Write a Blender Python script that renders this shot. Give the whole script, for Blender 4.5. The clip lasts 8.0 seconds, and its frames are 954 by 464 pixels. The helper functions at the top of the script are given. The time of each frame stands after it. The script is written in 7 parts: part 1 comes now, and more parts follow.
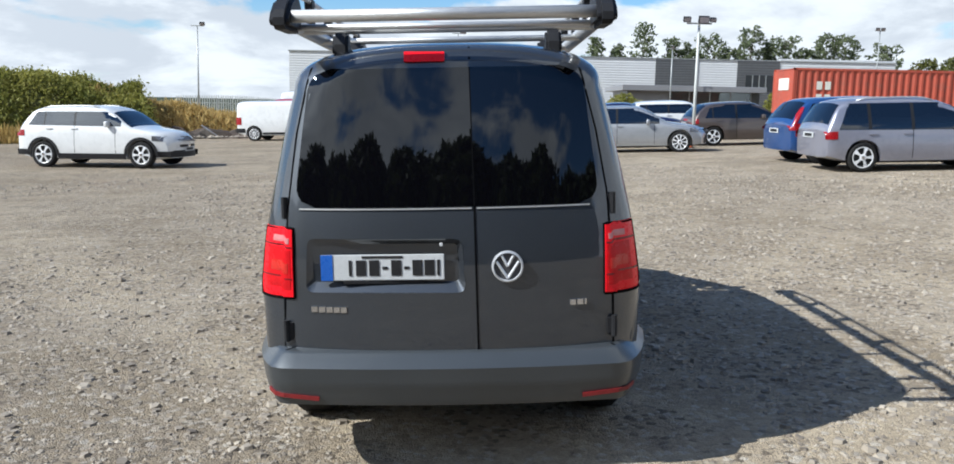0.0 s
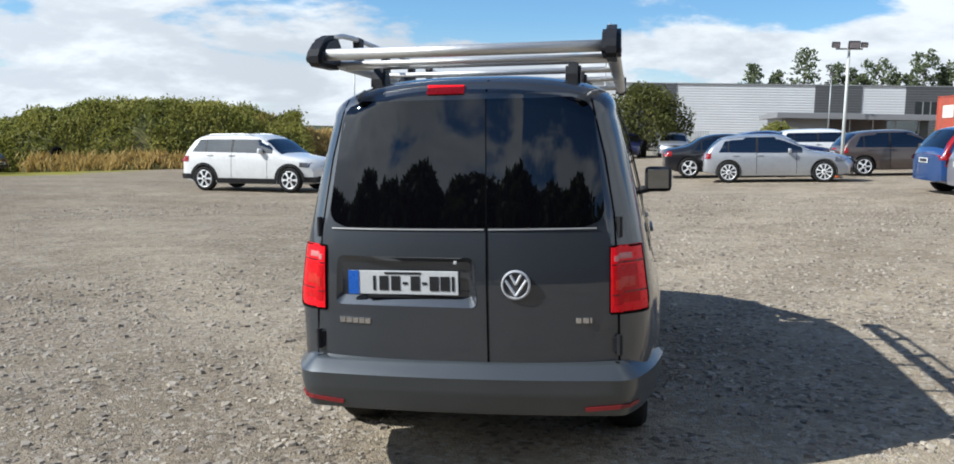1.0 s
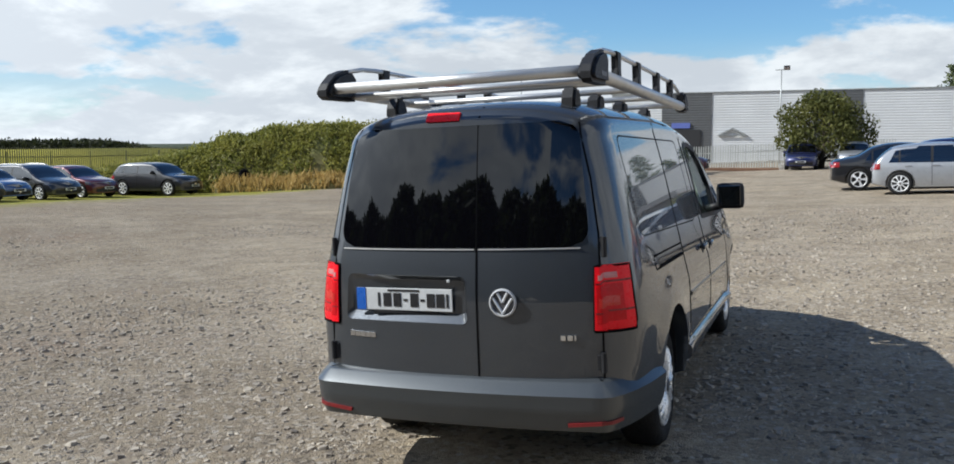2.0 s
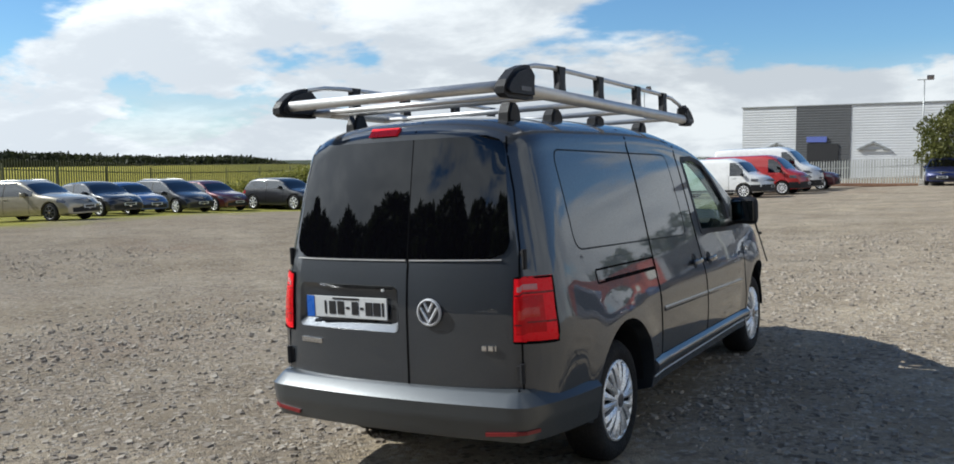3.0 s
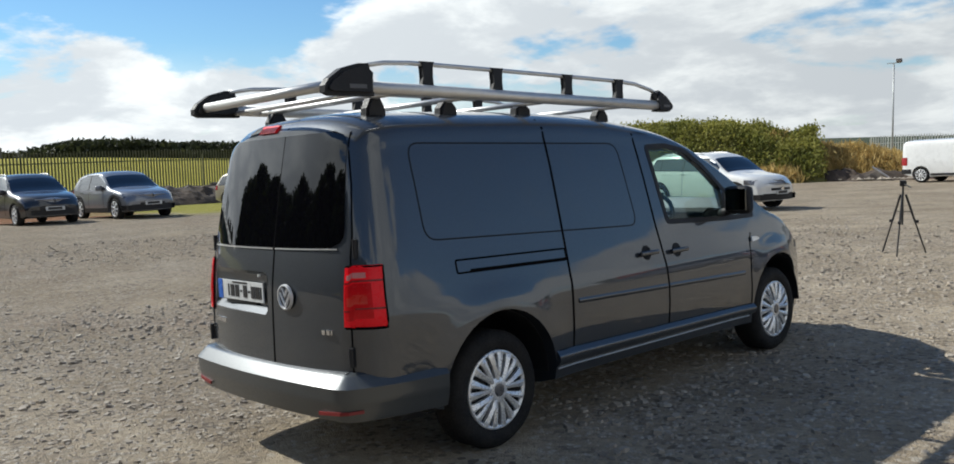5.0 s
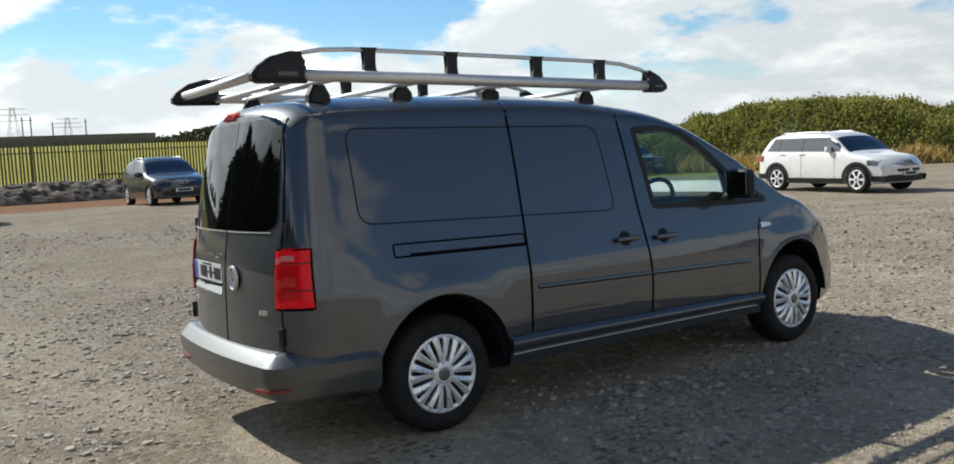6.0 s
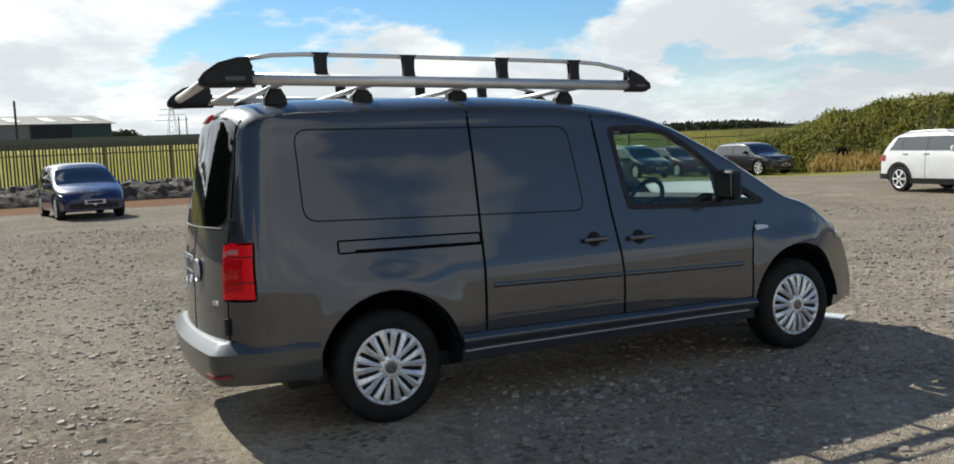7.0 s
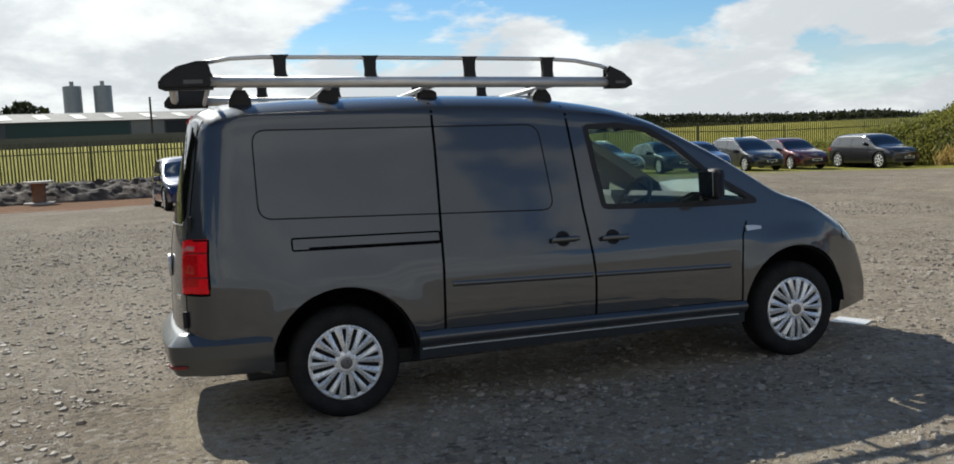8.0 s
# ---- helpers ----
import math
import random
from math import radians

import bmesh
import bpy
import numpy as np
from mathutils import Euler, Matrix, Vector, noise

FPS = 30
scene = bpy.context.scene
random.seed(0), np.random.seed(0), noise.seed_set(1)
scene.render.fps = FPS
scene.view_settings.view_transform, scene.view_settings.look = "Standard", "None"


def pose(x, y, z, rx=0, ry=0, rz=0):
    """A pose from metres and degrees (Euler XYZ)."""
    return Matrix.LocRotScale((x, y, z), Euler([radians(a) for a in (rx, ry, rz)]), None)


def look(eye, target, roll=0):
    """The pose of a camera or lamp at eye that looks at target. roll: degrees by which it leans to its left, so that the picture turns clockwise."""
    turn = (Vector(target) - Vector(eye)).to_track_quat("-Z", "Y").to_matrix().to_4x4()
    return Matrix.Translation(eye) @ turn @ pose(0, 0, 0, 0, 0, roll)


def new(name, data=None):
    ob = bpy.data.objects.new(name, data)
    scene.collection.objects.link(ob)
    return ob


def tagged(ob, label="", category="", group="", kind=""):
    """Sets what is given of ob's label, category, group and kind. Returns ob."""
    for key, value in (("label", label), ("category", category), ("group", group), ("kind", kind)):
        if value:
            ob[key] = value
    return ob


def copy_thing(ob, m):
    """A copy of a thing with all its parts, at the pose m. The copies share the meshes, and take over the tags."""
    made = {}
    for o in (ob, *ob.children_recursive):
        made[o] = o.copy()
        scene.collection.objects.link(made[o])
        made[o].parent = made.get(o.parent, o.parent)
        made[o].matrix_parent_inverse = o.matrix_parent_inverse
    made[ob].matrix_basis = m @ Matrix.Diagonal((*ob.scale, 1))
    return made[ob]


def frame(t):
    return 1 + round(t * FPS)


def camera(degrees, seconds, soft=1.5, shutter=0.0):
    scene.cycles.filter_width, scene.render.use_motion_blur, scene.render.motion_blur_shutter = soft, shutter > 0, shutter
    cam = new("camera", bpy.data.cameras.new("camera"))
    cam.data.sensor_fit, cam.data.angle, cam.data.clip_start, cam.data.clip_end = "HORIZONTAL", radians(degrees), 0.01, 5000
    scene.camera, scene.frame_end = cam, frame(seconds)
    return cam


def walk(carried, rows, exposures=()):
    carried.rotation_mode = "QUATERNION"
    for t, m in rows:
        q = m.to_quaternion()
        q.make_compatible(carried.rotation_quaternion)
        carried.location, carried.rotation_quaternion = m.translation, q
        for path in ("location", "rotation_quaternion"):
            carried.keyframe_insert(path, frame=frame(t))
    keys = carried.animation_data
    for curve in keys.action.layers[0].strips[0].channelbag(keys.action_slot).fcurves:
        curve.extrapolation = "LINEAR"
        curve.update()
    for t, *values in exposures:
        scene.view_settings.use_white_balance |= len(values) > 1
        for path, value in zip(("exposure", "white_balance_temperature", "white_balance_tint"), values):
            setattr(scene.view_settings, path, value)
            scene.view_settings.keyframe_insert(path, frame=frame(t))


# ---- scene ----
cam = camera(56.3, 8.0, soft=1.7)
PATH = [
    (0, (0.138, -3.521, 1.563), (0.128, -1.541, 1.277), -1.0),
    (0.5, (0.418, -3.744, 1.573), (0.259, -1.767, 1.315), -0.9),
    (1, (0.756, -3.738, 1.556), (0.407, -1.781, 1.338), -1.0),
    (1.5, (1.152, -3.666, 1.571), (0.595, -1.756, 1.371), -1.3),
    (2, (1.627, -3.693, 1.575), (0.893, -1.841, 1.402), -2.3),
    (2.2, (1.795, -3.659, 1.552), (1.044, -1.812, 1.385), -2.1),
    (3.3, (2.797, -3.254, 1.519), (1.733, -1.566, 1.38), -2.3),
    (3.5, (2.953, -3.162, 1.51), (1.88, -1.484, 1.332), -2.3),
    (4, (3.332, -2.845, 1.496), (2.073, -1.3, 1.34), -2.7),
    (4.5, (3.775, -2.61, 1.471), (2.391, -1.173, 1.334), -2.8),
    (4.7, (3.945, -2.506, 1.474), (2.549, -1.08, 1.344), -3.0),
    (5.8, (4.664, -1.617, 1.465), (3.042, -0.458, 1.297), -3.0),
    (6, (4.811, -1.48, 1.44), (3.166, -0.354, 1.28), -3.3),
    (6.5, (5.101, -1.056, 1.399), (3.34, -0.12, 1.242), -3.1),
    (7, (5.416, -0.645, 1.396), (3.617, 0.216, 1.248), -3.1),
    (7.5, (5.638, -0.231, 1.38), (3.776, 0.486, 1.24), -3.3),
    (8, (5.77, 0.215, 1.389), (3.871, 0.822, 1.237), -3.1),
]
# the van stands on ground that rises to its right: the path is in the van's own frame
SLOPE = 0.0393
LEVEL = pose(0, 0, 0, 0, -2.25, 0)
walk(cam, [(t, LEVEL @ look(eye, target, roll)) for t, eye, target, roll in PATH],
     [(0.0, 0.43, 5960, 6), (1.0, 0.38, 6040, 6), (2.0, 0.27, 6140, 6), (3.5, 0.22, 6210, 5), (4.7, 0.16, 6340, 5), (6.0, 0.29, 6480, 4), (8.0, 0.07, 6480, 5)])

# ---------------------------------------------------------------- light
SUN_ELEV, SUN_AZ = 39.8, math.atan2(-0.935, -0.35)   # the sun stands behind and to the left of the van
sun = new("sun", bpy.data.lights.new("sun", "SUN"))
sun.data.energy, sun.data.angle, sun.data.color = 5.3, radians(0.5), (1.0, 0.96, 0.90)
_c = math.cos(radians(SUN_ELEV))
sun_dir = Vector((math.sin(SUN_AZ) * _c, math.cos(SUN_AZ) * _c, math.sin(radians(SUN_ELEV))))
sun.matrix_world = look(sun_dir * 60, (0, 0, 0))

world = bpy.data.worlds.new("sky")
scene.world = world
world.use_nodes = True
wn, wl = world.node_tree.nodes, world.node_tree.links
wn.clear()


def wnode(kind, **sets):
    n = wn.new(kind)
    for k, v in sets.items():
        if k in n.inputs:
            n.inputs[k].default_value = v
    return n


def wmath(op, a, b=None, clamp=False):
    n = wn.new("ShaderNodeMath")
    n.operation, n.use_clamp = op, clamp
    for i, v in enumerate((a, b)):
        if v is None:
            continue
        if isinstance(v, (int, float)):
            n.inputs[i].default_value = v
        else:
            wl.new(v, n.inputs[i])
    return n.outputs[0]


sky = wn.new("ShaderNodeTexSky")
sky.sky_type, sky.sun_disc = "NISHITA", False
sky.sun_elevation, sky.sun_rotation = radians(SUN_ELEV), SUN_AZ
sky.air_density, sky.dust_density, sky.ozone_density = 1.0, 0.1, 3.0
wtc = wn.new("ShaderNodeTexCoord")
wsep = wn.new("ShaderNodeSeparateXYZ")
wl.new(wtc.outputs["Generated"], wsep.inputs[0])
# clouds lie on a flat deck, so they crowd together towards the horizon
deck = wmath("ADD", wmath("MAXIMUM", wsep.outputs[2], 0.0), 0.30)
wcom = wn.new("ShaderNodeCombineXYZ")
wl.new(wmath("DIVIDE", wsep.outputs[0], deck), wcom.inputs[0])
wl.new(wmath("DIVIDE", wsep.outputs[1], deck), wcom.inputs[1])
wcom.inputs[2].default_value = 8.3


def wnoise(scale, detail, rough, distort=0.0):
    n = wnode("ShaderNodeTexNoise", Scale=scale, Detail=detail, Roughness=rough, Distortion=distort)
    wl.new(wcom.outputs[0], n.inputs["Vector"])
    return n.outputs["Fac"]


def wramp(fac, lo, hi, a=0.0, b=1.0):
    n = wnode("ShaderNodeMapRange")
    n.interpolation_type = "SMOOTHSTEP"
    for k, v in (("From Min", lo), ("From Max", hi), ("To Min", a), ("To Max", b)):
        n.inputs[k].default_value = v
    wl.new(fac, n.inputs["Value"])
    return n.outputs[0]


# broken cumulus with clear lanes to the north and to the west
turn = wmath("ARCTAN2", wmath("MULTIPLY", wsep.outputs[0], -1.0), wsep.outputs[1])
lanes = None
for mid, half in ((66.0, 13.0), (7.0, 19.0)):
    off = wmath("ABSOLUTE", wmath("SUBTRACT", turn, radians(mid)))
    lane = wramp(off, radians(half - 7), radians(half + 7), 1.0, 0.0)
    lanes = lane if lanes is None else wmath("MAXIMUM", lanes, lane)
lanes = wmath("MULTIPLY", lanes, wramp(wsep.outputs[2], 0.05, 0.15))
height_cut = wramp(wsep.outputs[2], 0.26, 0.6, 0.0, 0.26)
north_east = wmath("MULTIPLY", wramp(turn, radians(-66), radians(-54)), wramp(turn, radians(-18), radians(-6), 1.0, 0.0))
east_clear = wmath("MULTIPLY", wramp(wsep.outputs[2], 0.17, 0.30, 0.0, 0.42), north_east)
east_bank = wmath("MULTIPLY", wramp(turn, radians(-64), radians(-78)), wramp(turn, radians(-118), radians(-104)))
height_cut = wmath("MAXIMUM", height_cut, east_clear)
puffs = wmath("ADD", wnoise(1.7, 12.0, 0.55, 0.15), wmath("MULTIPLY", lanes, -0.24))
puffs = wmath("SUBTRACT", wmath("ADD", puffs, wramp(wsep.outputs[1], -0.3, 0.2, 0.05, 0.10)), height_cut)
puffs = wmath("ADD", puffs, wramp(turn, radians(80), radians(95), 0.0, 0.11))
puffs = wmath("ADD", puffs, wmath("MULTIPLY", east_bank, 0.3))
cover = wramp(puffs, 0.455, 0.535)
low = wramp(wsep.outputs[2], 0.0, 0.12, 0.9, 0.0)
cover = wmath("MAXIMUM", cover, wmath("MULTIPLY", low, wramp(wnoise(3.0, 8.0, 0.6), 0.25, 0.5)), True)
shade = wramp(wnoise(2.6, 10.0, 0.6, 0.2), 0.42, 0.66)
cmix = wn.new("ShaderNodeMix")
cmix.data_type = "RGBA"
cmix.inputs["A"].default_value = (8.9, 9.2, 9.8, 1)
cmix.inputs["B"].default_value = (12.9, 13.0, 13.2, 1)
wl.new(shade, cmix.inputs["Factor"])
# clouds glow towards the sun
sun_side = wn.new("ShaderNodeVectorMath")
sun_side.operation = "DOT_PRODUCT"
wl.new(wtc.outputs["Generated"], sun_side.inputs[0])
sun_side.inputs[1].default_value = sun_dir
bright = wn.new("ShaderNodeVectorMath")
bright.operation = "SCALE"
wl.new(cmix.outputs["Result"], bright.inputs[0])
wl.new(wmath("MULTIPLY", wramp(sun_side.outputs["Value"], 0.0, 0.6, 0.92, 1.18), wramp(sun_side.outputs["Value"], 0.80, 0.98, 1.0, 2.3)), bright.inputs["Scale"])
smix = wn.new("ShaderNodeMix")
smix.data_type = "RGBA"
wl.new(cover, smix.inputs["Factor"])
blue = wn.new("ShaderNodeMix")
blue.data_type, blue.blend_type = "RGBA", "MULTIPLY"
blue.inputs["Factor"].default_value = 1.0
blue.inputs["B"].default_value = (1.08, 1.37, 1.62, 1)
wl.new(sky.outputs[0], blue.inputs["A"])
wl.new(blue.outputs["Result"], smix.inputs["A"])
wl.new(bright.outputs["Vector"], smix.inputs["B"])
wbg = wnode("ShaderNodeBackground", Strength=0.064)
wl.new(smix.outputs["Result"], wbg.inputs["Color"])
wout = wn.new("ShaderNodeOutputWorld")
wl.new(wbg.outputs[0], wout.inputs[0])


# ---------------------------------------------------------------- materials
def rgba(c):
    return (*c, 1.0)


def material(name, color, rough=0.5, metal=0.0, other=None, scale=6.0, amount=0.5, fine=60.0, bump=0.0, bump_scale=80.0,
             coat=0.0, spec=0.5, random_tone=0.0, dirt=None, coat_rough=0.04, coat_ior=1.55):
    """A surface with two scales of variation: broad patches of a second colour and fine grain in tone and gloss."""
    m = bpy.data.materials.new(name)
    m.use_nodes = True
    n, l = m.node_tree.nodes, m.node_tree.links
    b = n["Principled BSDF"]
    tc = n.new("ShaderNodeTexCoord")

    def nz(sc, detail):
        t = n.new("ShaderNodeTexNoise")
        t.inputs["Scale"].default_value, t.inputs["Detail"].default_value = sc, detail
        l.new(tc.outputs["Object"], t.inputs["Vector"])
        return t.outputs["Fac"]

    def remap(v, lo, hi, a, c):
        r = n.new("ShaderNodeMapRange")
        for k, val in (("From Min", lo), ("From Max", hi), ("To Min", a), ("To Max", c)):
            r.inputs[k].default_value = val
        l.new(v, r.inputs["Value"])
        return r.outputs[0]

    def mix(f, a, c):
        x = n.new("ShaderNodeMix")
        x.data_type = "RGBA"
        l.new(f, x.inputs["Factor"])
        for key, v in (("A", a), ("B", c)):
            if isinstance(v, tuple):
                x.inputs[key].default_value = rgba(v)
            else:
                l.new(v, x.inputs[key])
        return x.outputs["Result"]

    other = other or tuple(0.8 * v for v in color)
    col = mix(remap(nz(scale, 5), 0.38, 0.66, 0.0, amount), color, other)
    col = mix(remap(nz(fine, 3), 0.35, 0.7, 0.0, 0.35 * amount), col, tuple(0.6 * v for v in color))
    if dirt:
        col = mix(remap(nz(scale * 2.3, 8), 0.52, 0.75, 0.0, 0.6), col, dirt)
    if random_tone:
        oi = n.new("ShaderNodeObjectInfo")
        hs = n.new("ShaderNodeHueSaturation")
        l.new(col, hs.inputs["Color"])
        l.new(remap(oi.outputs["Random"], 0, 1, 1 - random_tone, 1 + random_tone), hs.inputs["Value"])
        col = hs.outputs["Color"]
    l.new(col, b.inputs["Base Color"])
    l.new(remap(nz(fine * 0.5, 4), 0.3, 0.7, max(0.02, rough * 0.8), min(1.0, rough * 1.2)), b.inputs["Roughness"])
    b.inputs["Metallic"].default_value = metal
    b.inputs["Coat Weight"].default_value = coat
    b.inputs["Coat Roughness"].default_value = coat_rough
    b.inputs["Coat IOR"].default_value = coat_ior
    b.inputs["Specular IOR Level"].default_value = spec
    if bump:
        bp = n.new("ShaderNodeBump")
        bp.inputs["Strength"].default_value, bp.inputs["Distance"].default_value = bump, 0.01
        l.new(nz(bump_scale, 4), bp.inputs["Height"])
        l.new(bp.outputs[0], b.inputs["Normal"])
    return m


def glass(name, tint, clear, gloss0=0.05, grazing=0.9):
    """Window glass: a gloss surface over tinted transmission."""
    m = bpy.data.materials.new(name)
    m.use_nodes = True
    n, l = m.node_tree.nodes, m.node_tree.links
    n.clear()
    out = n.new("ShaderNodeOutputMaterial")
    gl = n.new("ShaderNodeBsdfGlossy")
    gl.inputs["Roughness"].default_value = 0.02
    gl.inputs["Color"].default_value = (0.95, 0.97, 1.0, 1)
    tr = n.new("ShaderNodeBsdfTransparent")
    tr.inputs["Color"].default_value = rgba(tint)
    df = n.new("ShaderNodeBsdfDiffuse")
    df.inputs["Color"].default_value = (0.002, 0.002, 0.003, 1)
    body = n.new("ShaderNodeMixShader")
    body.inputs[0].default_value = clear
    l.new(df.outputs[0], body.inputs[1])
    l.new(tr.outputs[0], body.inputs[2])
    lw = n.new("ShaderNodeLayerWeight")
    lw.inputs["Blend"].default_value = 0.5
    power = n.new("ShaderNodeMath")
    power.operation = "POWER"
    power.inputs[1].default_value = 4.5
    l.new(lw.outputs["Facing"], power.inputs[0])
    gloss = n.new("ShaderNodeMath")
    gloss.operation = "MULTIPLY_ADD"
    gloss.inputs[1].default_value, gloss.inputs[2].default_value = grazing, gloss0
    l.new(power.outputs[0], gloss.inputs[0])
    mx = n.new("ShaderNodeMixShader")
    l.new(gloss.outputs[0], mx.inputs[0])
    l.new(body.outputs[0], mx.inputs[1])
    l.new(gl.outputs[0], mx.inputs[2])
    l.new(mx.outputs[0], out.inputs[0])
    return m


def paint(name, color, metal=0.35, rough=0.38):
    return material(name, color, rough, metal, tuple(0.86 * v for v in color), 3.0, 0.5, 220.0, coat=1.0, dirt=tuple(0.75 * v + 0.006 for v in color))


VAN_PAINT = material("grey_metallic_paint", (0.044, 0.050, 0.060), 0.48, 0.6, (0.040, 0.046, 0.055), 2.0, 0.6, 300.0, coat=1.0, dirt=(0.048, 0.050, 0.052), coat_rough=0.025, coat_ior=1.65)
BUMPER = material("grey_bumper_paint", (0.060, 0.067, 0.073), 0.42, 0.4, (0.050, 0.056, 0.06), 3.0, 0.5, 300.0, coat=0.6, coat_rough=0.16)
BLACK = material("black_plastic", (0.014, 0.014, 0.016), 0.55, 0.0, (0.022, 0.022, 0.024), 12.0, 0.6, 250.0, bump=0.1, bump_scale=300, spec=0.3)
# dark tone stands for the shade in pressed edges and handle cups
PRESSED_SHADE = material("pressed_edge_shade", (0.016, 0.017, 0.019), 0.6, spec=0.15)
SEAM = material("dark_gap", (0.004, 0.004, 0.005), 0.9, 0.0, (0.007, 0.007, 0.007), 20.0, 0.5, spec=0.03)
HEADLIGHT = material("headlight_lens", (0.14, 0.14, 0.15), 0.12, 0.3, (0.2, 0.2, 0.21), 9.0, 0.4, coat=1.0)
RUBBER = material("tyre_rubber", (0.015, 0.015, 0.016), 0.8, 0.0, (0.032, 0.03, 0.027), 9.0, 0.6, 150.0, bump=0.3, bump_scale=120, spec=0.2)
SILVER = material("silver_wheel_paint", (0.82, 0.82, 0.83), 0.36, 0.1, (0.6, 0.6, 0.6), 16.0, 0.5, 200.0)
ALU = material("brushed_aluminium", (0.66, 0.655, 0.645), 0.45, 0.7, (0.56, 0.555, 0.545), 10.0, 0.6, 260.0, bump=0.06, bump_scale=200)
MIRROR = material("mirror_glass", (0.28, 0.29, 0.30), 0.04, 1.0, (0.24, 0.25, 0.26), 30.0, 0.3)
CHROME = material("chrome", (0.75, 0.76, 0.78), 0.12, 1.0, (0.6, 0.6, 0.62), 30.0, 0.4)
BADGE_SILVER = material("satin_badge_silver", (0.62, 0.63, 0.65), 0.35, 0.4, (0.5, 0.5, 0.52), 30.0, 0.4)
BADGE_DISC = material("dark_badge_disc", (0.06, 0.06, 0.065), 0.5)
RED_LENS = material("red_lens", (0.86, 0.008, 0.018), 0.3, 0.0, (0.76, 0.007, 0.015), 18.0, 0.6, 90.0, coat=0.06, spec=0.2)
DEEP_RED = material("deep_red_lens", (0.58, 0.007, 0.012), 0.25, 0.0, (0.44, 0.006, 0.010), 25.0, 0.6, 90.0, coat=0.06, spec=0.2)
CLEAR_LENS = material("clear_lens", (0.36, 0.32, 0.32), 0.2, 0.0, (0.28, 0.24, 0.24), 30.0, 0.6, 90.0, coat=0.3)
LAMP_CLEAR = material("clear_lamp_lens", (0.62, 0.62, 0.62), 0.15, 0.2, (0.5, 0.5, 0.5), 30.0, 0.4, coat=0.6)
CAR_LAMP = material("far_red_lens", (0.30, 0.006, 0.010), 0.25, 0.0, (0.2, 0.006, 0.008), 25.0, 0.6, coat=0.2)
REVERSE_LENS = material("pink_clear_lens", (0.55, 0.20, 0.20), 0.25, 0.0, (0.46, 0.16, 0.16), 30.0, 0.5, coat=0.1)
LENS_LINE = material("dark_red_lens_joint", (0.16, 0.006, 0.010), 0.3)
AMBER = material("amber_lens", (0.56, 0.022, 0.014), 0.3, 0.0, (0.46, 0.016, 0.012), 25.0, 0.5, coat=0.2)
PLATE_WHITE = material("plate_white", (0.60, 0.61, 0.61), 0.3, 0.0, (0.52, 0.53, 0.53), 12.0, 0.5)
PLATE_BLUE = material("plate_blue", (0.02, 0.12, 0.5), 0.3)
PLATE_INK = material("plate_ink", (0.012, 0.012, 0.014), 0.5)
DARK_GLASS = glass("tinted_glass", (0.06, 0.07, 0.08), 0.02, 0.052)
CAB_GLASS = glass("green_window_glass", (0.80, 0.88, 0.84), 1.0, 0.025, 0.3)
CAR_GLASS = glass("car_glass", (0.2, 0.24, 0.25), 0.3, 0.11)
CABIN = material("dark_cabin_trim", (0.03, 0.03, 0.033), 0.7, 0.0, (0.05, 0.05, 0.052), 14.0, 0.5)
SEAT = material("grey_seat_cloth", (0.045, 0.045, 0.048), 0.9, 0.0, (0.03, 0.03, 0.033), 25.0, 0.6, spec=0.2)
STEEL = material("galvanised_steel", (0.36, 0.37, 0.37), 0.5, 0.6, (0.28, 0.29, 0.28), 4.0, 0.6, 90.0)
PALE_FENCE = material("pale_palisade", (0.52, 0.53, 0.50), 0.6, 0.1, (0.42, 0.43, 0.41), 3.0, 0.6, random_tone=0.12)
FENCE = material("weathered_palisade", (0.15, 0.15, 0.075), 0.7, 0.0, (0.10, 0.105, 0.05), 3.0, 0.7, 40.0, random_tone=0.15)
CLADDING = material("light_grey_cladding", (0.60, 0.61, 0.62), 0.5, 0.0, (0.53, 0.54, 0.55), 0.4, 0.6, 8.0)
DARK_CLAD = material("dark_grey_cladding", (0.105, 0.108, 0.112), 0.5, 0.2, (0.085, 0.087, 0.09), 0.5, 0.6, 8.0)
ROLLER = material("dark_doorway", (0.02, 0.02, 0.022), 0.6)
CONTAINER = material("red_container_paint", (0.42, 0.075, 0.04), 0.55, 0.0, (0.33, 0.06, 0.035), 1.2, 0.7, 20.0, dirt=(0.22, 0.09, 0.06))
WHITE_MARK = material("white_marking", (0.7, 0.68, 0.6), 0.6)
SIGN_BLUE = material("blue_sign", (0.12, 0.16, 0.45), 0.4)
BARK = material("bark", (0.09, 0.07, 0.05), 0.9, 0.0, (0.05, 0.04, 0.03), 5.0, 0.8, 40.0, bump=0.5, bump_scale=30)
RUST = material("rusty_wood", (0.22, 0.12, 0.07), 0.85, 0.0, (0.14, 0.07, 0.04), 6.0, 0.8)
PALE_WOOD = material("weathered_pale_wood", (0.5, 0.48, 0.44), 0.8, 0.0, (0.34, 0.32, 0.29), 8.0, 0.7)
ORANGE = material("orange_plastic", (0.6, 0.12, 0.02), 0.5)


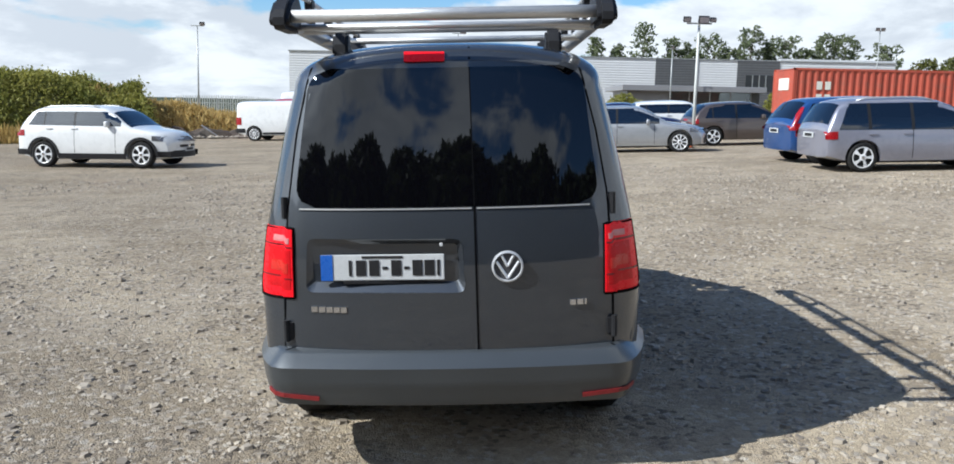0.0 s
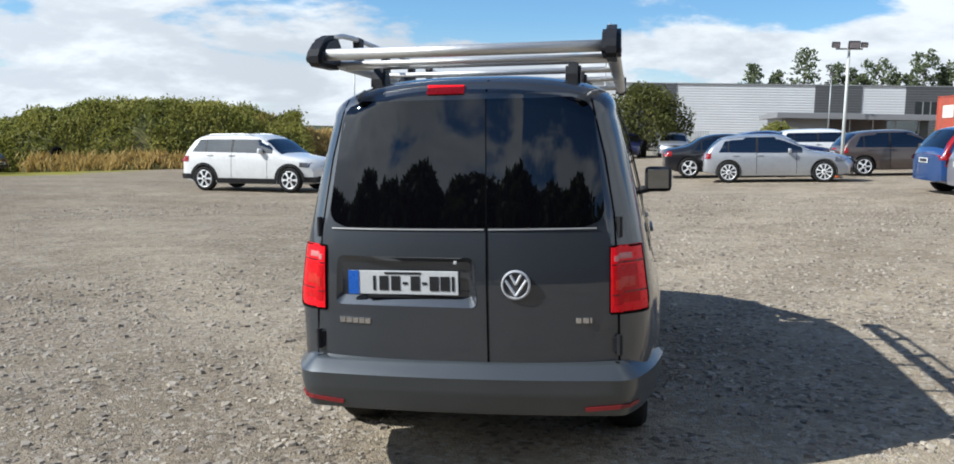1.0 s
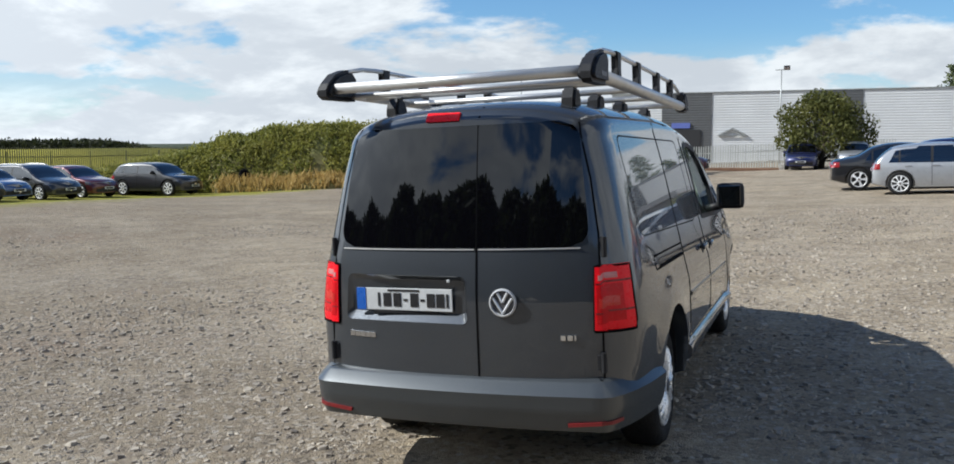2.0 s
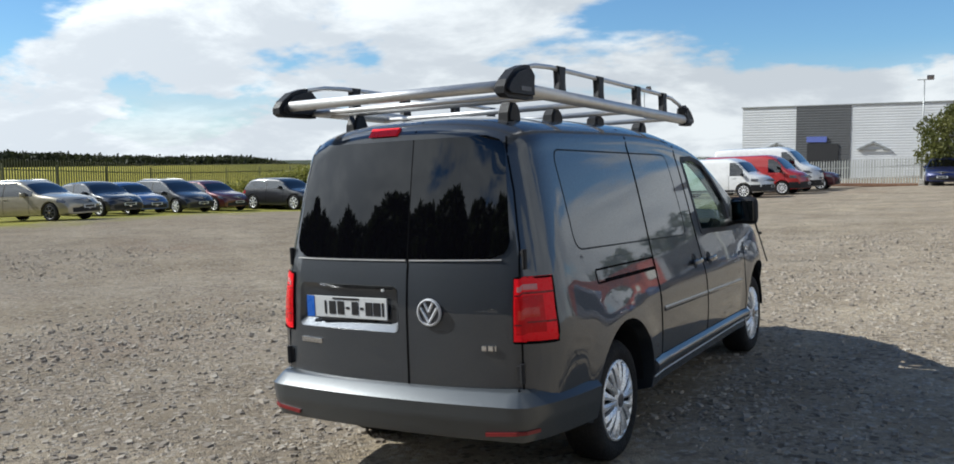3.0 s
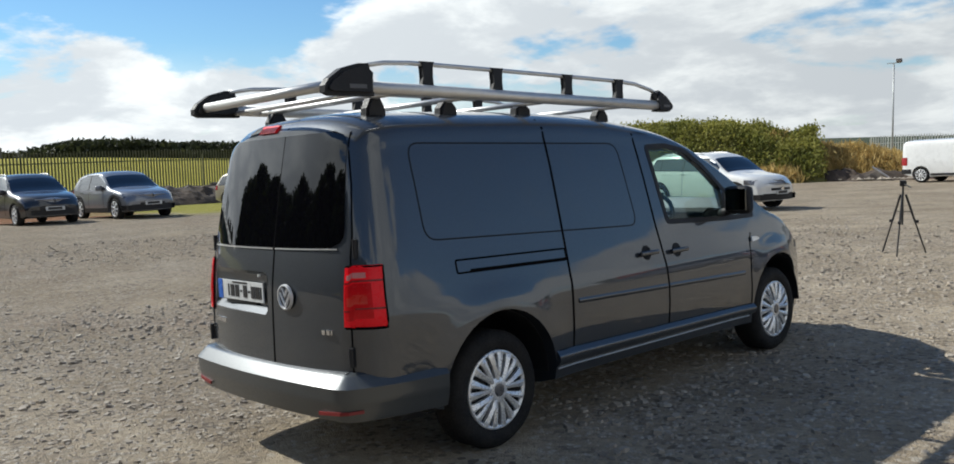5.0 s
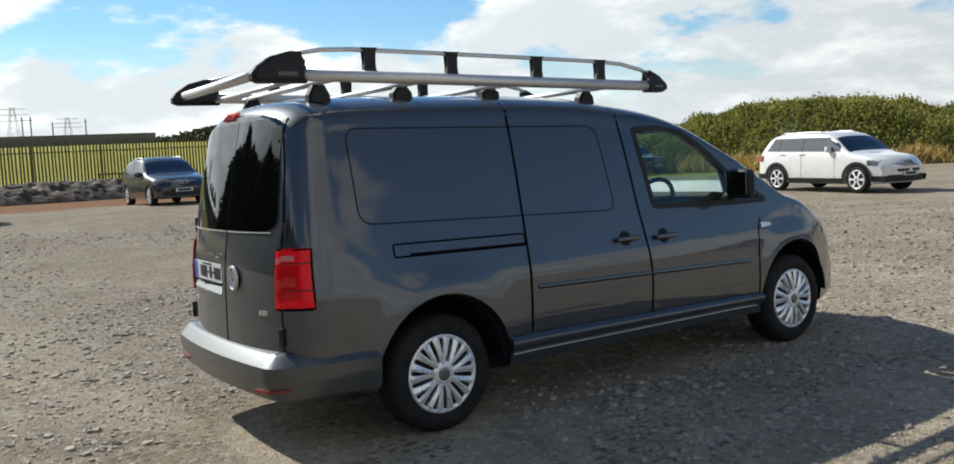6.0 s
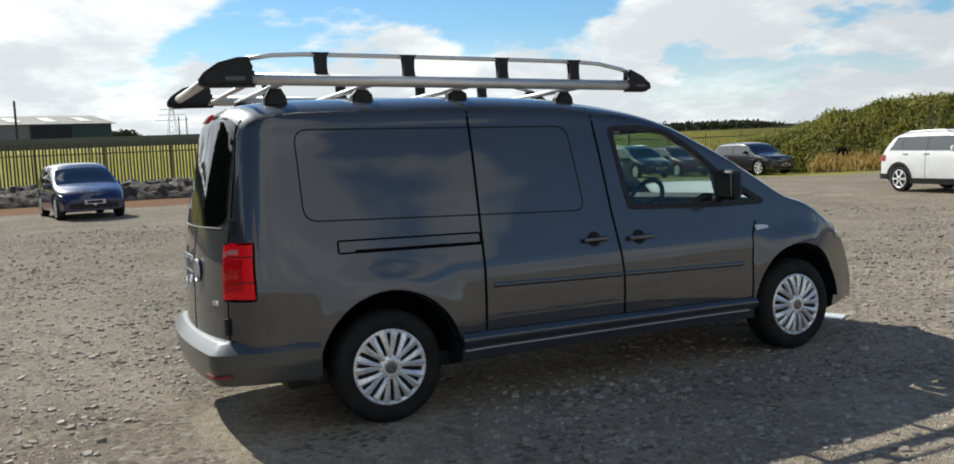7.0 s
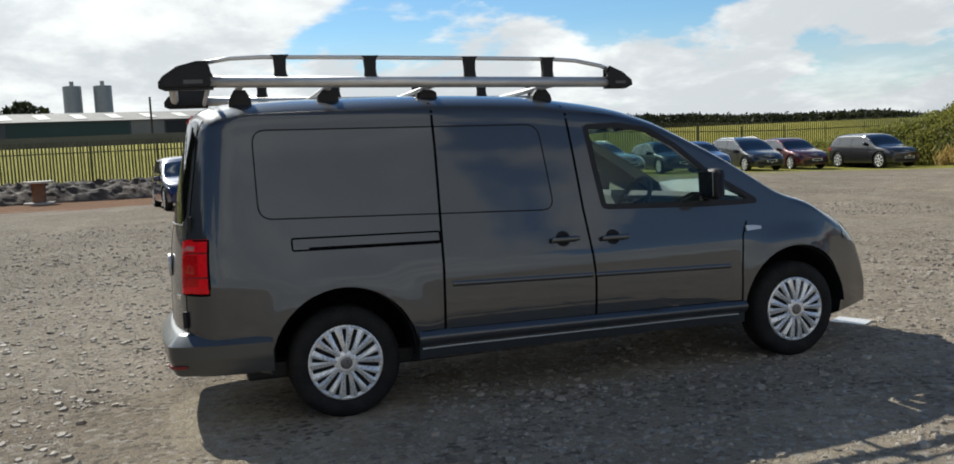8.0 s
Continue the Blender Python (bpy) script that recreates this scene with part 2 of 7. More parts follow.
def leaf_material(name, a, b, scale, through_light=0.35):
    m = bpy.data.materials.new(name)
    m.use_nodes = True
    n, l = m.node_tree.nodes, m.node_tree.links
    p = n["Principled BSDF"]
    g = n.new("ShaderNodeNewGeometry")
    tc = n.new("ShaderNodeTexCoord")
    t = n.new("ShaderNodeTexNoise")
    t.inputs["Scale"].default_value = scale
    l.new(tc.outputs["Object"], t.inputs["Vector"])
    add = n.new("ShaderNodeMath")
    add.operation = "MULTIPLY_ADD"
    add.inputs[1].default_value = 0.55
    l.new(g.outputs["Random Per Island"], add.inputs[0])
    r = n.new("ShaderNodeMapRange")
    r.inputs["From Min"].default_value, r.inputs["From Max"].default_value = 0.3, 0.75
    r.inputs["To Min"].default_value, r.inputs["To Max"].default_value = -0.1, 0.5
    l.new(t.outputs["Fac"], r.inputs["Value"])
    l.new(r.outputs[0], add.inputs[2])
    x = n.new("ShaderNodeMix")
    x.data_type = "RGBA"
    x.inputs["A"].default_value, x.inputs["B"].default_value = rgba(a), rgba(b)
    l.new(add.outputs[0], x.inputs["Factor"])
    l.new(x.outputs["Result"], p.inputs["Base Color"])
    p.inputs["Roughness"].default_value = 0.65
    p.inputs["Specular IOR Level"].default_value = 0.25
    trans = n.new("ShaderNodeBsdfTranslucent")
    l.new(x.outputs["Result"], trans.inputs["Color"])
    mx = n.new("ShaderNodeMixShader")
    mx.inputs[0].default_value = through_light
    l.new(p.outputs[0], mx.inputs[1])
    l.new(trans.outputs[0], mx.inputs[2])
    l.new(mx.outputs[0], n["Material Output"].inputs[0])
    return m


HEDGE_LEAF = leaf_material("bramble_leaf", (0.13, 0.15, 0.03), (0.35, 0.32, 0.08), 0.5, 0.4)
TREE_LEAF = leaf_material("tree_leaf", (0.055, 0.068, 0.018), (0.155, 0.15, 0.04), 0.6)
PINE_LEAF = leaf_material("pine_needles", (0.03, 0.045, 0.018), (0.08, 0.095, 0.03), 0.5)
# paler than the pine needles: distance haze is mixed into the leaf colour
HAZY_LEAF = leaf_material("hazy_skyline_leaf", (0.09, 0.115, 0.06), (0.20, 0.22, 0.11), 0.5, 0.45)
DRY_GRASS = leaf_material("dry_grass", (0.38, 0.27, 0.09), (0.62, 0.45, 0.18), 0.7)
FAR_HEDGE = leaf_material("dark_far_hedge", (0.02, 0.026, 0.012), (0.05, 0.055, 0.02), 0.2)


def smooth01(v):
    v = min(1.0, max(0.0, v))
    return v * v * (3 - 2 * v)


def ground(x, y):
    """Height of the yard: it rises to the east at the van and lifts again before the west fence."""
    lift = 0.62 * smooth01((-x - 8) / 16) * (1 - 0.75 * smooth01((y - 15) / 18))
    far = 2.1 * smooth01((-x - 39.5) / 14) * (1 - smooth01((-x - 66) / 20)) * (1 - smooth01((y - 60) / 14))
    return SLOPE * min(max(x, -28), 30) + lift + far


def ground_material():
    m = bpy.data.materials.new("gravel_ground")
    m.use_nodes = True
    n, l = m.node_tree.nodes, m.node_tree.links
    b = n["Principled BSDF"]
    geo = n.new("ShaderNodeNewGeometry")
    sep = n.new("ShaderNodeSeparateXYZ")
    l.new(geo.outputs["Position"], sep.inputs[0])

    def nz(sc, detail=5.0, rough=0.6):
        t = n.new("ShaderNodeTexNoise")
        t.inputs["Scale"].default_value, t.inputs["Detail"].default_value, t.inputs["Roughness"].default_value = sc, detail, rough
        l.new(geo.outputs["Position"], t.inputs["Vector"])
        return t.outputs["Fac"]

    def vor(sc, out="Color"):
        t = n.new("ShaderNodeTexVoronoi")
        t.inputs["Scale"].default_value = sc
        l.new(geo.outputs["Position"], t.inputs["Vector"])
        return t.outputs[out]

    def remap(v, lo, hi, a=0.0, c=1.0):
        r = n.new("ShaderNodeMapRange")
        for k, val in (("From Min", lo), ("From Max", hi), ("To Min", a), ("To Max", c)):
            r.inputs[k].default_value = val
        l.new(v, r.inputs["Value"])
        return r.outputs[0]

    def calc(op, a, c):
        x = n.new("ShaderNodeMath")
        x.operation = op
        for i, v in enumerate((a, c)):
            if isinstance(v, (int, float)):
                x.inputs[i].default_value = v
            else:
                l.new(v, x.inputs[i])
        return x.outputs[0]

    def mix(f, a, c, mode="MIX"):
        x = n.new("ShaderNodeMix")
        x.data_type, x.blend_type = "RGBA", mode
        l.new(f, x.inputs["Factor"])
        for key, v in (("A", a), ("B", c)):
            if isinstance(v, tuple):
                x.inputs[key].default_value = rgba(v)
            else:
                l.new(v, x.inputs[key])
        return x.outputs["Result"]

    base = mix(remap(nz(0.3, 7, 0.65), 0.38, 0.62), (0.52, 0.425, 0.295), (0.42, 0.355, 0.27))
    base = mix(remap(nz(1.2, 9, 0.75), 0.42, 0.62, 0, 0.8), base, (0.34, 0.27, 0.185))
    base = mix(remap(nz(0.55, 9, 0.8), 0.52, 0.66, 0, 0.75), base, (0.34, 0.27, 0.195))
    base = mix(remap(nz(0.4, 8, 0.72), 0.46, 0.60, 0, 0.85), base, (0.27, 0.21, 0.135))
    # small dark blotches paint in the shadows between stones
    base = mix(remap(nz(9.0, 8, 0.75), 0.53, 0.64, 0, 0.75), base, (0.16, 0.13, 0.10))
    base = mix(remap(nz(0.16, 4), 0.58, 0.70, 0, 0.55), base, (0.24, 0.135, 0.075))
    # browner compacted soil to the west, darkened too for the stones' shaded sides
    west_brown_shade = calc("MULTIPLY", remap(sep.outputs[0], -2.0, -16.0, 0.0, 1.0), remap(nz(0.22, 7, 0.7), 0.36, 0.6))
    base = mix(remap(west_brown_shade, 0.0, 1.0, 0.0, 0.6), base, (0.30, 0.225, 0.14))
    base = mix(remap(nz(3.4, 9, 0.8), 0.52, 0.62, 0, 0.5), base, (0.21, 0.165, 0.12))
    bits = n.new("ShaderNodeSeparateColor")
    l.new(vor(28.0), bits.inputs[0])
    base = mix(remap(bits.outputs[0], 0.0, 1.0, 0.0, 0.35), base, (0.21, 0.175, 0.135))
    base = mix(remap(bits.outputs[1], 0.78, 1.0, 0.0, 0.7), base, (0.52, 0.47, 0.40))
    # scattered dark cells: more stone shadow put into the colour
    base = mix(calc("MULTIPLY", remap(bits.outputs[2], 0.80, 0.86, 0.0, 0.85), remap(nz(1.1, 4), 0.42, 0.54)), base, (0.12, 0.095, 0.07))
    grit = n.new("ShaderNodeSeparateColor")
    l.new(vor(95.0), grit.inputs[0])
    base = mix(remap(grit.outputs[0], 0.0, 1.0, 0.0, 0.32), base, (0.12, 0.105, 0.09))
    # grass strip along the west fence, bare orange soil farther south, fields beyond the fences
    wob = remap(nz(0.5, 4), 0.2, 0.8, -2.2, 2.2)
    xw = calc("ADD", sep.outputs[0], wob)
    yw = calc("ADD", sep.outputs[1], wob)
    west = remap(xw, -21.0, -23.5)
    grassy = calc("MULTIPLY", west, remap(yw, 9.5, 11.5))
    soil = calc("MULTIPLY", remap(xw, -25.0, -27.0), remap(yw, 11.5, 9.5))
    base = mix(soil, base, mix(remap(nz(3.0), 0.3, 0.7), (0.27, 0.12, 0.045), (0.19, 0.09, 0.04)))
    field = calc("MULTIPLY", remap(xw, -37.5, -39.0), remap(yw, 52.0, 46.0))
    grass = mix(remap(nz(2.5, 6), 0.3, 0.7), (0.23, 0.23, 0.03), (0.32, 0.28, 0.055))
    base = mix(grassy, base, grass)
    base = mix(field, base, mix(remap(nz(0.8, 6), 0.3, 0.7), (0.38, 0.34, 0.045), (0.46, 0.40, 0.07)))
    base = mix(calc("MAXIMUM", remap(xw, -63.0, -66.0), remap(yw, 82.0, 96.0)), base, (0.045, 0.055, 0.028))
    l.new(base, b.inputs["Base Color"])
    b.inputs["Roughness"].default_value = 0.92
    b.inputs["Diffuse Roughness"].default_value = 0.35
    b.inputs["Specular IOR Level"].default_value = 0.2
    h = calc("ADD", calc("MULTIPLY", vor(28.0, "Distance"), -0.35), calc("MULTIPLY", vor(95.0, "Distance"), -0.4))
    h = calc("ADD", h, calc("MULTIPLY", nz(6.0, 9, 0.7), 1.5))
    bp = n.new("ShaderNodeBump")
    bp.inputs["Strength"].default_value, bp.inputs["Distance"].default_value = 0.8, 0.032
    l.new(h, bp.inputs["Height"])
    l.new(bp.outputs[0], b.inputs["Normal"])
    return m


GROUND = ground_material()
STONE = leaf_material("loose_stone", (0.15, 0.125, 0.10), (0.46, 0.40, 0.32), 3.0, 0.0)
RUBBLE = material("rubble_stone", (0.046, 0.036, 0.029), 0.95, 0.0, (0.082, 0.056, 0.038), 0.7, 0.9, 8.0, bump=0.6, bump_scale=6)


# ---------------------------------------------------------------- mesh helpers
def mesh_object(name, verts, faces, mat, parent=None, label="", soft=False, mats=None, index=None):
    me = bpy.data.meshes.new(name)
    me.from_pydata([tuple(v) for v in verts], [], [tuple(f) for f in faces])
    for mm in (mats or [mat]):
        me.materials.append(mm)
    if index is not None:
        me.polygons.foreach_set("material_index", index)
    if soft:
        me.polygons.foreach_set("use_smooth", [True] * len(me.polygons))
    me.update()
    ob = new(name, me)
    if parent is not None:
        ob.parent = parent
    if label:
        tagged(ob, label)
    return ob


def part(name, bm, mat, parent, label="", soft=False):
    """Links a bmesh as one mesh object under a thing or a part."""
    me = bpy.data.meshes.new(name)
    bm.normal_update()
    bm.to_mesh(me)
    bm.free()
    me.materials.append(mat)
    if soft:
        me.polygons.foreach_set("use_smooth", [True] * len(me.polygons))
    ob = new(name, me)
    ob.parent = parent
    if label:
        tagged(ob, label)
    return ob


def thing(name, m, label, category, group="", kind=""):
    ob = new(name)
    ob.matrix_basis = m
    ob.empty_display_size = 0.2
    return tagged(ob, label, category, group, kind)


def box(bm, lo, hi, bevel=0.0, m=None):
    lo, hi = Vector(lo), Vector(hi)
    r = bmesh.ops.create_cube(bm, size=1.0)
    vs = r["verts"]
    for v in vs:
        v.co = Vector([lo[i] + (v.co[i] + 0.5) * (hi[i] - lo[i]) for i in range(3)])
    if bevel:
        es = list({e for v in vs for e in v.link_edges})
        out = bmesh.ops.bevel(bm, geom=es, offset=bevel, segments=2, affect="EDGES", profile=0.6)
        vs = list({v for f in out["faces"] for v in f.verts} | {v for v in vs if v.is_valid})
    if m is not None:
        bmesh.ops.transform(bm, matrix=m, verts=vs)
    return bm


def boxes(*items, bevel=0.0):
    bm = bmesh.new()
    for lo, hi in items:
        box(bm, lo, hi, bevel)
    return bm


def lathe(bm, rings, steps=32, axis="x", closed=False):
    """Turns (offset along axis, radius) pairs round the axis."""
    loops = []
    for off, r in rings:
        ring = []
        for i in range(steps):
            a = 2 * math.pi * i / steps
            c, s = r * math.cos(a), r * math.sin(a)
            ring.append(bm.verts.new((off, c, s) if axis == "x" else (c, off, s) if axis == "y" else (c, s, off)))
        loops.append(ring)
    pairs = list(zip(loops, loops[1:])) + ([(loops[-1], loops[0])] if closed else [])
    for a, b in pairs:
        for i in range(steps):
            j = (i + 1) % steps
            bm.faces.new((a[i], a[j], b[j], b[i]))
    if not closed:
        if rings[0][1] > 1e-6:
            bm.faces.new(loops[0][::-1])
        if rings[-1][1] > 1e-6:
            bm.faces.new(loops[-1])
    bmesh.ops.recalc_face_normals(bm, faces=bm.faces)
    return bm


def tube(bm, points, r, steps=10, flat=1.0):
    """A round bar along points."""
    pts = [Vector(p) for p in points]
    loops = []
    for i, p in enumerate(pts):
        d = (pts[min(i + 1, len(pts) - 1)] - pts[max(i - 1, 0)]).normalized()
        up = Vector((0, 0, 1)) if abs(d.z) < 0.9 else Vector((1, 0, 0))
        s = d.cross(up).normalized()
        u = s.cross(d)
        rr = r[i] if isinstance(r, (list, tuple)) else r
        loops.append([bm.verts.new(p + s * rr * math.cos(2 * math.pi * k / steps) + u * rr * flat * math.sin(2 * math.pi * k / steps)) for k in range(steps)])
    for a, b in zip(loops, loops[1:]):
        for i in range(steps):
            j = (i + 1) % steps
            bm.faces.new((a[i], a[j], b[j], b[i]))
    bm.faces.new(loops[0][::-1])
    bm.faces.new(loops[-1])
    return bm


def slab(bm, outline, lo, hi, axis="x", bevel=0.0):
    """An outline of (a, b) pairs drawn out along an axis."""
    def at(v, a, b):
        return (v, a, b) if axis == "x" else (a, v, b) if axis == "y" else (a, b, v)
    k = len(outline)
    v0 = [bm.verts.new(at(lo, a, b)) for a, b in outline]
    v1 = [bm.verts.new(at(hi, a, b)) for a, b in outline]
    fs = [bm.faces.new(v0[::-1]), bm.faces.new(v1)]
    for i in range(k):
        fs.append(bm.faces.new((v0[i], v0[(i + 1) % k], v1[(i + 1) % k], v1[i])))
    if bevel:
        bmesh.ops.bevel(bm, geom=[e for f in fs[:2] for e in f.edges], offset=bevel, segments=2, affect="EDGES")
    bmesh.ops.recalc_face_normals(bm, faces=bm.faces)
    return bm


def curve_of(points):
    """Smooth interpolation through (x, y) pairs (monotone between neighbours)."""
    xs, ys = [p[0] for p in points], [p[1] for p in points]
    k = len(xs)
    d = [(ys[i + 1] - ys[i]) / (xs[i + 1] - xs[i]) for i in range(k - 1)]
    t = [d[0]] + [0.0 if d[i - 1] * d[i] <= 0 else 2 * d[i - 1] * d[i] / (d[i - 1] + d[i]) for i in range(1, k - 1)] + [d[-1]]

    def f(x):
        if x <= xs[0]:
            return ys[0]
        if x >= xs[-1]:
            return ys[-1]
        i = max(j for j in range(k - 1) if xs[j] <= x)
        h = xs[i + 1] - xs[i]
        s = (x - xs[i]) / h
        return ((1 + 2 * s) * (1 - s) ** 2 * ys[i] + s * (1 - s) ** 2 * h * t[i] + s * s * (3 - 2 * s) * ys[i + 1] + s * s * (s - 1) * h * t[i + 1])
    return f


def spread(values, step):
    """The values with even steps put in between."""
    out = []
    for a, b in zip(values, values[1:]):
        k = max(1, math.ceil(abs(b - a) / step - 1e-6))
        out += [a + (b - a) * i / k for i in range(k)]
    return out + [values[-1]]


def cut(ob, *cutters):
    """Takes the volumes of the cutter bmeshes out of ob's mesh."""
    for bm in cutters:
        bmesh.ops.recalc_face_normals(bm, faces=bm.faces)
        me = bpy.data.meshes.new("cutter")
        bm.to_mesh(me)
        bm.free()
        tool = new("cutter", me)
        tool.parent = ob.parent
        mod = ob.modifiers.new("cut", "BOOLEAN")
        mod.operation, mod.object, mod.solver = "DIFFERENCE", tool, "EXACT"
        bpy.context.view_layer.update()
        done = bpy.data.meshes.new_from_object(ob.evaluated_get(bpy.context.evaluated_depsgraph_get()))
        ob.modifiers.clear()
        old, ob.data = ob.data, done
        bpy.data.meshes.remove(old)
        bpy.data.objects.remove(tool)
        bpy.data.meshes.remove(me)
    return ob


class Shell:
    """A vehicle body in its own frame: y from the tail to the nose, z up from the ground."""

    def __init__(self, length, hw, tumble, top, bottom, edge, lean=None, bow_rear=0.06, bow_front=0.22, power=2.6, bulge=None, bow_power=2.0):
        self.length = length
        self.hw, self.tumble, self.top, self.bottom, self.edge = (curve_of(c) for c in (hw, tumble, top, bottom, edge))
        self.lean = curve_of(lean) if lean else (lambda z: 0.0)
        self.bow_rear, self.bow_front, self.power, self.bow_power = bow_rear, bow_front, power, bow_power
        self.bulge = bulge or (lambda y, z: 0.0)
        self.wide = max(self.hw(length * i / 20) for i in range(21))

    def bend(self, x, y, z):
        a = 1 - smooth01(y / 0.7)
        b = 1 - smooth01((self.length - y) / 0.9)
        q = (x / self.wide) ** 2
        return Vector((x, y + a * (self.lean(z) + self.bow_rear * q ** (self.bow_power / 2)) - b * self.bow_front * q, z))

    def side_x(self, y, z):
        zt, r = self.top(y), self.edge(y)
        ze = zt - r
        if z <= ze:
            return self.hw(y) * self.tumble(z) + self.bulge(y, z)
        s = min(1.0, (z - ze) / r)
        return self.hw(y) * self.tumble(ze) * (1 - s ** self.power) ** (1 / self.power)

    def side(self, y, z, out=0.0, right=1):
        """A point on the side, y measured along the finished body."""
        p = y
        for _ in range(5):
            v = self.bend(self.side_x(p, z), p, z)
            p += y - v.y
        v = self.bend(self.side_x(p, z) + out, p, z)
        v.x *= right
        return v

    def roof(self, y, u, out=0.0):
        """A point on the top, u from -1 to 1 across."""
        zt, r = self.top(y), self.edge(y)
        xe = self.hw(y) * self.tumble(zt - r)
        z = zt - r + r * (1 - abs(u) ** self.power) ** (1 / self.power)
        dy = 0.02
        slope = (self.top(y + dy) - self.top(y - dy)) / (2 * dy)
        n = Vector((0, -slope, 1)).normalized()
        return self.bend(u * xe, y, z) + n * out

    def rear(self, x, z, out=0.0):
        v = self.bend(x, 0.0, z)
        v.y -= out
        return v

    def mesh(self, name, mat, parent, stations, sides=12, arc=8, label=""):
        verts, faces, rows, flat = [], [], [], {}
        for y in stations:
            zt, r, zb = self.top(y), self.edge(y), self.bottom(y)
            ze = max(zt - r, zb + 0.08)
            half = [(0.0, zb), (0.45 * self.hw(y), zb), (0.88 * self.hw(y) * self.tumble(zb), zb)]
            z0 = zb + 0.03
            for i in range(sides + 1):
                z = z0 + (ze - z0) * i / sides
                half.append((self.hw(y) * self.tumble(z) + self.bulge(y, z), z))
            xe = self.hw(y) * self.tumble(ze)
            for i in range(1, arc + 1):
                a = math.pi / 2 * i / arc
                half.append((xe * math.cos(a) ** (2 / self.power) if i < arc else 0.0, ze + (zt - ze) * math.sin(a) ** (2 / self.power)))
            flat[True] = list(half)
            flat.setdefault(False, flat[True])
            ring = half + [(-x, z) for x, z in half[-2:0:-1]]
            rows.append(len(verts))
            verts += [self.bend(x, y, z) for x, z in ring]
        k = len(ring)
        for a, b in zip(rows, rows[1:]):
            for i in range(k):
                j = (i + 1) % k
                faces.append((a + i, a + j, b + j, b + i))
        h = len(half)
        for a, flip in ((rows[0], False), (rows[-1], True)):
            # ends: rungs across, bowed like the rest
            rungs, m, y = [], 16, stations[-1] if flip else stations[0]
            for i in range(h):
                if i in (0, h - 1):
                    rungs.append([a + i] * (m + 1))
                    continue
                x, z = flat[flip][i]
                row = [a + i]
                for c in range(1, m):
                    row.append(len(verts))
                    verts.append(self.bend(x * (1 - 2 * c / m), y, z))
                rungs.append(row + [a + (k - i) % k])
            for lo, hi in zip(rungs, rungs[1:]):
                for c in range(m):
                    q = list(dict.fromkeys((lo[c], hi[c], hi[c + 1], lo[c + 1])))
                    if len(q) > 2:
                        faces.append(tuple(q if flip else q[::-1]))
        ob = mesh_object(name, verts, faces, mat, parent, label, soft=True)
        bm = bmesh.new()
        bm.from_mesh(ob.data)
        bmesh.ops.recalc_face_normals(bm, faces=bm.faces)
        bm.to_mesh(ob.data)
        bm.free()
        return ob


def patch(name, point, nu, nv, mat, parent, label="", thick=0.004):
    """A curved sheet with thickness: point(i/nu, j/nv, out) gives its places."""
    verts = [point(i / nu, j / nv, 0.0) for i in range(nu + 1) for j in range(nv + 1)]
    verts += [point(i / nu, j / nv, -thick) for i in range(nu + 1) for j in range(nv + 1)]
    o = (nu + 1) * (nv + 1)
    faces = []
    for i in range(nu):
        for j in range(nv):
            a = i * (nv + 1) + j
            q = (a, a + 1, a + nv + 2, a + nv + 1)
            faces += [q, tuple(o + v for v in q[::-1])]
    rim = [i * (nv + 1) for i in range(nu + 1)] + [nu * (nv + 1) + j for j in range(1, nv + 1)]
    rim += [i * (nv + 1) + nv for i in range(nu - 1, -1, -1)] + [j for j in range(nv - 1, 0, -1)]
    for a, b in zip(rim, rim[1:] + rim[:1]):
        faces.append((a, b, o + b, o + a))
    ob = mesh_object(name, verts, faces, mat, parent, label, soft=False)
    bm = bmesh.new()
    bm.from_mesh(ob.data)
    bmesh.ops.recalc_face_normals(bm, faces=bm.faces)
    bm.to_mesh(ob.data)
    bm.free()
    for p in list(ob.data.polygons)[: 2 * nu * nv]:
        p.use_smooth = True
    ob.data.set_sharp_from_angle(angle=radians(50))
    return ob


def ribbon(bm, pts, normals, width, lift=0.0015):
    """A narrow strip along points of a surface."""
    rows = []
    for i, p in enumerate(pts):
        d = (pts[min(i + 1, len(pts) - 1)] - pts[max(i - 1, 0)]).normalized()
        s = d.cross(normals[i]).normalized() * width / 2
        rows.append((bm.verts.new(p + s + normals[i] * lift), bm.verts.new(p - s + normals[i] * lift),
                     bm.verts.new(p - s - normals[i] * 0.004), bm.verts.new(p + s - normals[i] * 0.004)))
    for a, b in zip(rows, rows[1:]):
        for i in range(4):
            j = (i + 1) % 4
            bm.faces.new((a[i], a[j], b[j], b[i]))
    return bm


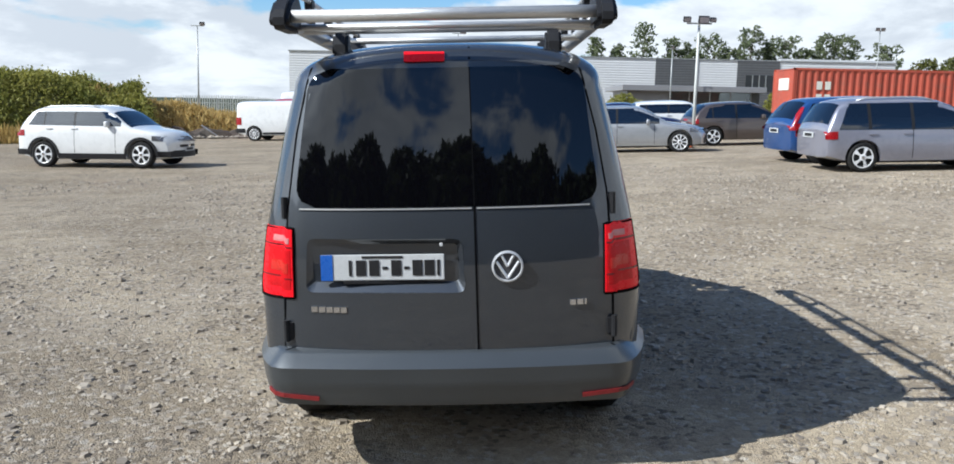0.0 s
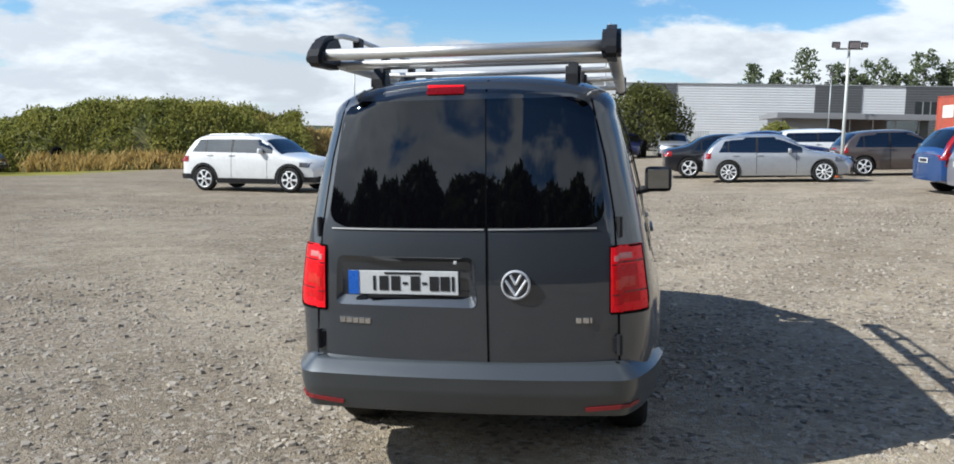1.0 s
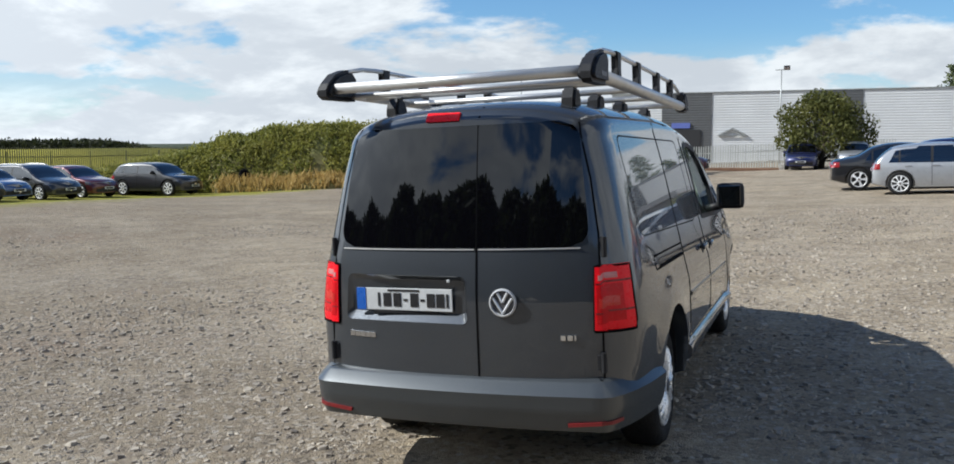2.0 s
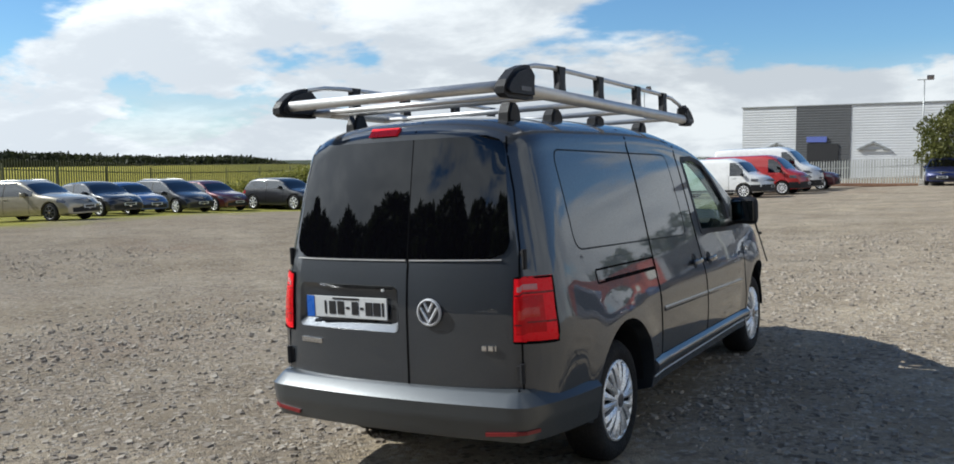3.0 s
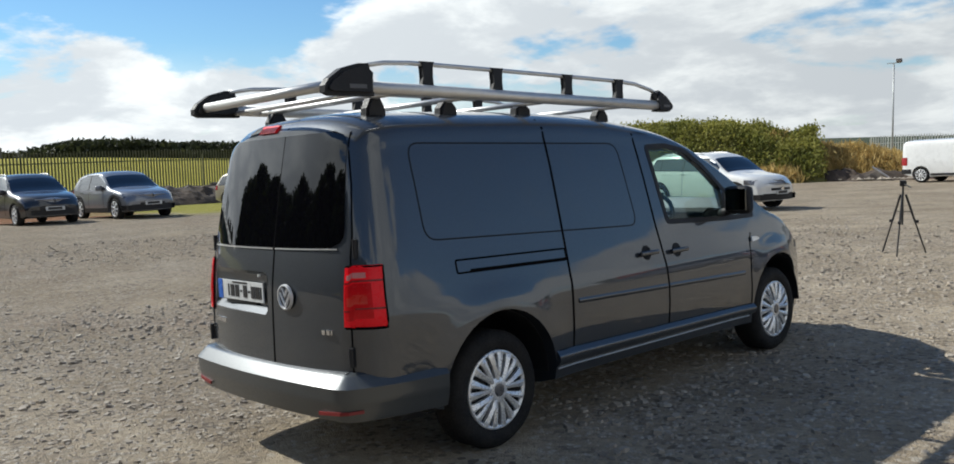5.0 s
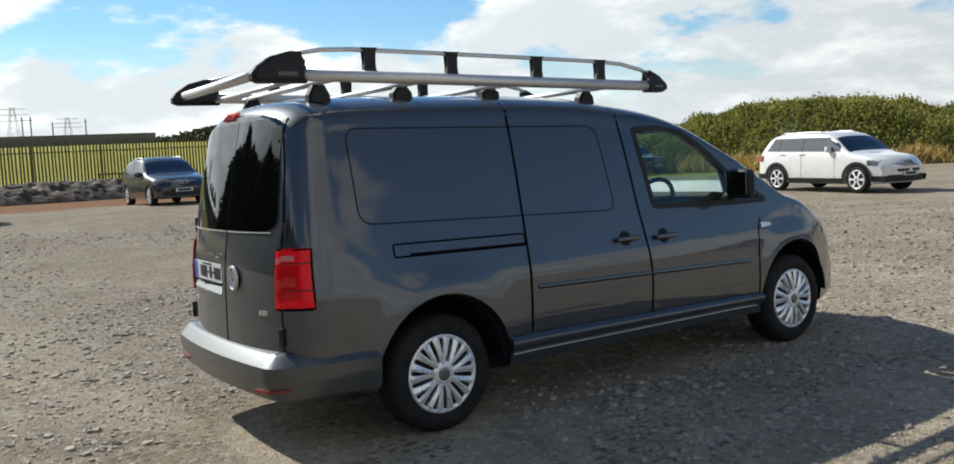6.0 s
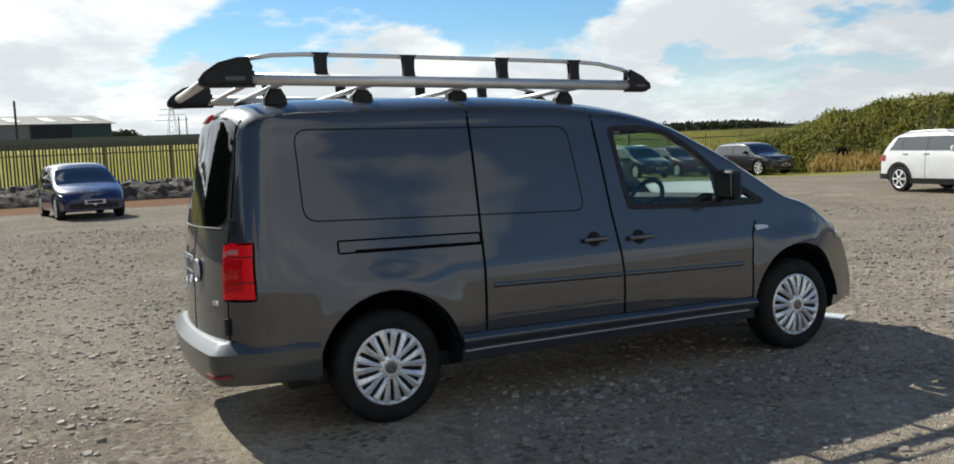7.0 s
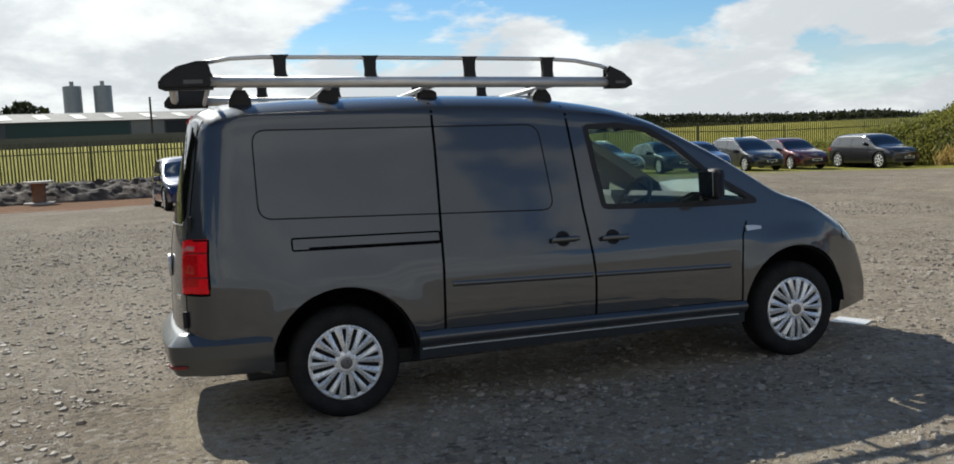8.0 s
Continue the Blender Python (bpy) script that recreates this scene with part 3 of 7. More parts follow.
def make_wheel(parent, x, y, radius, width, rim_r, side, spokes, rim_mat, z=None, hub_mat=None):
    """One wheel: tyre with rounded shoulders, spoked rim, hub."""
    z = radius if z is None else z
    w = new("wheel")
    w.parent = parent
    w.matrix_basis = pose(x, y, z, 0, 0, 0 if side > 0 else 180)
    h = width
    bm = bmesh.new()
    lathe(bm, [(-h, rim_r), (-h - 0.004, rim_r + 0.25 * (radius - rim_r)), (-h, radius - 0.025), (-h + 0.03, radius), (-0.03, radius), (0.0, radius - 0.025),
               (0.006, rim_r + 0.45 * (radius - rim_r)), (-0.002, rim_r + 0.01), (-0.015, rim_r - 0.004)], 40)
    part("tyre", bm, RUBBER, w, soft=True)
    # near-black disc gives the shade behind the spokes as colour
    bm = bmesh.new()
    lathe(bm, [(-0.06, rim_r * 0.98), (-0.05, rim_r * 0.5), (-0.05, 0.0)], 32)
    part("brake_backing", bm, SEAM, w)
    bm = bmesh.new()
    lathe(bm, [(-0.03, rim_r), (-0.002, rim_r), (0.002, rim_r - 0.008), (-0.006, rim_r - 0.02), (-0.03, rim_r - 0.022)], 40, closed=True)
    for i in range(spokes):
        a0 = 2 * math.pi * i / spokes
        prof = []
        if spokes > 12:
            # arms fork in pairs from one stem and spread evenly at the rim
            unit, side_of = 2 * math.pi / spokes, (1 if i % 2 else -1)
            mid = (i // 2 + 0.25) * 2 * unit
            shape = ((0.26, 0.26, 0.42, 0.006), (0.48, 0.36, 0.34, 0.011), (0.72, 0.47, 0.30, 0.008), (0.86, 0.5, 0.31, 0.004), (0.95, 0.5, 0.36, -0.003))
            for share, turned, wide, off in shape:
                a1, half, r = mid + side_of * turned * unit, wide * unit, rim_r * share
                prof.append([(off - 0.003, r, a1 - half), (off + 0.007, r, a1 - side_of * half * 0.3), (off - 0.003, r, a1 + half), (off - 0.024, r, a1 + half * 0.85), (off - 0.024, r, a1 - half * 0.85)])
        else:
            half = 0.36 * math.pi / spokes
            for r, f, off in ((rim_r * 0.28, 1.3, 0.004), (rim_r * 0.62, 0.85, 0.007), (rim_r - 0.014, 1.0, -0.004)):
                prof.append([(off, r, a0 - half * f), (off, r, a0 + half * f), (off - 0.022, r, a0 + half * f * 0.8), (off - 0.022, r, a0 - half * f * 0.8)])
        vs = [[bm.verts.new((o, r * math.cos(a), r * math.sin(a))) for o, r, a in row] for row in prof]
        for a, b in zip(vs, vs[1:]):
            for q in range(len(a)):
                bm.faces.new((a[q], a[(q + 1) % len(a)], b[(q + 1) % len(a)], b[q]))
        bm.faces.new(vs[0])
        bm.faces.new(vs[-1][::-1])
    lathe(bm, [(-0.03, rim_r * 0.32), (0.004, rim_r * 0.32), (0.012, rim_r * 0.22), (0.012, 0.0)], 24)
    bmesh.ops.recalc_face_normals(bm, faces=bm.faces)
    part("rim", bm, rim_mat, w)
    bm = bmesh.new()
    lathe(bm, [(0.008, rim_r * 0.17), (0.016, rim_r * 0.16), (0.018, rim_r * 0.1), (0.018, 0.0)], 20)
    part("hub_cap", bm, hub_mat or CHROME, w)
    return w


# outlines as shares of length and height: roofline, where the screens begin and end, belt, tumblehome
KINDS = {
    "suv": dict(top=[(0, 0.60), (0.012, 0.66), (0.06, 0.83), (0.115, 0.955), (0.2, 0.99), (0.42, 1.0), (0.55, 0.975), (0.62, 0.9), (0.745, 0.66), (0.80, 0.63), (0.93, 0.575), (0.98, 0.5), (1, 0.42)],
                rear=(0.02, 0.1), screen=(0.615, 0.735), belt=(0.69, 0.65), side=(0.10, 0.69), wins=((0.085, 0.185), (0.195, 0.375), (0.39, 0.675)), rise=0.90),
    "hatch": dict(top=[(0, 0.55), (0.015, 0.64), (0.07, 0.82), (0.14, 0.945), (0.25, 0.985), (0.40, 1.0), (0.50, 0.985), (0.58, 0.9), (0.72, 0.655), (0.79, 0.625), (0.93, 0.555), (0.98, 0.48), (1, 0.38)],
                  rear=(0.022, 0.125), screen=(0.575, 0.715), belt=(0.635, 0.595), side=(0.12, 0.68), wins=((0.11, 0.17), (0.18, 0.355), (0.37, 0.655)), rise=0.935),
    "estate": dict(top=[(0, 0.56), (0.012, 0.64), (0.05, 0.80), (0.10, 0.93), (0.17, 0.97), (0.38, 1.0), (0.48, 0.985), (0.56, 0.9), (0.70, 0.655), (0.77, 0.625), (0.93, 0.55), (0.98, 0.47), (1, 0.38)],
                   rear=(0.018, 0.09), screen=(0.555, 0.695), belt=(0.62, 0.59), side=(0.09, 0.66), wins=((0.065, 0.18), (0.19, 0.35), (0.365, 0.64)), rise=0.93),
    "saloon": dict(top=[(0, 0.58), (0.02, 0.66), (0.10, 0.71), (0.16, 0.74), (0.27, 0.93), (0.36, 0.99), (0.44, 1.0), (0.52, 0.975), (0.58, 0.9), (0.71, 0.665), (0.78, 0.635), (0.93, 0.56), (0.98, 0.48), (1, 0.38)],
                   rear=(0.165, 0.27), screen=(0.575, 0.705), belt=(0.645, 0.605), side=(0.2, 0.67), wins=((0.215, 0.255), (0.265, 0.40), (0.415, 0.655)), rise=0.93),
    "mpv": dict(top=[(0, 0.58), (0.01, 0.64), (0.04, 0.80), (0.085, 0.945), (0.16, 0.985), (0.38, 1.0), (0.52, 0.975), (0.60, 0.90), (0.78, 0.62), (0.83, 0.59), (0.94, 0.52), (0.98, 0.46), (1, 0.36)],
                rear=(0.015, 0.075), screen=(0.60, 0.765), belt=(0.575, 0.545), side=(0.06, 0.71), wins=((0.065, 0.20), (0.215, 0.40), (0.415, 0.70)), rise=0.92),
    "van": dict(top=[(0, 0.90), (0.01, 0.96), (0.04, 0.99), (0.10, 1.0), (0.62, 1.0), (0.68, 0.97), (0.74, 0.89), (0.845, 0.63), (0.88, 0.59), (0.96, 0.52), (0.985, 0.45), (1, 0.34)],
                rear=None, screen=(0.735, 0.835), belt=(0.56, 0.55), side=(0.6, 0.80), wins=((0.665, 0.79),), rise=0.88),
}


def make_car(name, kind, length, width, height, color, m, label, category="car", wheel_r=0.33, trim=False, rails=False, group="", rims=SILVER, spokes=7, plate=True, tall_lamps=False):
    k = KINDS[kind]
    root = thing(name, m, label, category, group)
    w = width / 2
    zb = 0.2 * height / 1.5 if kind != "van" else 0.24
    top = [(a * length, b * height) for a, b in k["top"]]
    belt0, belt1 = k["belt"][0] * height, k["belt"][1] * height
    sh = Shell(length,
               [(0, 0.9 * w), (0.08, 0.95 * w), (0.25 * length, w), (0.72 * length, w), (0.92 * length, 0.95 * w), (length, 0.86 * w)],
               [(0, 0.93), (zb + 0.06, 0.97), (0.3 * height, 1.0), (0.45 * height, 0.99), (0.62 * height, 0.955), (0.8 * height, 0.86 if kind != "van" else 0.92), (height, 0.74 if kind != "van" else 0.86)],
               top, [(0, zb + 0.12), (0.1 * length, zb + 0.02), (0.2 * length, zb), (0.8 * length, zb), (0.92 * length, zb + 0.01), (length, zb + 0.05)],
               [(0, 0.12), (0.1 * length, 0.13), (0.6 * length, 0.13), (0.74 * length, 0.10), (length, 0.12)], bow_rear=0.08, bow_front=0.3)
    wb0, wb1 = 0.178 * length, 0.178 * length + 0.618 * length
    stations = spread([0, 0.01 * length, 0.04 * length, 0.12 * length, 0.88 * length, 0.96 * length, 0.99 * length, length], 0.14)
    body = sh.mesh("body", color, root, stations, 9, 6)
    bm = bmesh.new()
    for y in (wb0, wb1):
        for s in (1, -1):
            n = len(bm.verts)
            lathe(bm, [(s * 0.66 * w, wheel_r * 1.17), (s * 1.3 * w, wheel_r * 1.17)], 28)
            bm.verts.ensure_lookup_table()
            bmesh.ops.translate(bm, vec=(0, y, wheel_r), verts=bm.verts[n:])
    cut(body, bm)
    body.data.polygons.foreach_set("use_smooth", [True] * len(body.data.polygons))
    body.data.set_sharp_from_angle(angle=radians(40))
    for y in (wb0, wb1):
        for s in (1, -1):
            make_wheel(root, s * (w * 0.975), y, wheel_r, 0.2, wheel_r * 0.7, s, spokes, rims)
    # glass
    ya, yb = k["screen"][0] * length, k["screen"][1] * length
    patch("windscreen", lambda i, j, o: sh.roof(yb + (ya - yb) * j, (i * 2 - 1) * 0.9, 0.006 + o), 10, 5, CAR_GLASS, root)
    if k["rear"]:
        yc, yd = k["rear"][0] * length, k["rear"][1] * length
        patch("rear_window", lambda i, j, o: sh.roof(yc + (yd - yc) * j, (i * 2 - 1) * 0.86, 0.006 + o), 8, 5, CAR_GLASS, root)

    def win_top(y):
        return min(k["rise"] * height, sh.top(y) - 0.075)

    def belt(y):
        return belt0 + (belt1 - belt0) * y / length

    for s in (1, -1):
        for a, b in k["wins"]:
            patch("side_window", lambda i, j, o: (lambda y: sh.side(y, belt(y) + (max(win_top(y), belt(y) + 0.02) - belt(y)) * j, 0.004 + o, s))((a + (b - a) * i) * length + (0.26 * height * 0.55 * j * (1 - i) if a == k["wins"][0][0] and kind != "van" else 0.0)), 8, 4, CAR_GLASS, root)
        for (_, a), (b, _) in zip(k["wins"], k["wins"][1:]):
            patch("window_pillar", lambda i, j, o: (lambda y: sh.side(y, belt(y) + (win_top(y) - belt(y)) * j, 0.0035 + o, s))((a + (b - a) * i) * length), 1, 4, BLACK, root)
        # door gaps
        for f in (k["wins"][-1][0] - 0.008, k["wins"][-1][1] + (0.03 if kind == "van" else -0.035)):
            bm = bmesh.new()
            zs = [zb + 0.08 + (belt0 - zb - 0.1) * i / 6 for i in range(7)]
            pts = [sh.side(f * length, z, 0, s) for z in zs]
            ribbon(bm, pts, [Vector((s, 0, 0))] * 7, 0.012)
            part("door_gap", bm, SEAM, root)
        for f in (0.36, 0.2) if kind != "van" else (0.68,):
            bm = bmesh.new()
            p = sh.side(f * length + 0.1, belt0 - 0.1, 0.012, s)
            box(bm, p + Vector((-0.015, -0.09, -0.014)), p + Vector((0.015, 0.09, 0.014)), 0.008)
            part("door_handle", bm, color, root)
        # lamps follow the body's corners
        zl = 0.45 * height if kind != "van" else 0.42 * height
        patch("headlight", lambda i, j, o: sh.side(length * (0.865 + 0.12 * i), zl + 0.13 * (j - 0.4) + 0.03 * (1 - i), 0.006 + o, s), 6, 3, HEADLIGHT, root)
        zt0 = 0.56 * height if kind not in ("van", "mpv") else 0.5 * height
        patch("tail_light", lambda i, j, o: sh.side(0.02 + 0.055 * length * i, zt0 + (0.16 if kind != "van" else 0.34) * (j - 0.5), 0.008 + o, s), 5, 3, CAR_LAMP, root)
        if tall_lamps:
            patch("tail_light", lambda i, j, o: sh.side(sh.length * (0.02 + 0.05 * j) + 0.09 * i, zt0 + 0.05 + 0.26 * height * j, 0.010 + o, s), 3, 6, CAR_LAMP, root, "tall red tail light beside the rear window")
        bm = bmesh.new()
        p = sh.side((k["wins"][-1][1] - (0.0 if kind == "van" else 0.075)) * length - 0.02, belt(0.6 * length) + 0.05, 0, s)
        box(bm, p + Vector((s * 0.06 - 0.1, -0.05, -0.07)), p + Vector((s * 0.06 + 0.1, 0.05, 0.08)), 0.035)
        part("wing_mirror", bm, color if kind != "van" else BLACK, root, soft=True)
        if trim:
            patch("sill_trim", lambda i, j, o: sh.side(wb0 + wheel_r * 1.2 + (wb1 - wb0 - wheel_r * 2.4) * i, zb + 0.02 + 0.14 * j, 0.012 + o, s), 8, 2, BLACK, root, thick=0.012)
            for yc in (wb0, wb1):
                bm = bmesh.new()
                pts = []
                for q in range(15):
                    a = math.pi * (q / 14 * 1.04 - 0.02)
                    pts.append(sh.side(yc + 1.22 * wheel_r * math.cos(a), wheel_r + 1.22 * wheel_r * math.sin(a), 0.004, s))
                ribbon(bm, pts, [Vector((s, 0, 0))] * 15, 0.07, 0.01)
                part("wheel_arch_trim", bm, BLACK, root)
        if rails:
            bm = bmesh.new()
            tube(bm, [sh.roof(length * (0.16 + 0.36 * i / 8), s * 0.86, 0.035 if 0 < i < 8 else 0.0) for i in range(9)], 0.016, 8)
            part("roof_rail", bm, ALU, root, soft=True)
    # nose and tail trim
    yn = length

    def nose(x, z, o):
        v = sh.bend(x, yn, z)
        v.y += o
        return v
    z0 = zb + 0.09
    patch("lower_grille", lambda i, j, o: nose((i * 2 - 1) * 0.7 * w, z0 + 0.15 * j, 0.006 + o), 8, 2, BLACK, root)
    if trim:
        patch("front_apron", lambda i, j, o: nose((i * 2 - 1) * 0.84 * w, zb + 0.06 + 0.16 * j, 0.005 + o), 10, 3, BLACK, root, thick=0.02)
        for s in (1, -1):
            patch("apron_corner", lambda i, j, o: sh.side(length * (0.885 + 0.085 * i), zb + 0.07 + 0.15 * j, 0.008 + o, s), 6, 3, BLACK, root, thick=0.02)
            patch("rear_apron_corner", lambda i, j, o: sh.side(0.02 + 0.07 * length * i, zb + 0.12 + 0.15 * j, 0.008 + o, s), 6, 3, BLACK, root, thick=0.02)
    if kind == "van":
        patch("front_bumper", lambda i, j, o: nose((i * 2 - 1) * 0.84 * w, zb + 0.06 + 0.3 * j, 0.007 + o), 10, 3, BLACK, root, "black plastic front bumper", thick=0.02)
        for s in (1, -1):
            patch("bumper_corner", lambda i, j, o: sh.side(length * (0.86 + 0.1 * i), zb + 0.06 + 0.3 * j, 0.008 + o, s), 6, 3, BLACK, root, thick=0.02)
            patch("rear_bumper_corner", lambda i, j, o: sh.side(0.02 + 0.09 * length * i, zb + 0.14 + 0.2 * j, 0.008 + o, s), 6, 3, BLACK, root, thick=0.02)
            patch("side_moulding", lambda i, j, o: sh.side(wb0 + wheel_r * 1.25 + (wb1 - wb0 - wheel_r * 2.5) * i, zb + 0.06 + 0.09 * j, 0.01 + o, s), 8, 2, BLACK, root, thick=0.012)
    patch("upper_grille", lambda i, j, o: nose((i * 2 - 1) * 0.45 * w, sh.top(length) - 0.15 + 0.07 * j, 0.008 + o), 8, 2, BLACK, root)
    bm = bmesh.new()
    lathe(bm, [(0.0, 0.06), (0.012, 0.05), (0.012, 0.0)], 20, "y")
    bmesh.ops.translate(bm, vec=(0, length + 0.005, sh.top(length) - 0.115), verts=bm.verts)
    part("badge", bm, CHROME, root)
    if plate:
        for y, z, s in ((length + 0.012, zb + 0.27, 1), (-0.012 + sh.lean(0.6), 0.5 * height, -1)):
            bm = bmesh.new()
            box(bm, (-0.26, y - 0.006, z - 0.055), (0.26, y + 0.006, z + 0.055), 0.003)
            pl = part("number_plate", bm, PLATE_WHITE, root)
            bm = bmesh.new()
            box(bm, (-0.19, y + s * 0.006, z - 0.035), (0.2, y + s * 0.008, z + 0.035))
            part("plate_bar", bm, PLATE_INK, pl)
    patch("rear_bumper_trim", lambda i, j, o: sh.rear((i * 2 - 1) * 0.8 * w, zb + 0.14 + 0.14 * j, 0.008 - 0 + o), 8, 2, BLACK if trim else color, root)
    return root


def east(x, y, turn=0.0):
    """Pose of a car at x, y with its nose to the east (turn: degrees to the north)."""
    return pose(x, y, ground(x, y), 0, 0, -90 + turn)


# ---------------------------------------------------------------- the ground
def build_ground():
    xs = sorted({round(v, 3) for v in spread([-1500, -400, -120, -70, -30, 30, 80, 200, 1500], 1e9) + spread([-120, -60], 5) + spread([-60, -12], 1.0) + spread([-12, 14], 0.5) + spread([14, 60], 2.0)})
    ys = sorted({round(v, 3) for v in [-1500, -300, -100, -60, 120, 300, 2500] + spread([-60, -8], 3) + spread([-8, 24], 0.5) + spread([24, 70], 2.0) + spread([70, 120], 10)})
    verts, faces = [], []
    for x in xs:
        for y in ys:
            z = ground(x, y)
            near = max(0.0, 1 - (abs(x) + abs(y)) / 90)
            z += near * 0.05 * (noise.noise(Vector((x * 0.22, y * 0.22, 1.3)))) * smooth01((math.hypot(x - 1.5, y - 1.5) - 4) / 8)
            verts.append((x, y, z))
    k = len(ys)
    for i in range(len(xs) - 1):
        for j in range(k - 1):
            a = i * k + j
            faces.append((a, a + k, a + k + 1, a + 1))
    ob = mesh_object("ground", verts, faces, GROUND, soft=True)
    tagged(ob, "compacted tan and grey gravel yard with loose stones", "ground", kind="structure")


build_ground()


def scatter_stones(name, count, area, size, seed, mat, label, kind="stuff", height=None, blocky=False):
    """Loose stones as one mesh: low pyramids, or five-sided blocks with slanted tops."""
    rng = np.random.default_rng(seed)
    base = np.array([(1, 0, 0), (0.3, 0.95, 0), (-0.8, 0.6, 0), (-0.8, -0.6, 0), (0.3, -0.95, 0), (0.1, 0.1, 0.75)])
    cells = [(0, 1, 5), (1, 2, 5), (2, 3, 5), (3, 4, 5), (4, 0, 5)]
    if blocky:
        base = np.concatenate([base[:5], base[:5] * 0.72 + np.array([(0.1, 0, 0.8), (0, 0.05, 0.9), (0, 0, 0.75), (-0.05, 0, 0.6), (0, 0, 0.62)])])
        cells = [(i, (i + 1) % 5, 5 + (i + 1) % 5, 5 + i) for i in range(5)] + [(5, 6, 7, 8, 9)]
    many = len(base)
    xy = area(rng, count)
    s = size[0] * (size[1] / size[0]) ** (rng.random(count) ** 2.0)
    turn = rng.random(count) * 6.283
    p = base[None] * (1 + 0.4 * (rng.random((count, many, 3)) - 0.5)) * s[:, None, None]
    c, q = np.cos(turn)[:, None], np.sin(turn)[:, None]
    z = np.array([(height or ground)(x, y) for x, y in xy]) - 0.12 * s
    verts = np.stack([xy[:, :1] + c * p[..., 0] - q * p[..., 1], xy[:, 1:] + q * p[..., 0] + c * p[..., 1], z[:, None] + 0.74 * p[..., 2]], -1).reshape(-1, 3)
    faces = [tuple(many * k + v for v in c) for k in range(count) for c in cells]
    ob = mesh_object(name, verts, faces, mat)
    tagged(ob, label, "gravel", kind=kind)
    return ob


def near_area(rng, n):
    r, a = 1.0 + 17.0 * rng.random(n) ** 0.75, rng.random(n) * 6.283
    return np.stack([0.5 + r * np.cos(a), 0.5 + r * np.sin(a)], -1)


def strip_area(x0, x1, y0, y1):
    return lambda rng, n: np.stack([rng.uniform(x0, x1, n), rng.uniform(y0, y1, n)], -1)


scatter_stones("gravel", 150000, near_area, (0.006, 0.026), 3, STONE, "loose pale stones lying over the gravel yard")


scatter_stones("gravel", 42000, near_area, (0.011, 0.040), 5, STONE, "larger loose stones scattered over the yard", blocky=True)


# ---------------------------------------------------------------- fences, bank and rubble
def palisade(name, p0, p1, height, pitch, mat, label, limit=300, base=None):
    """Steel palisade: pointed pales on two rails between posts, the first ones each an object."""
    a, b = Vector(p0), Vector(p1)
    d = (b - a)
    length = d.length
    d.normalize()
    ang = math.degrees(math.atan2(d.y, d.x))
    root = thing(name, pose(a.x, a.y, 0, 0, 0, ang), label, "fence", kind="structure")
    h = base or (lambda s: ground(a.x + d.x * s, a.y + d.y * s))
    w = 0.035
    prof = [(-w, 0.0), (-w * 0.5, 0.014), (-w * 0.2, 0.002), (w * 0.2, 0.002), (w * 0.5, 0.014), (w, 0.0)]
    pv, pf = [], []
    for z, f in ((0.03, 1.0), (height - 0.09, 1.0), (height, 0.12)):
        pv += [(x * f, y, z) for x, y in prof] + [(x * f, y - 0.004, z) for x, y in prof[::-1]]
    for r in range(2):
        for i in range(12):
            j = (i + 1) % 12
            pf.append((r * 12 + i, r * 12 + j, r * 12 + 12 + j, r * 12 + 12 + i))
    pf.append(tuple(range(24, 36)))
    me = bpy.data.meshes.new("pale")
    me.from_pydata(pv, [], pf)
    me.materials.append(mat)
    count = int(length / pitch)
    verts, faces = [], []
    for i in range(count):
        s = (i + 0.5) * pitch
        if i < limit:
            o = new("pale", me)
            o.parent = root
            o.matrix_basis = pose(s, -0.03, h(s), 0, random.uniform(-0.6, 0.6), 0)
        else:
            n = len(verts)
            verts += [(x + s, y - 0.03, z + h(s)) for x, y, z in pv]
            faces += [tuple(n + q for q in f) for f in pf]
    if verts:
        o = mesh_object("pale_row", verts, faces, mat, root)
        o["kind"] = "stuff"
    posts = int(length / 2.75) + 1
    for i in range(posts):
        s = i * 2.75
        bm = boxes(((s - 0.028, 0.04, h(s) - 0.1), (s + 0.028, 0.1, h(s) + height - 0.22)), bevel=0.006)
        part("post", bm, mat, root)
        if s + 2.75 <= length:
            for z in (0.35, height - 0.5):
                bm = bmesh.new()
                tube(bm, [(s, 0.015, h(s) + z), (s + 2.75, 0.015, h(s + 2.75) + z)], 0.028, 6)
                part("rail", bm, mat, root)
    return root


palisade("palisade_fence", (-36.5, -34.0), (-36.5, 44.0), 2.35, 0.138, FENCE, "weathered steel palisade fence along a grassy bank")
palisade("palisade_fence", (-20.0, 56.0), (5.5, 56.0), 1.55, 0.155, PALE_FENCE, "galvanised steel palisade fence before the warehouse", limit=160,
         base=lambda s: ground(-20.0 + s, 56.0) + 0.75 * smooth01((13.0 - s) / 10))


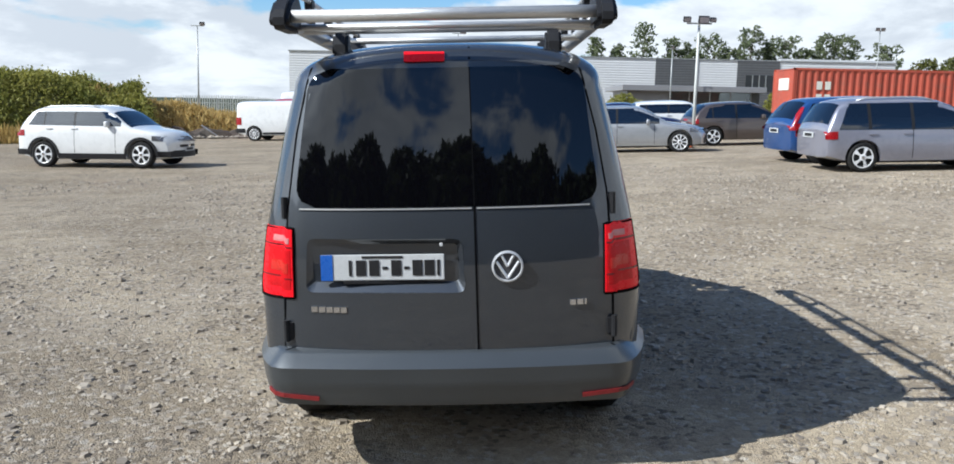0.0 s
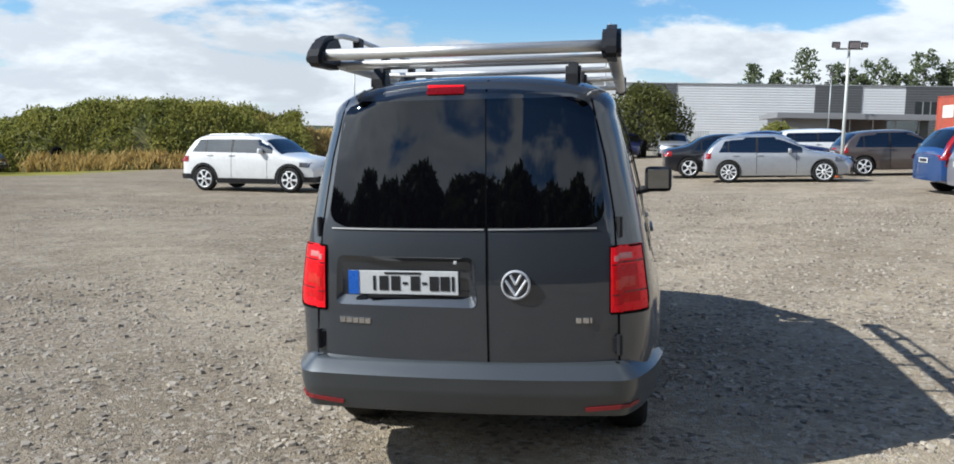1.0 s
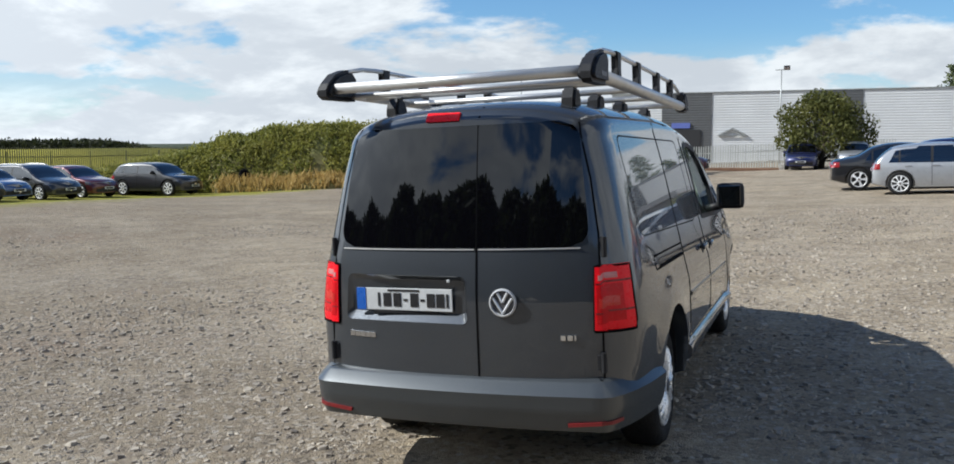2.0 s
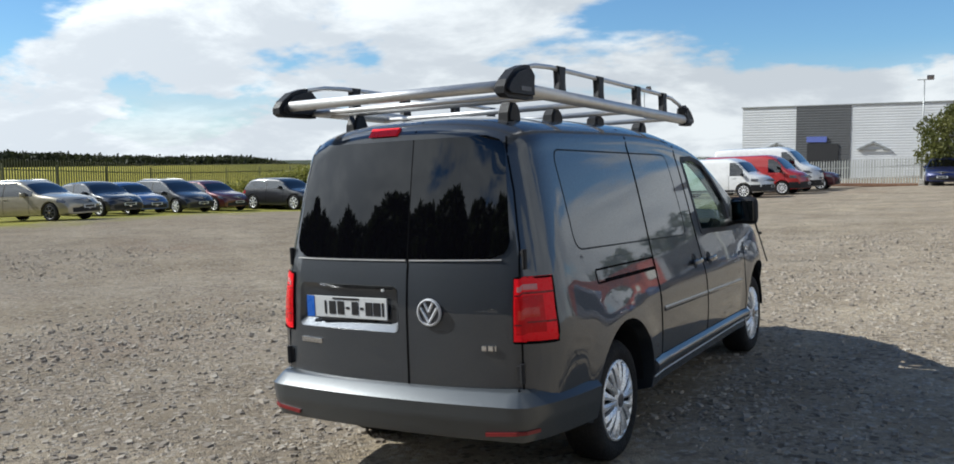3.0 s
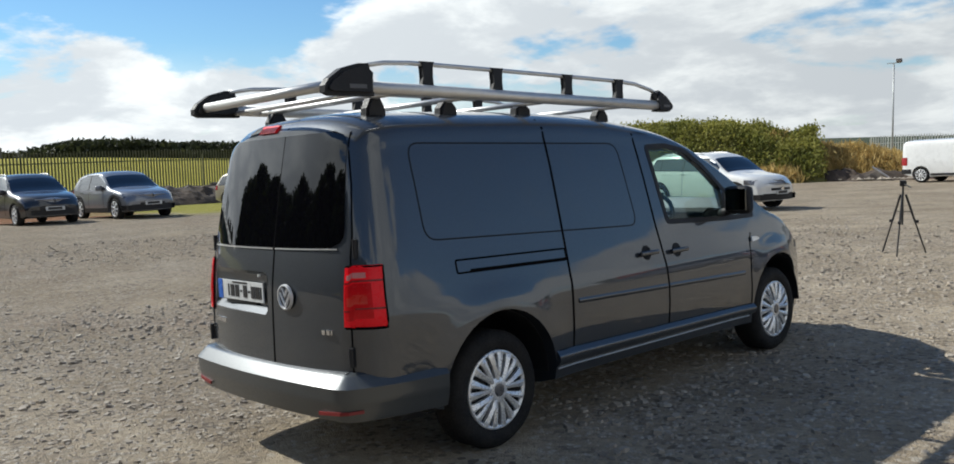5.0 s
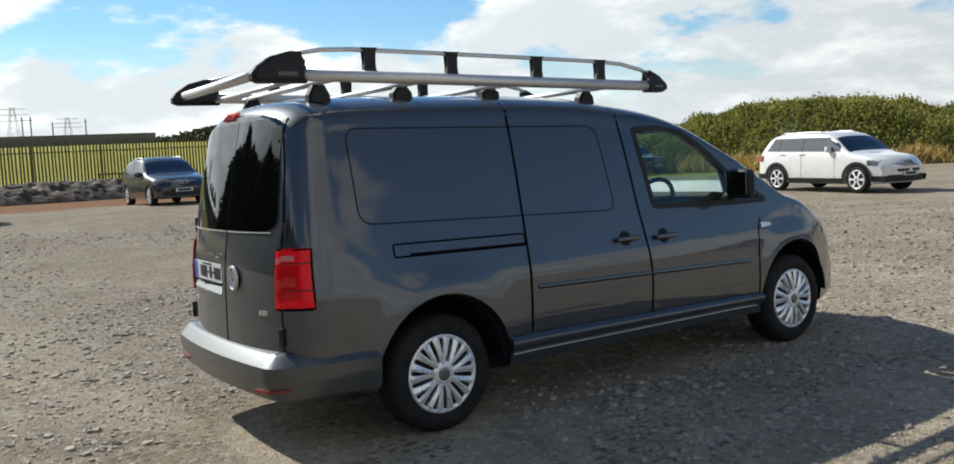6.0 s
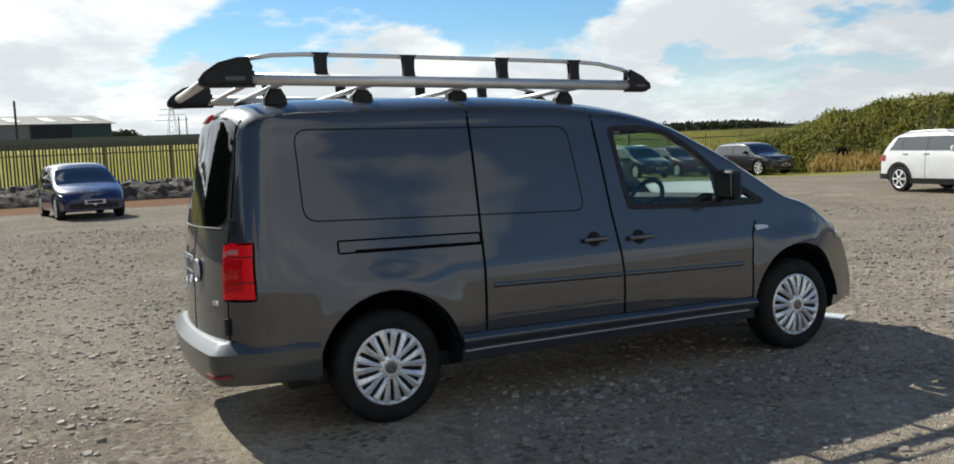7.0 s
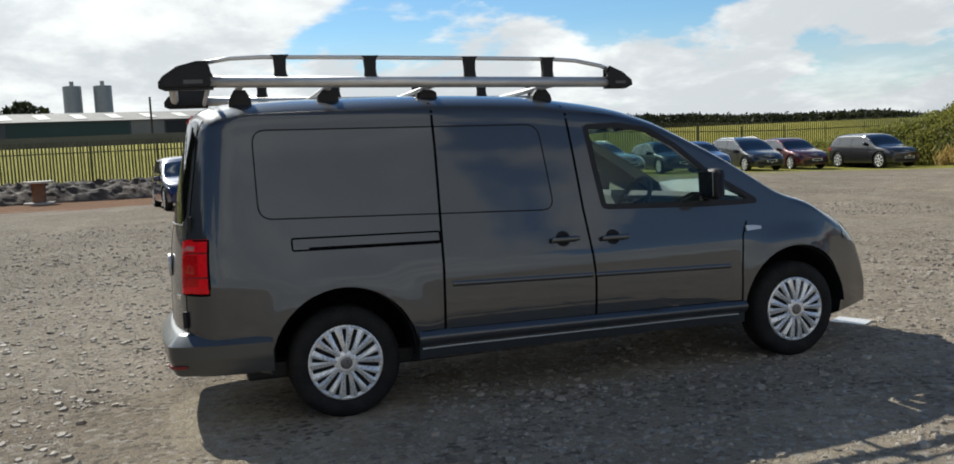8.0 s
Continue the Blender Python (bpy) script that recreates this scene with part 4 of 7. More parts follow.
def leaf_cloud(verts, faces, centre, radii, count, size, rng, flat=False):
    """Small leaf blades about a centre."""
    c = np.asarray(centre)
    for _ in range(count):
        v = rng.normal(size=3)
        v /= np.linalg.norm(v)
        p = c + v * np.asarray(radii) * (0.55 + 0.5 * rng.random())
        a, b = rng.normal(size=3), rng.normal(size=3)
        a /= np.linalg.norm(a)
        b = np.cross(a, b)
        b /= np.linalg.norm(b)
        s = size * (0.6 + 0.8 * rng.random())
        n = len(verts)
        verts += [tuple(p - a * s), tuple(p + b * s * 0.45), tuple(p + a * s), tuple(p - b * s * 0.45)]
        faces.append((n, n + 1, n + 2, n + 3))


def make_tree(name, height, spread_r, leaf, m, label, seed, mat, kind="round", clumps=60, per=60, trunk=0.18):
    rng = np.random.default_rng(seed)
    root = thing(name, m, label, "tree")
    bm = bmesh.new()
    sway = [(rng.normal() * 0.02 * height, rng.normal() * 0.02 * height) for _ in range(6)]
    crown0 = 0.18 if kind == "round" else 0.3
    tube(bm, [(sway[i][0], sway[i][1], height * 0.9 * i / 5) for i in range(6)], [trunk * (1.15 - i * 0.21) for i in range(6)], 8)
    verts, faces = [], []
    for i in range(clumps):
        f = (i + 0.5) / clumps
        a = i * 2.4 + rng.normal() * 0.5
        if kind == "round":
            z = height * (crown0 + (0.94 - crown0) * f)
            rad = spread_r * math.sqrt(max(0.06, 1 - (2 * (f ** 0.85) - 0.85) ** 2 * 0.85)) * (0.45 + 0.55 * rng.random())
            rr = (0.26 * spread_r, 0.26 * spread_r, 0.2 * spread_r)
        elif kind == "pine":
            z = height * (0.25 + 0.74 * f)
            rad = spread_r * (1.05 - f) * (0.5 + 0.6 * rng.random())
            rr = (0.2 * spread_r + 0.25, 0.2 * spread_r + 0.25, 0.28)
        else:
            z = height * (0.42 + 0.55 * f)
            rad = spread_r * (0.35 + 0.65 * rng.random()) * (1.1 - 0.5 * f)
            rr = (0.24 * spread_r, 0.24 * spread_r, 0.14 * spread_r)
        c = (rad * math.cos(a), rad * math.sin(a), z)
        leaf_cloud(verts, faces, c, rr, per, leaf, rng)
        if i % 3 == 0:
            tube(bm, [(0, 0, max(0.1 * height, z - 0.5 * rad)), (c[0] * 0.5, c[1] * 0.5, z - 0.22 * rad), c], [trunk * 0.35, trunk * 0.22, trunk * 0.08], 5)
    part("trunk", bm, BARK, root, soft=True)
    mesh_object("crown", verts, faces, mat, root)
    return root


def mound(name, spine, width, height, mat, label, category, leaf=None, seed=1, blades=0, size=0.1, rough=0.5, step=0.6, lumps=0.35, across=12, slim=0.5):
    """A long heap along a line of points, with blades of growth on it when asked. height: by the share of its length."""
    rng = np.random.default_rng(seed)
    pts = [Vector((*p, 0)) for p in spine]
    seg = [(b - a).length for a, b in zip(pts, pts[1:])]
    total = sum(seg)

    def at(f):
        s = f * total
        for (a, b), q in zip(zip(pts, pts[1:]), seg):
            if s <= q or b is pts[-1]:
                d = (b - a).normalized()
                return a + d * s, Vector((d.y, -d.x, 0))
            s -= q

    def place(f, u):
        p, side = at(f)
        q = p + side * (u * width(f))
        bump = noise.noise(Vector((q.x * rough, q.y * rough, seed))) + 0.5 * noise.noise(Vector((q.x * rough * 2.7, q.y * rough * 2.7, seed + 5)))
        z = ground(q.x, q.y) - 0.05 + height(f) * max(0.0, (1 - abs(u) ** 2.2)) * (1 + lumps * bump)
        return q.x, q.y, z
    nf, nu = max(8, int(total / step)), across
    verts = [place(i / nf, j / nu * 2 - 1) for i in range(nf + 1) for j in range(nu + 1)]
    faces = [(i * (nu + 1) + j, (i + 1) * (nu + 1) + j, (i + 1) * (nu + 1) + j + 1, i * (nu + 1) + j + 1) for i in range(nf) for j in range(nu)]
    mats = [mat]
    n0 = len(faces)
    if leaf:
        mats.append(leaf)
        for _ in range(blades):
            f, u = rng.random(), rng.uniform(-0.98, 0.98)
            c = np.array(place(f, u))
            tuft = 0.4 + rng.random()
            for _ in range(5):
                p = c + rng.normal(size=3) * (0.16, 0.16, 0.1) * tuft + (0, 0, 0.1 * tuft)
                a, b = rng.normal(size=3), rng.normal(size=3)
                a[2] = abs(a[2]) + (0.3 if slim > 0.3 else 1.6)
                a /= np.linalg.norm(a)
                b = np.cross(a, b)
                b /= np.linalg.norm(b)
                s = size * (0.6 + 0.8 * rng.random())
                n = len(verts)
                verts += [tuple(p - a * s), tuple(p + b * s * slim), tuple(p + a * s), tuple(p - b * s * slim)]
                faces.append((n, n + 1, n + 2, n + 3))
    ob = mesh_object(name, verts, faces, mat, mats=mats, index=[0] * n0 + [1] * (len(faces) - n0))
    return tagged(ob, label, category, kind="stuff")


DRY_SOIL = material("dry_bank_soil", (0.26, 0.19, 0.09), 0.9, 0.0, (0.18, 0.13, 0.06), 0.8, 0.8)
HEDGE_SOIL = material("hedge_undergrowth", (0.13, 0.13, 0.035), 0.9, 0.0, (0.17, 0.14, 0.05), 0.8, 0.8)
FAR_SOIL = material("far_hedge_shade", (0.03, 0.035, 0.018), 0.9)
mound("bramble_hedge", [(-37, 30), (-30, 36.5), (-24, 38.5), (-17.5, 43)], lambda f: 3.2,
      lambda f: 0.9 + 2.25 * smooth01((f - 0.1) / 0.5) - 0.55 * smooth01((f - 0.72) / 0.28), HEDGE_SOIL, "tall green and olive bramble hedge on a mound", "hedge",
      HEDGE_LEAF, 4, 20000, 0.085, 0.35, lumps=0.25)
mound("dry_grass", [(-20, 41.5), (-15.5, 46), (-12.5, 48)], lambda f: 3.0, lambda f: 2.3 - 1.7 * f, DRY_SOIL,
      "dry yellow grass on a low bank", "grass", DRY_GRASS, 7, 11000, 0.20, 0.5, slim=0.13)
mound("dry_grass", [(-27.5, 34.2), (-22, 36.0), (-17, 40.0)], lambda f: 0.9, lambda f: 0.55, HEDGE_SOIL,
      "dry yellow grass along the foot of the hedge", "grass", DRY_GRASS, 9, 2200, 0.2, 0.6, slim=0.13)
mound("rubble_bank", [(-33.6, -34), (-33.4, -6), (-32.6, 19.5)], lambda f: 1.8, lambda f: 0.72, RUBBLE, "low bank of grey rubble and soil before the fence", "rubble", seed=12, rough=2.2, step=0.13, lumps=0.32, across=26)
mound("rubble_heap", [(-17.5, 41.0), (-14.0, 42.0), (-11.5, 43)], lambda f: 0.9, lambda f: 0.45, RUBBLE, "small heap of broken grey stones", "rubble", seed=15, rough=1.4, step=0.25, lumps=0.9)
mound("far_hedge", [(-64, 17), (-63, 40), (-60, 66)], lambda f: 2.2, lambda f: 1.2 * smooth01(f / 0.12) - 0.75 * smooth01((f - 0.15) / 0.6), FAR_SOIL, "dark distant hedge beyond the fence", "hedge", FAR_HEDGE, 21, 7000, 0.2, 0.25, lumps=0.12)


scatter_stones("rubble_stones", 2600, strip_area(-34.6, -31.4, -30, 18.5), (0.025, 0.085), 8, RUBBLE, "loose broken stones on the rubble bank",
               height=lambda x, y: ground(x, y) + 0.58 * max(0, 1 - (abs(x + 33.4) / 1.75) ** 2))
scatter_stones("rubble_stones", 160, strip_area(-17.5, -11.5, 40.6, 43.4), (0.08, 0.25), 9, STONE, "pale broken stones at the foot of the bank",
               height=lambda x, y: ground(x, y) + 0.1)


# ---------------------------------------------------------------- buildings
def clad_panel(parent, name, x0, x1, y, z0, z1, mat, rib=0.22):
    """A clad wall bay with shallow horizontal ribs."""
    bm = bmesh.new()
    z = z0
    prof = []
    while z < z1 - 1e-6:
        e = min(z + rib, z1)
        prof += [(y, z), (y - 0.02, z + 0.25 * (e - z)), (y - 0.02, z + 0.75 * (e - z))]
        z = e
    prof.append((y, z1))
    prof += [(y + 0.3, z1), (y + 0.3, z0)]
    slab(bm, prof, x0, x1, "x")
    return part(name, bm, mat, parent)


def warehouse():
    root = thing("warehouse", pose(0, 0, 0), "long grey clad warehouse with dark panels and a doorway", "building")
    y, top = 78.0, 5.85
    light = [(-17.1, -12.5), (-8.1, 0.25), (4.17, 15.85), (19.7, 23.2), (27.0, 37.4)]
    dark = [(-12.5, -8.1), (0.25, 4.17), (15.85, 19.7), (23.2, 27.0)]
    for x0, x1 in light:
        clad_panel(root, "wall_panel", x0, x1, y, -1.0, top + (0.25 if x0 > 26 else 0.0), CLADDING)
    for x0, x1 in dark:
        ob = clad_panel(root, "wall_panel", x0, x1, y - 0.05, -1.0, top + 0.06, DARK_CLAD)
        tagged(ob, "dark grey wall panel")
    bm = boxes(((-17.1, y + 0.3, -1), (37.4, y + 22, top - 0.05)))
    part("hall", bm, CLADDING, root)
    bm = boxes(((-17.2, y - 0.1, top), (37.5, y + 22.1, top + 0.09)))
    part("roof_edge", bm, STEEL, root)
    bm = boxes(((-11.55, y - 0.16, -0.6), (-9.05, y - 0.1, 2.62)))
    part("doorway", bm, ROLLER, root, "dark open doorway")
    bm = boxes(((-11.6, y - 0.2, 2.75), (-9.95, y - 0.1, 3.22)), bevel=0.02)
    part("sign_board", bm, SIGN_BLUE, root, "small blue sign board")
    for x in (-14.1, -6.3):
        bm = bmesh.new()
        slab(bm, [(x - 1.25, 2.15), (x, 2.78), (x + 1.25, 2.15), (x + 1.25, 2.06), (x + 1.05, 2.06), (x, 2.62), (x - 1.05, 2.06), (x - 1.25, 2.06)], y - 0.22, y - 0.05, "y")
        part("door_canopy", bm, STEEL, root, "gabled grey canopy")
        part("canopy_tie", boxes(((x - 1.2, y - 0.2, 2.06), (x + 1.2, y - 0.12, 2.14))), STEEL, root)
    bm = boxes(((24.0, y - 0.12, 3.2), (26.5, y - 0.1, 4.6)))
    part("window", bm, DARK_GLASS, root)
    for x in (24.6, 25.2, 25.8):
        part("window_bar", boxes(((x - 0.04, y - 0.16, 3.2), (x + 0.04, y - 0.08, 4.6))), STEEL, root)
    return root


warehouse()


SHOWROOM_GLASS = glass("showroom_glass", (0.75, 0.82, 0.82), 0.9, 0.08, 0.6)
SHOW_GREY = material("showroom_panel", (0.24, 0.24, 0.25), 0.4, 0.1, (0.20, 0.20, 0.21), 0.5, 0.6)


def showroom():
    root = thing("showroom", pose(0, 0, 0), "low dark grey showroom with glass front", "building")
    y = 62.0
    part("fascia", boxes(((10.3, y - 1.0, 2.72), (20.6, y + 8, 3.12)), bevel=0.03), SHOW_GREY, root)
    part("side_wall", boxes(((10.8, y, 0.0), (13.8, y + 7, 2.72))), SHOW_GREY, root)
    part("end_wall", boxes(((19.9, y, 0.0), (20.4, y + 7, 2.72))), DARK_CLAD, root)
    for i in range(4):
        x = 13.85 + i * 1.5
        part("window", boxes(((x, y + 0.05, 0.4), (x + 1.42, y + 0.1, 2.72))), SHOWROOM_GLASS, root).visible_shadow = False
        part("mullion", boxes(((x + 1.42, y, 0.3), (x + 1.5, y + 0.12, 2.72))), STEEL, root)
    part("back_wall", boxes(((13.8, y + 1.6, 0.0), (20, y + 1.8, 2.72))), CLADDING, root)
    for i, w in enumerate((0.25, 0.2, 0.28, 0.2)):
        part("sign_letter_block", boxes(((11.5 + i * 0.36, y - 0.05, 1.4 + 0.04 * (i % 2)), (11.5 + i * 0.36 + w, y - 0.01, 1.75))), WHITE_MARK, root)
    return root


showroom()


SHED_ROOF = material("weathered_sheet_roof", (0.24, 0.225, 0.20), 0.8, 0.0, (0.32, 0.30, 0.26), 0.4, 0.7)


SHED_GREEN = material("dull_green_sheet", (0.035, 0.07, 0.055), 0.6, 0.0, (0.05, 0.085, 0.07), 0.4, 0.6)


def far_shed():
    root = thing("industrial_shed", pose(-97, 2, 0.6, 0, 0, 108), "long low industrial shed with pale rooflights", "building")
    bm = bmesh.new()
    slab(bm, [(-6, -2), (-6, 3.45), (0, 4.35), (6, 3.45), (6, -2)], -60, 2, "x")
    part("hall", bm, DARK_CLAD, root)
    for i in range(-17, 1):
        bm = boxes(((i * 3.3 - 0.55, -1.6, -0.02), (i * 3.3 + 0.55, 1.6, 0.05)))
        bmesh.ops.transform(bm, matrix=Matrix.Translation((0, -3.4, 3.92)) @ Matrix.Rotation(math.atan2(0.98, 6.3), 4, "X"), verts=bm.verts)
        part("rooflight", bm, WHITE_MARK, root)
    bm = bmesh.new()
    for s in (-1,):
        slab(bm, [(-6.3, 3.40), (0, 4.37), (0, 4.43), (-6.3, 3.46)], -60.4, 2.4, "x")
    part("roof", bm, SHED_ROOF, root)
    for x0, x1, z0, z1, mm in ((-9, -5.8, 0.4, 3.4, SHED_ROOF), (-20, -9.2, 0.4, 3.3, SHED_GREEN), (-5.6, -1.9, 0.4, 3.3, ROLLER), (-1.9, 1.9, 0.4, 3.3, SHED_GREEN),
                               (-47, -38, 1.9, 2.4, CLADDING), (-33, -28, 1.7, 2.5, CLADDING), (-27, -24, 0.4, 3.3, SHED_ROOF)):
        part("wall_panel", boxes(((x0, -6.1, z0), (x1, -6.02, z1))), mm, root)
    return root


far_shed()
wall_low = tagged(mesh_object("retaining_wall", *(lambda b: ([v.co.copy() for v in b.verts], [[v.index for v in f.verts] for f in b.faces]))(
    (lambda b: (box(b, (-57, -70, 0.5), (-56.6, 15, 2.3)), b.verts.index_update(), b)[2])(bmesh.new())), DARK_CLAD), "long low dark grey wall behind the bank", "wall", kind="structure")


def silo(x, y, s):
    root = thing("silo", pose(x, y, 1.0), "tall pale grey cylindrical silo", "silo", "silos on the skyline")
    bm = bmesh.new()
    lathe(bm, [(0, 1.42 * s), (10.3 * s, 1.42 * s), (10.4 * s, 1.36 * s), (10.5 * s, 0.0)], 28, "z")
    part("shell", bm, STEEL, root, soft=False)
    part("vent", boxes(((-0.3, -0.3, 10.4 * s), (0.3, 0.3, 11.2 * s)), bevel=0.05), STEEL, root)


def lamp_post(x, y, height, arms, label, name="street_lamp", mat=STEEL):
    z = ground(x, y)
    root = thing(name, pose(x, y, z), label, "lamp post")
    bm = bmesh.new()
    tube(bm, [(0, 0, 0), (0, 0, height * 0.5), (0, 0, height)], [0.06, 0.05, 0.04], 10)
    part("pole", bm, mat, root, soft=True)
    part("cross_arm", boxes(((-0.4, -0.025, height + 0.08), (0.4, 0.025, height + 0.13)), ((-0.03, -0.03, height - 0.02), (0.03, 0.03, height + 0.09))), mat, root)
    for dx, tilt, size in arms:
        bm = bmesh.new()
        box(bm, (-size, -0.07, -size * 0.7), (size, 0.07, size * 0.7), 0.02)
        bmesh.ops.transform(bm, matrix=pose(dx, -0.1, height + 0.22, tilt, 0, 0), verts=bm.verts)
        head = part("floodlight", bm, BLACK, root)
        bm = bmesh.new()
        box(bm, (-size * 0.85, -0.085, -size * 0.55), (size * 0.85, -0.072, size * 0.55))
        bmesh.ops.transform(bm, matrix=pose(dx, -0.1, height + 0.22, tilt, 0, 0), verts=bm.verts)
        part("lens", bm, CLEAR_LENS, head)
    return root


lamp_post(7.17, 26.15, 3.9, ((-0.42, 20, 0.12), (0.12, 15, 0.17), (0.42, 25, 0.1)), "pale lamp post with a cluster of floodlights", mat=PALE_FENCE)
lamp_post(-18.0, 54.5, 6.55, ((0.35, 30, 0.16),), "tall thin lamp post with one floodlight", mat=STEEL)
lamp_post(-1.5, 60.0, 6.3, ((0.35, 30, 0.2),), "tall thin lamp post with one floodlight")
lamp_post(13.5, 60.0, 5.0, ((0.0, 30, 0.1),), "slender lamp post by the showroom")
lamp_post(30.5, 66.0, 6.4, ((-0.2, 30, 0.15), (0.2, 30, 0.15)), "slender lamp post near the warehouse")


def pylon(x, y, h, seed, arms=3):
    root = thing("power_pylon", pose(x, y, 0, 0, 0, 70), "distant lattice power pylon", "pylon", "pylons on the skyline")
    bm = bmesh.new()
    for sx in (-1, 1):
        for sy in (-1, 1):
            tube(bm, [(sx * 1.4, sy * 1.4, 0), (sx * 0.3, sy * 0.3, h)], 0.045, 4)
    for i in range(8):
        f0, f1 = i / 8, (i + 1) / 8
        w0, w1 = 1.4 - 1.1 * f0, 1.4 - 1.1 * f1
        tube(bm, [(-w0, -w0, h * f0), (w1, -w1, h * f1)], 0.025, 4)
        tube(bm, [(w0, -w0, h * f0), (-w1, -w1, h * f1)], 0.025, 4)
    for i in range(arms):
        tube(bm, [(-3.4 + 0.5 * i, 0, h * (0.72 + 0.12 * i)), (3.4 - 0.5 * i, 0, h * (0.72 + 0.12 * i))], 0.05, 4)
    part("lattice", bm, STEEL, root)


def mast(x, y, h):
    root = thing("mast", pose(x, y, 0), "thin distant wooden pole", "pole", "poles on the skyline")
    bm = bmesh.new()
    tube(bm, [(0, 0, 0), (0, 0, h)], 0.09, 6)
    tube(bm, [(-0.8, 0, h * 0.92), (0.8, 0, h * 0.92)], 0.07, 4)
    part("pole", bm, BARK, root)


# ---------------------------------------------------------------- container
def container():
    x0, y0 = 12.55, 32.5
    root = thing("shipping_container", pose(x0, y0, ground(x0 + 4, y0)), "weathered red corrugated steel shipping container", "container")
    L, W, H = 12.19, 2.44, 2.59
    n = int(L / 0.28)
    for yy, s in ((0.0, -1), (W, 1)):
        bm = bmesh.new()
        pts = []
        for i in range(n):
            x = 0.08 + (L - 0.16) * i / n
            q = (L - 0.16) / n
            pts += [(x, 0.0), (x + 0.28 * q, 0.0), (x + 0.5 * q, 0.036), (x + 0.78 * q, 0.036)]
        pts.append((L - 0.08, 0.0))
        poly = [(x, yy - s * (0.01 + d)) for x, d in pts] + [(x, yy - s * 0.055) for x, d in pts[::-1]]
        slab(bm, poly, 0.12, H - 0.1, "z")
        part("side_panel", bm, CONTAINER, root)
        part("top_rail", boxes(((0, min(yy, yy - s * 0.08), H - 0.1), (L, max(yy, yy - s * 0.08), H)), bevel=0.01), CONTAINER, root)
        part("bottom_rail", boxes(((0, min(yy, yy - s * 0.08), 0.0), (L, max(yy, yy - s * 0.08), 0.14)), bevel=0.01), CONTAINER, root)
        for xx in (0.0, L - 0.1):
            part("corner_post", boxes(((xx, min(yy, yy - s * 0.1), 0), (xx + 0.1, max(yy, yy - s * 0.1), H)), bevel=0.01), CONTAINER, root)
    part("roof", boxes(((0.05, 0.05, H - 0.06), (L - 0.05, W - 0.05, H - 0.02))), CONTAINER, root)
    for xx in (0.02, L - 0.06):
        part("end_panel", boxes(((xx, 0.1, 0.1), (xx + 0.04, W - 0.1, H - 0.08))), CONTAINER, root)
    part("marking", boxes(((-0.004, 0.5, 1.72), (0.018, 1.7, 2.2))), WHITE_MARK, root, "faded white lettering bars")
    for z in (1.85, 1.35):
        for k2 in range(2):
            part("marking", boxes(((0.95 + 0.34 * k2, -0.004, z - 0.1), (1.17 + 0.34 * k2, 0.006, z + 0.22)), bevel=0.001), WHITE_MARK, root)
    return root


container()


# ---------------------------------------------------------------- trees
make_tree("round_tree", 4.3, 2.75, 0.11, pose(1.3, 52, ground(1.3, 52)), "dense round green broadleaf tree", 5, TREE_LEAF, "round", 110, 90, 0.16)
make_tree("shrub", 2.0, 1.4, 0.09, pose(10.0, 58.5, ground(10, 58)), "bright olive green shrub beside the showroom", 6, HEDGE_LEAF, "round", 40, 60, 0.06)
make_tree("shrub", 1.9, 0.9, 0.09, pose(20.9, 60.5, ground(20.9, 60)), "small olive green shrub at the showroom corner", 16, HEDGE_LEAF, "round", 24, 50, 0.05)
for i, (x, top, kind, wide) in enumerate(((15.7, 10.8, "pine", 2.9), (22.3, 12.8, "pine", 4.2), (26.5, 11.0, "tall", 2.6), (31.0, 11.6, "tall", 3.2), (36.7, 12.8, "tall", 2.8),
                                          (41.5, 11.6, "tall", 3.4), (47.0, 12.0, "tall", 3.0), (49.5, 12.0, "tall", 2.6), (55.0, 10.8, "tall", 2.8),
                                          (18.8, 9.8, "pine", 2.8), (28.8, 9.6, "tall", 2.4), (34.0, 9.9, "tall", 2.6), (39.2, 10.6, "pine", 2.6), (44.4, 10.1, "tall", 2.6))):
    make_tree("pine_tree", top, wide, 0.26, pose(x, 120, 0, 0, 0, 40 * i), "green pine behind the warehouse, paled for haze", 130 + i, HAZY_LEAF, kind, 52, 24, 0.22)
for i in range(7):
    make_tree("tree", 9.0 + 0.5 * (i % 3), 3.0, 0.28, pose(60 + 5.5 * i, 118 + (i % 2) * 4, 0, 0, 0, 50 * i), "green broadleaf tree on the skyline", 50 + i, TREE_LEAF, "round", 40, 45, 0.2)
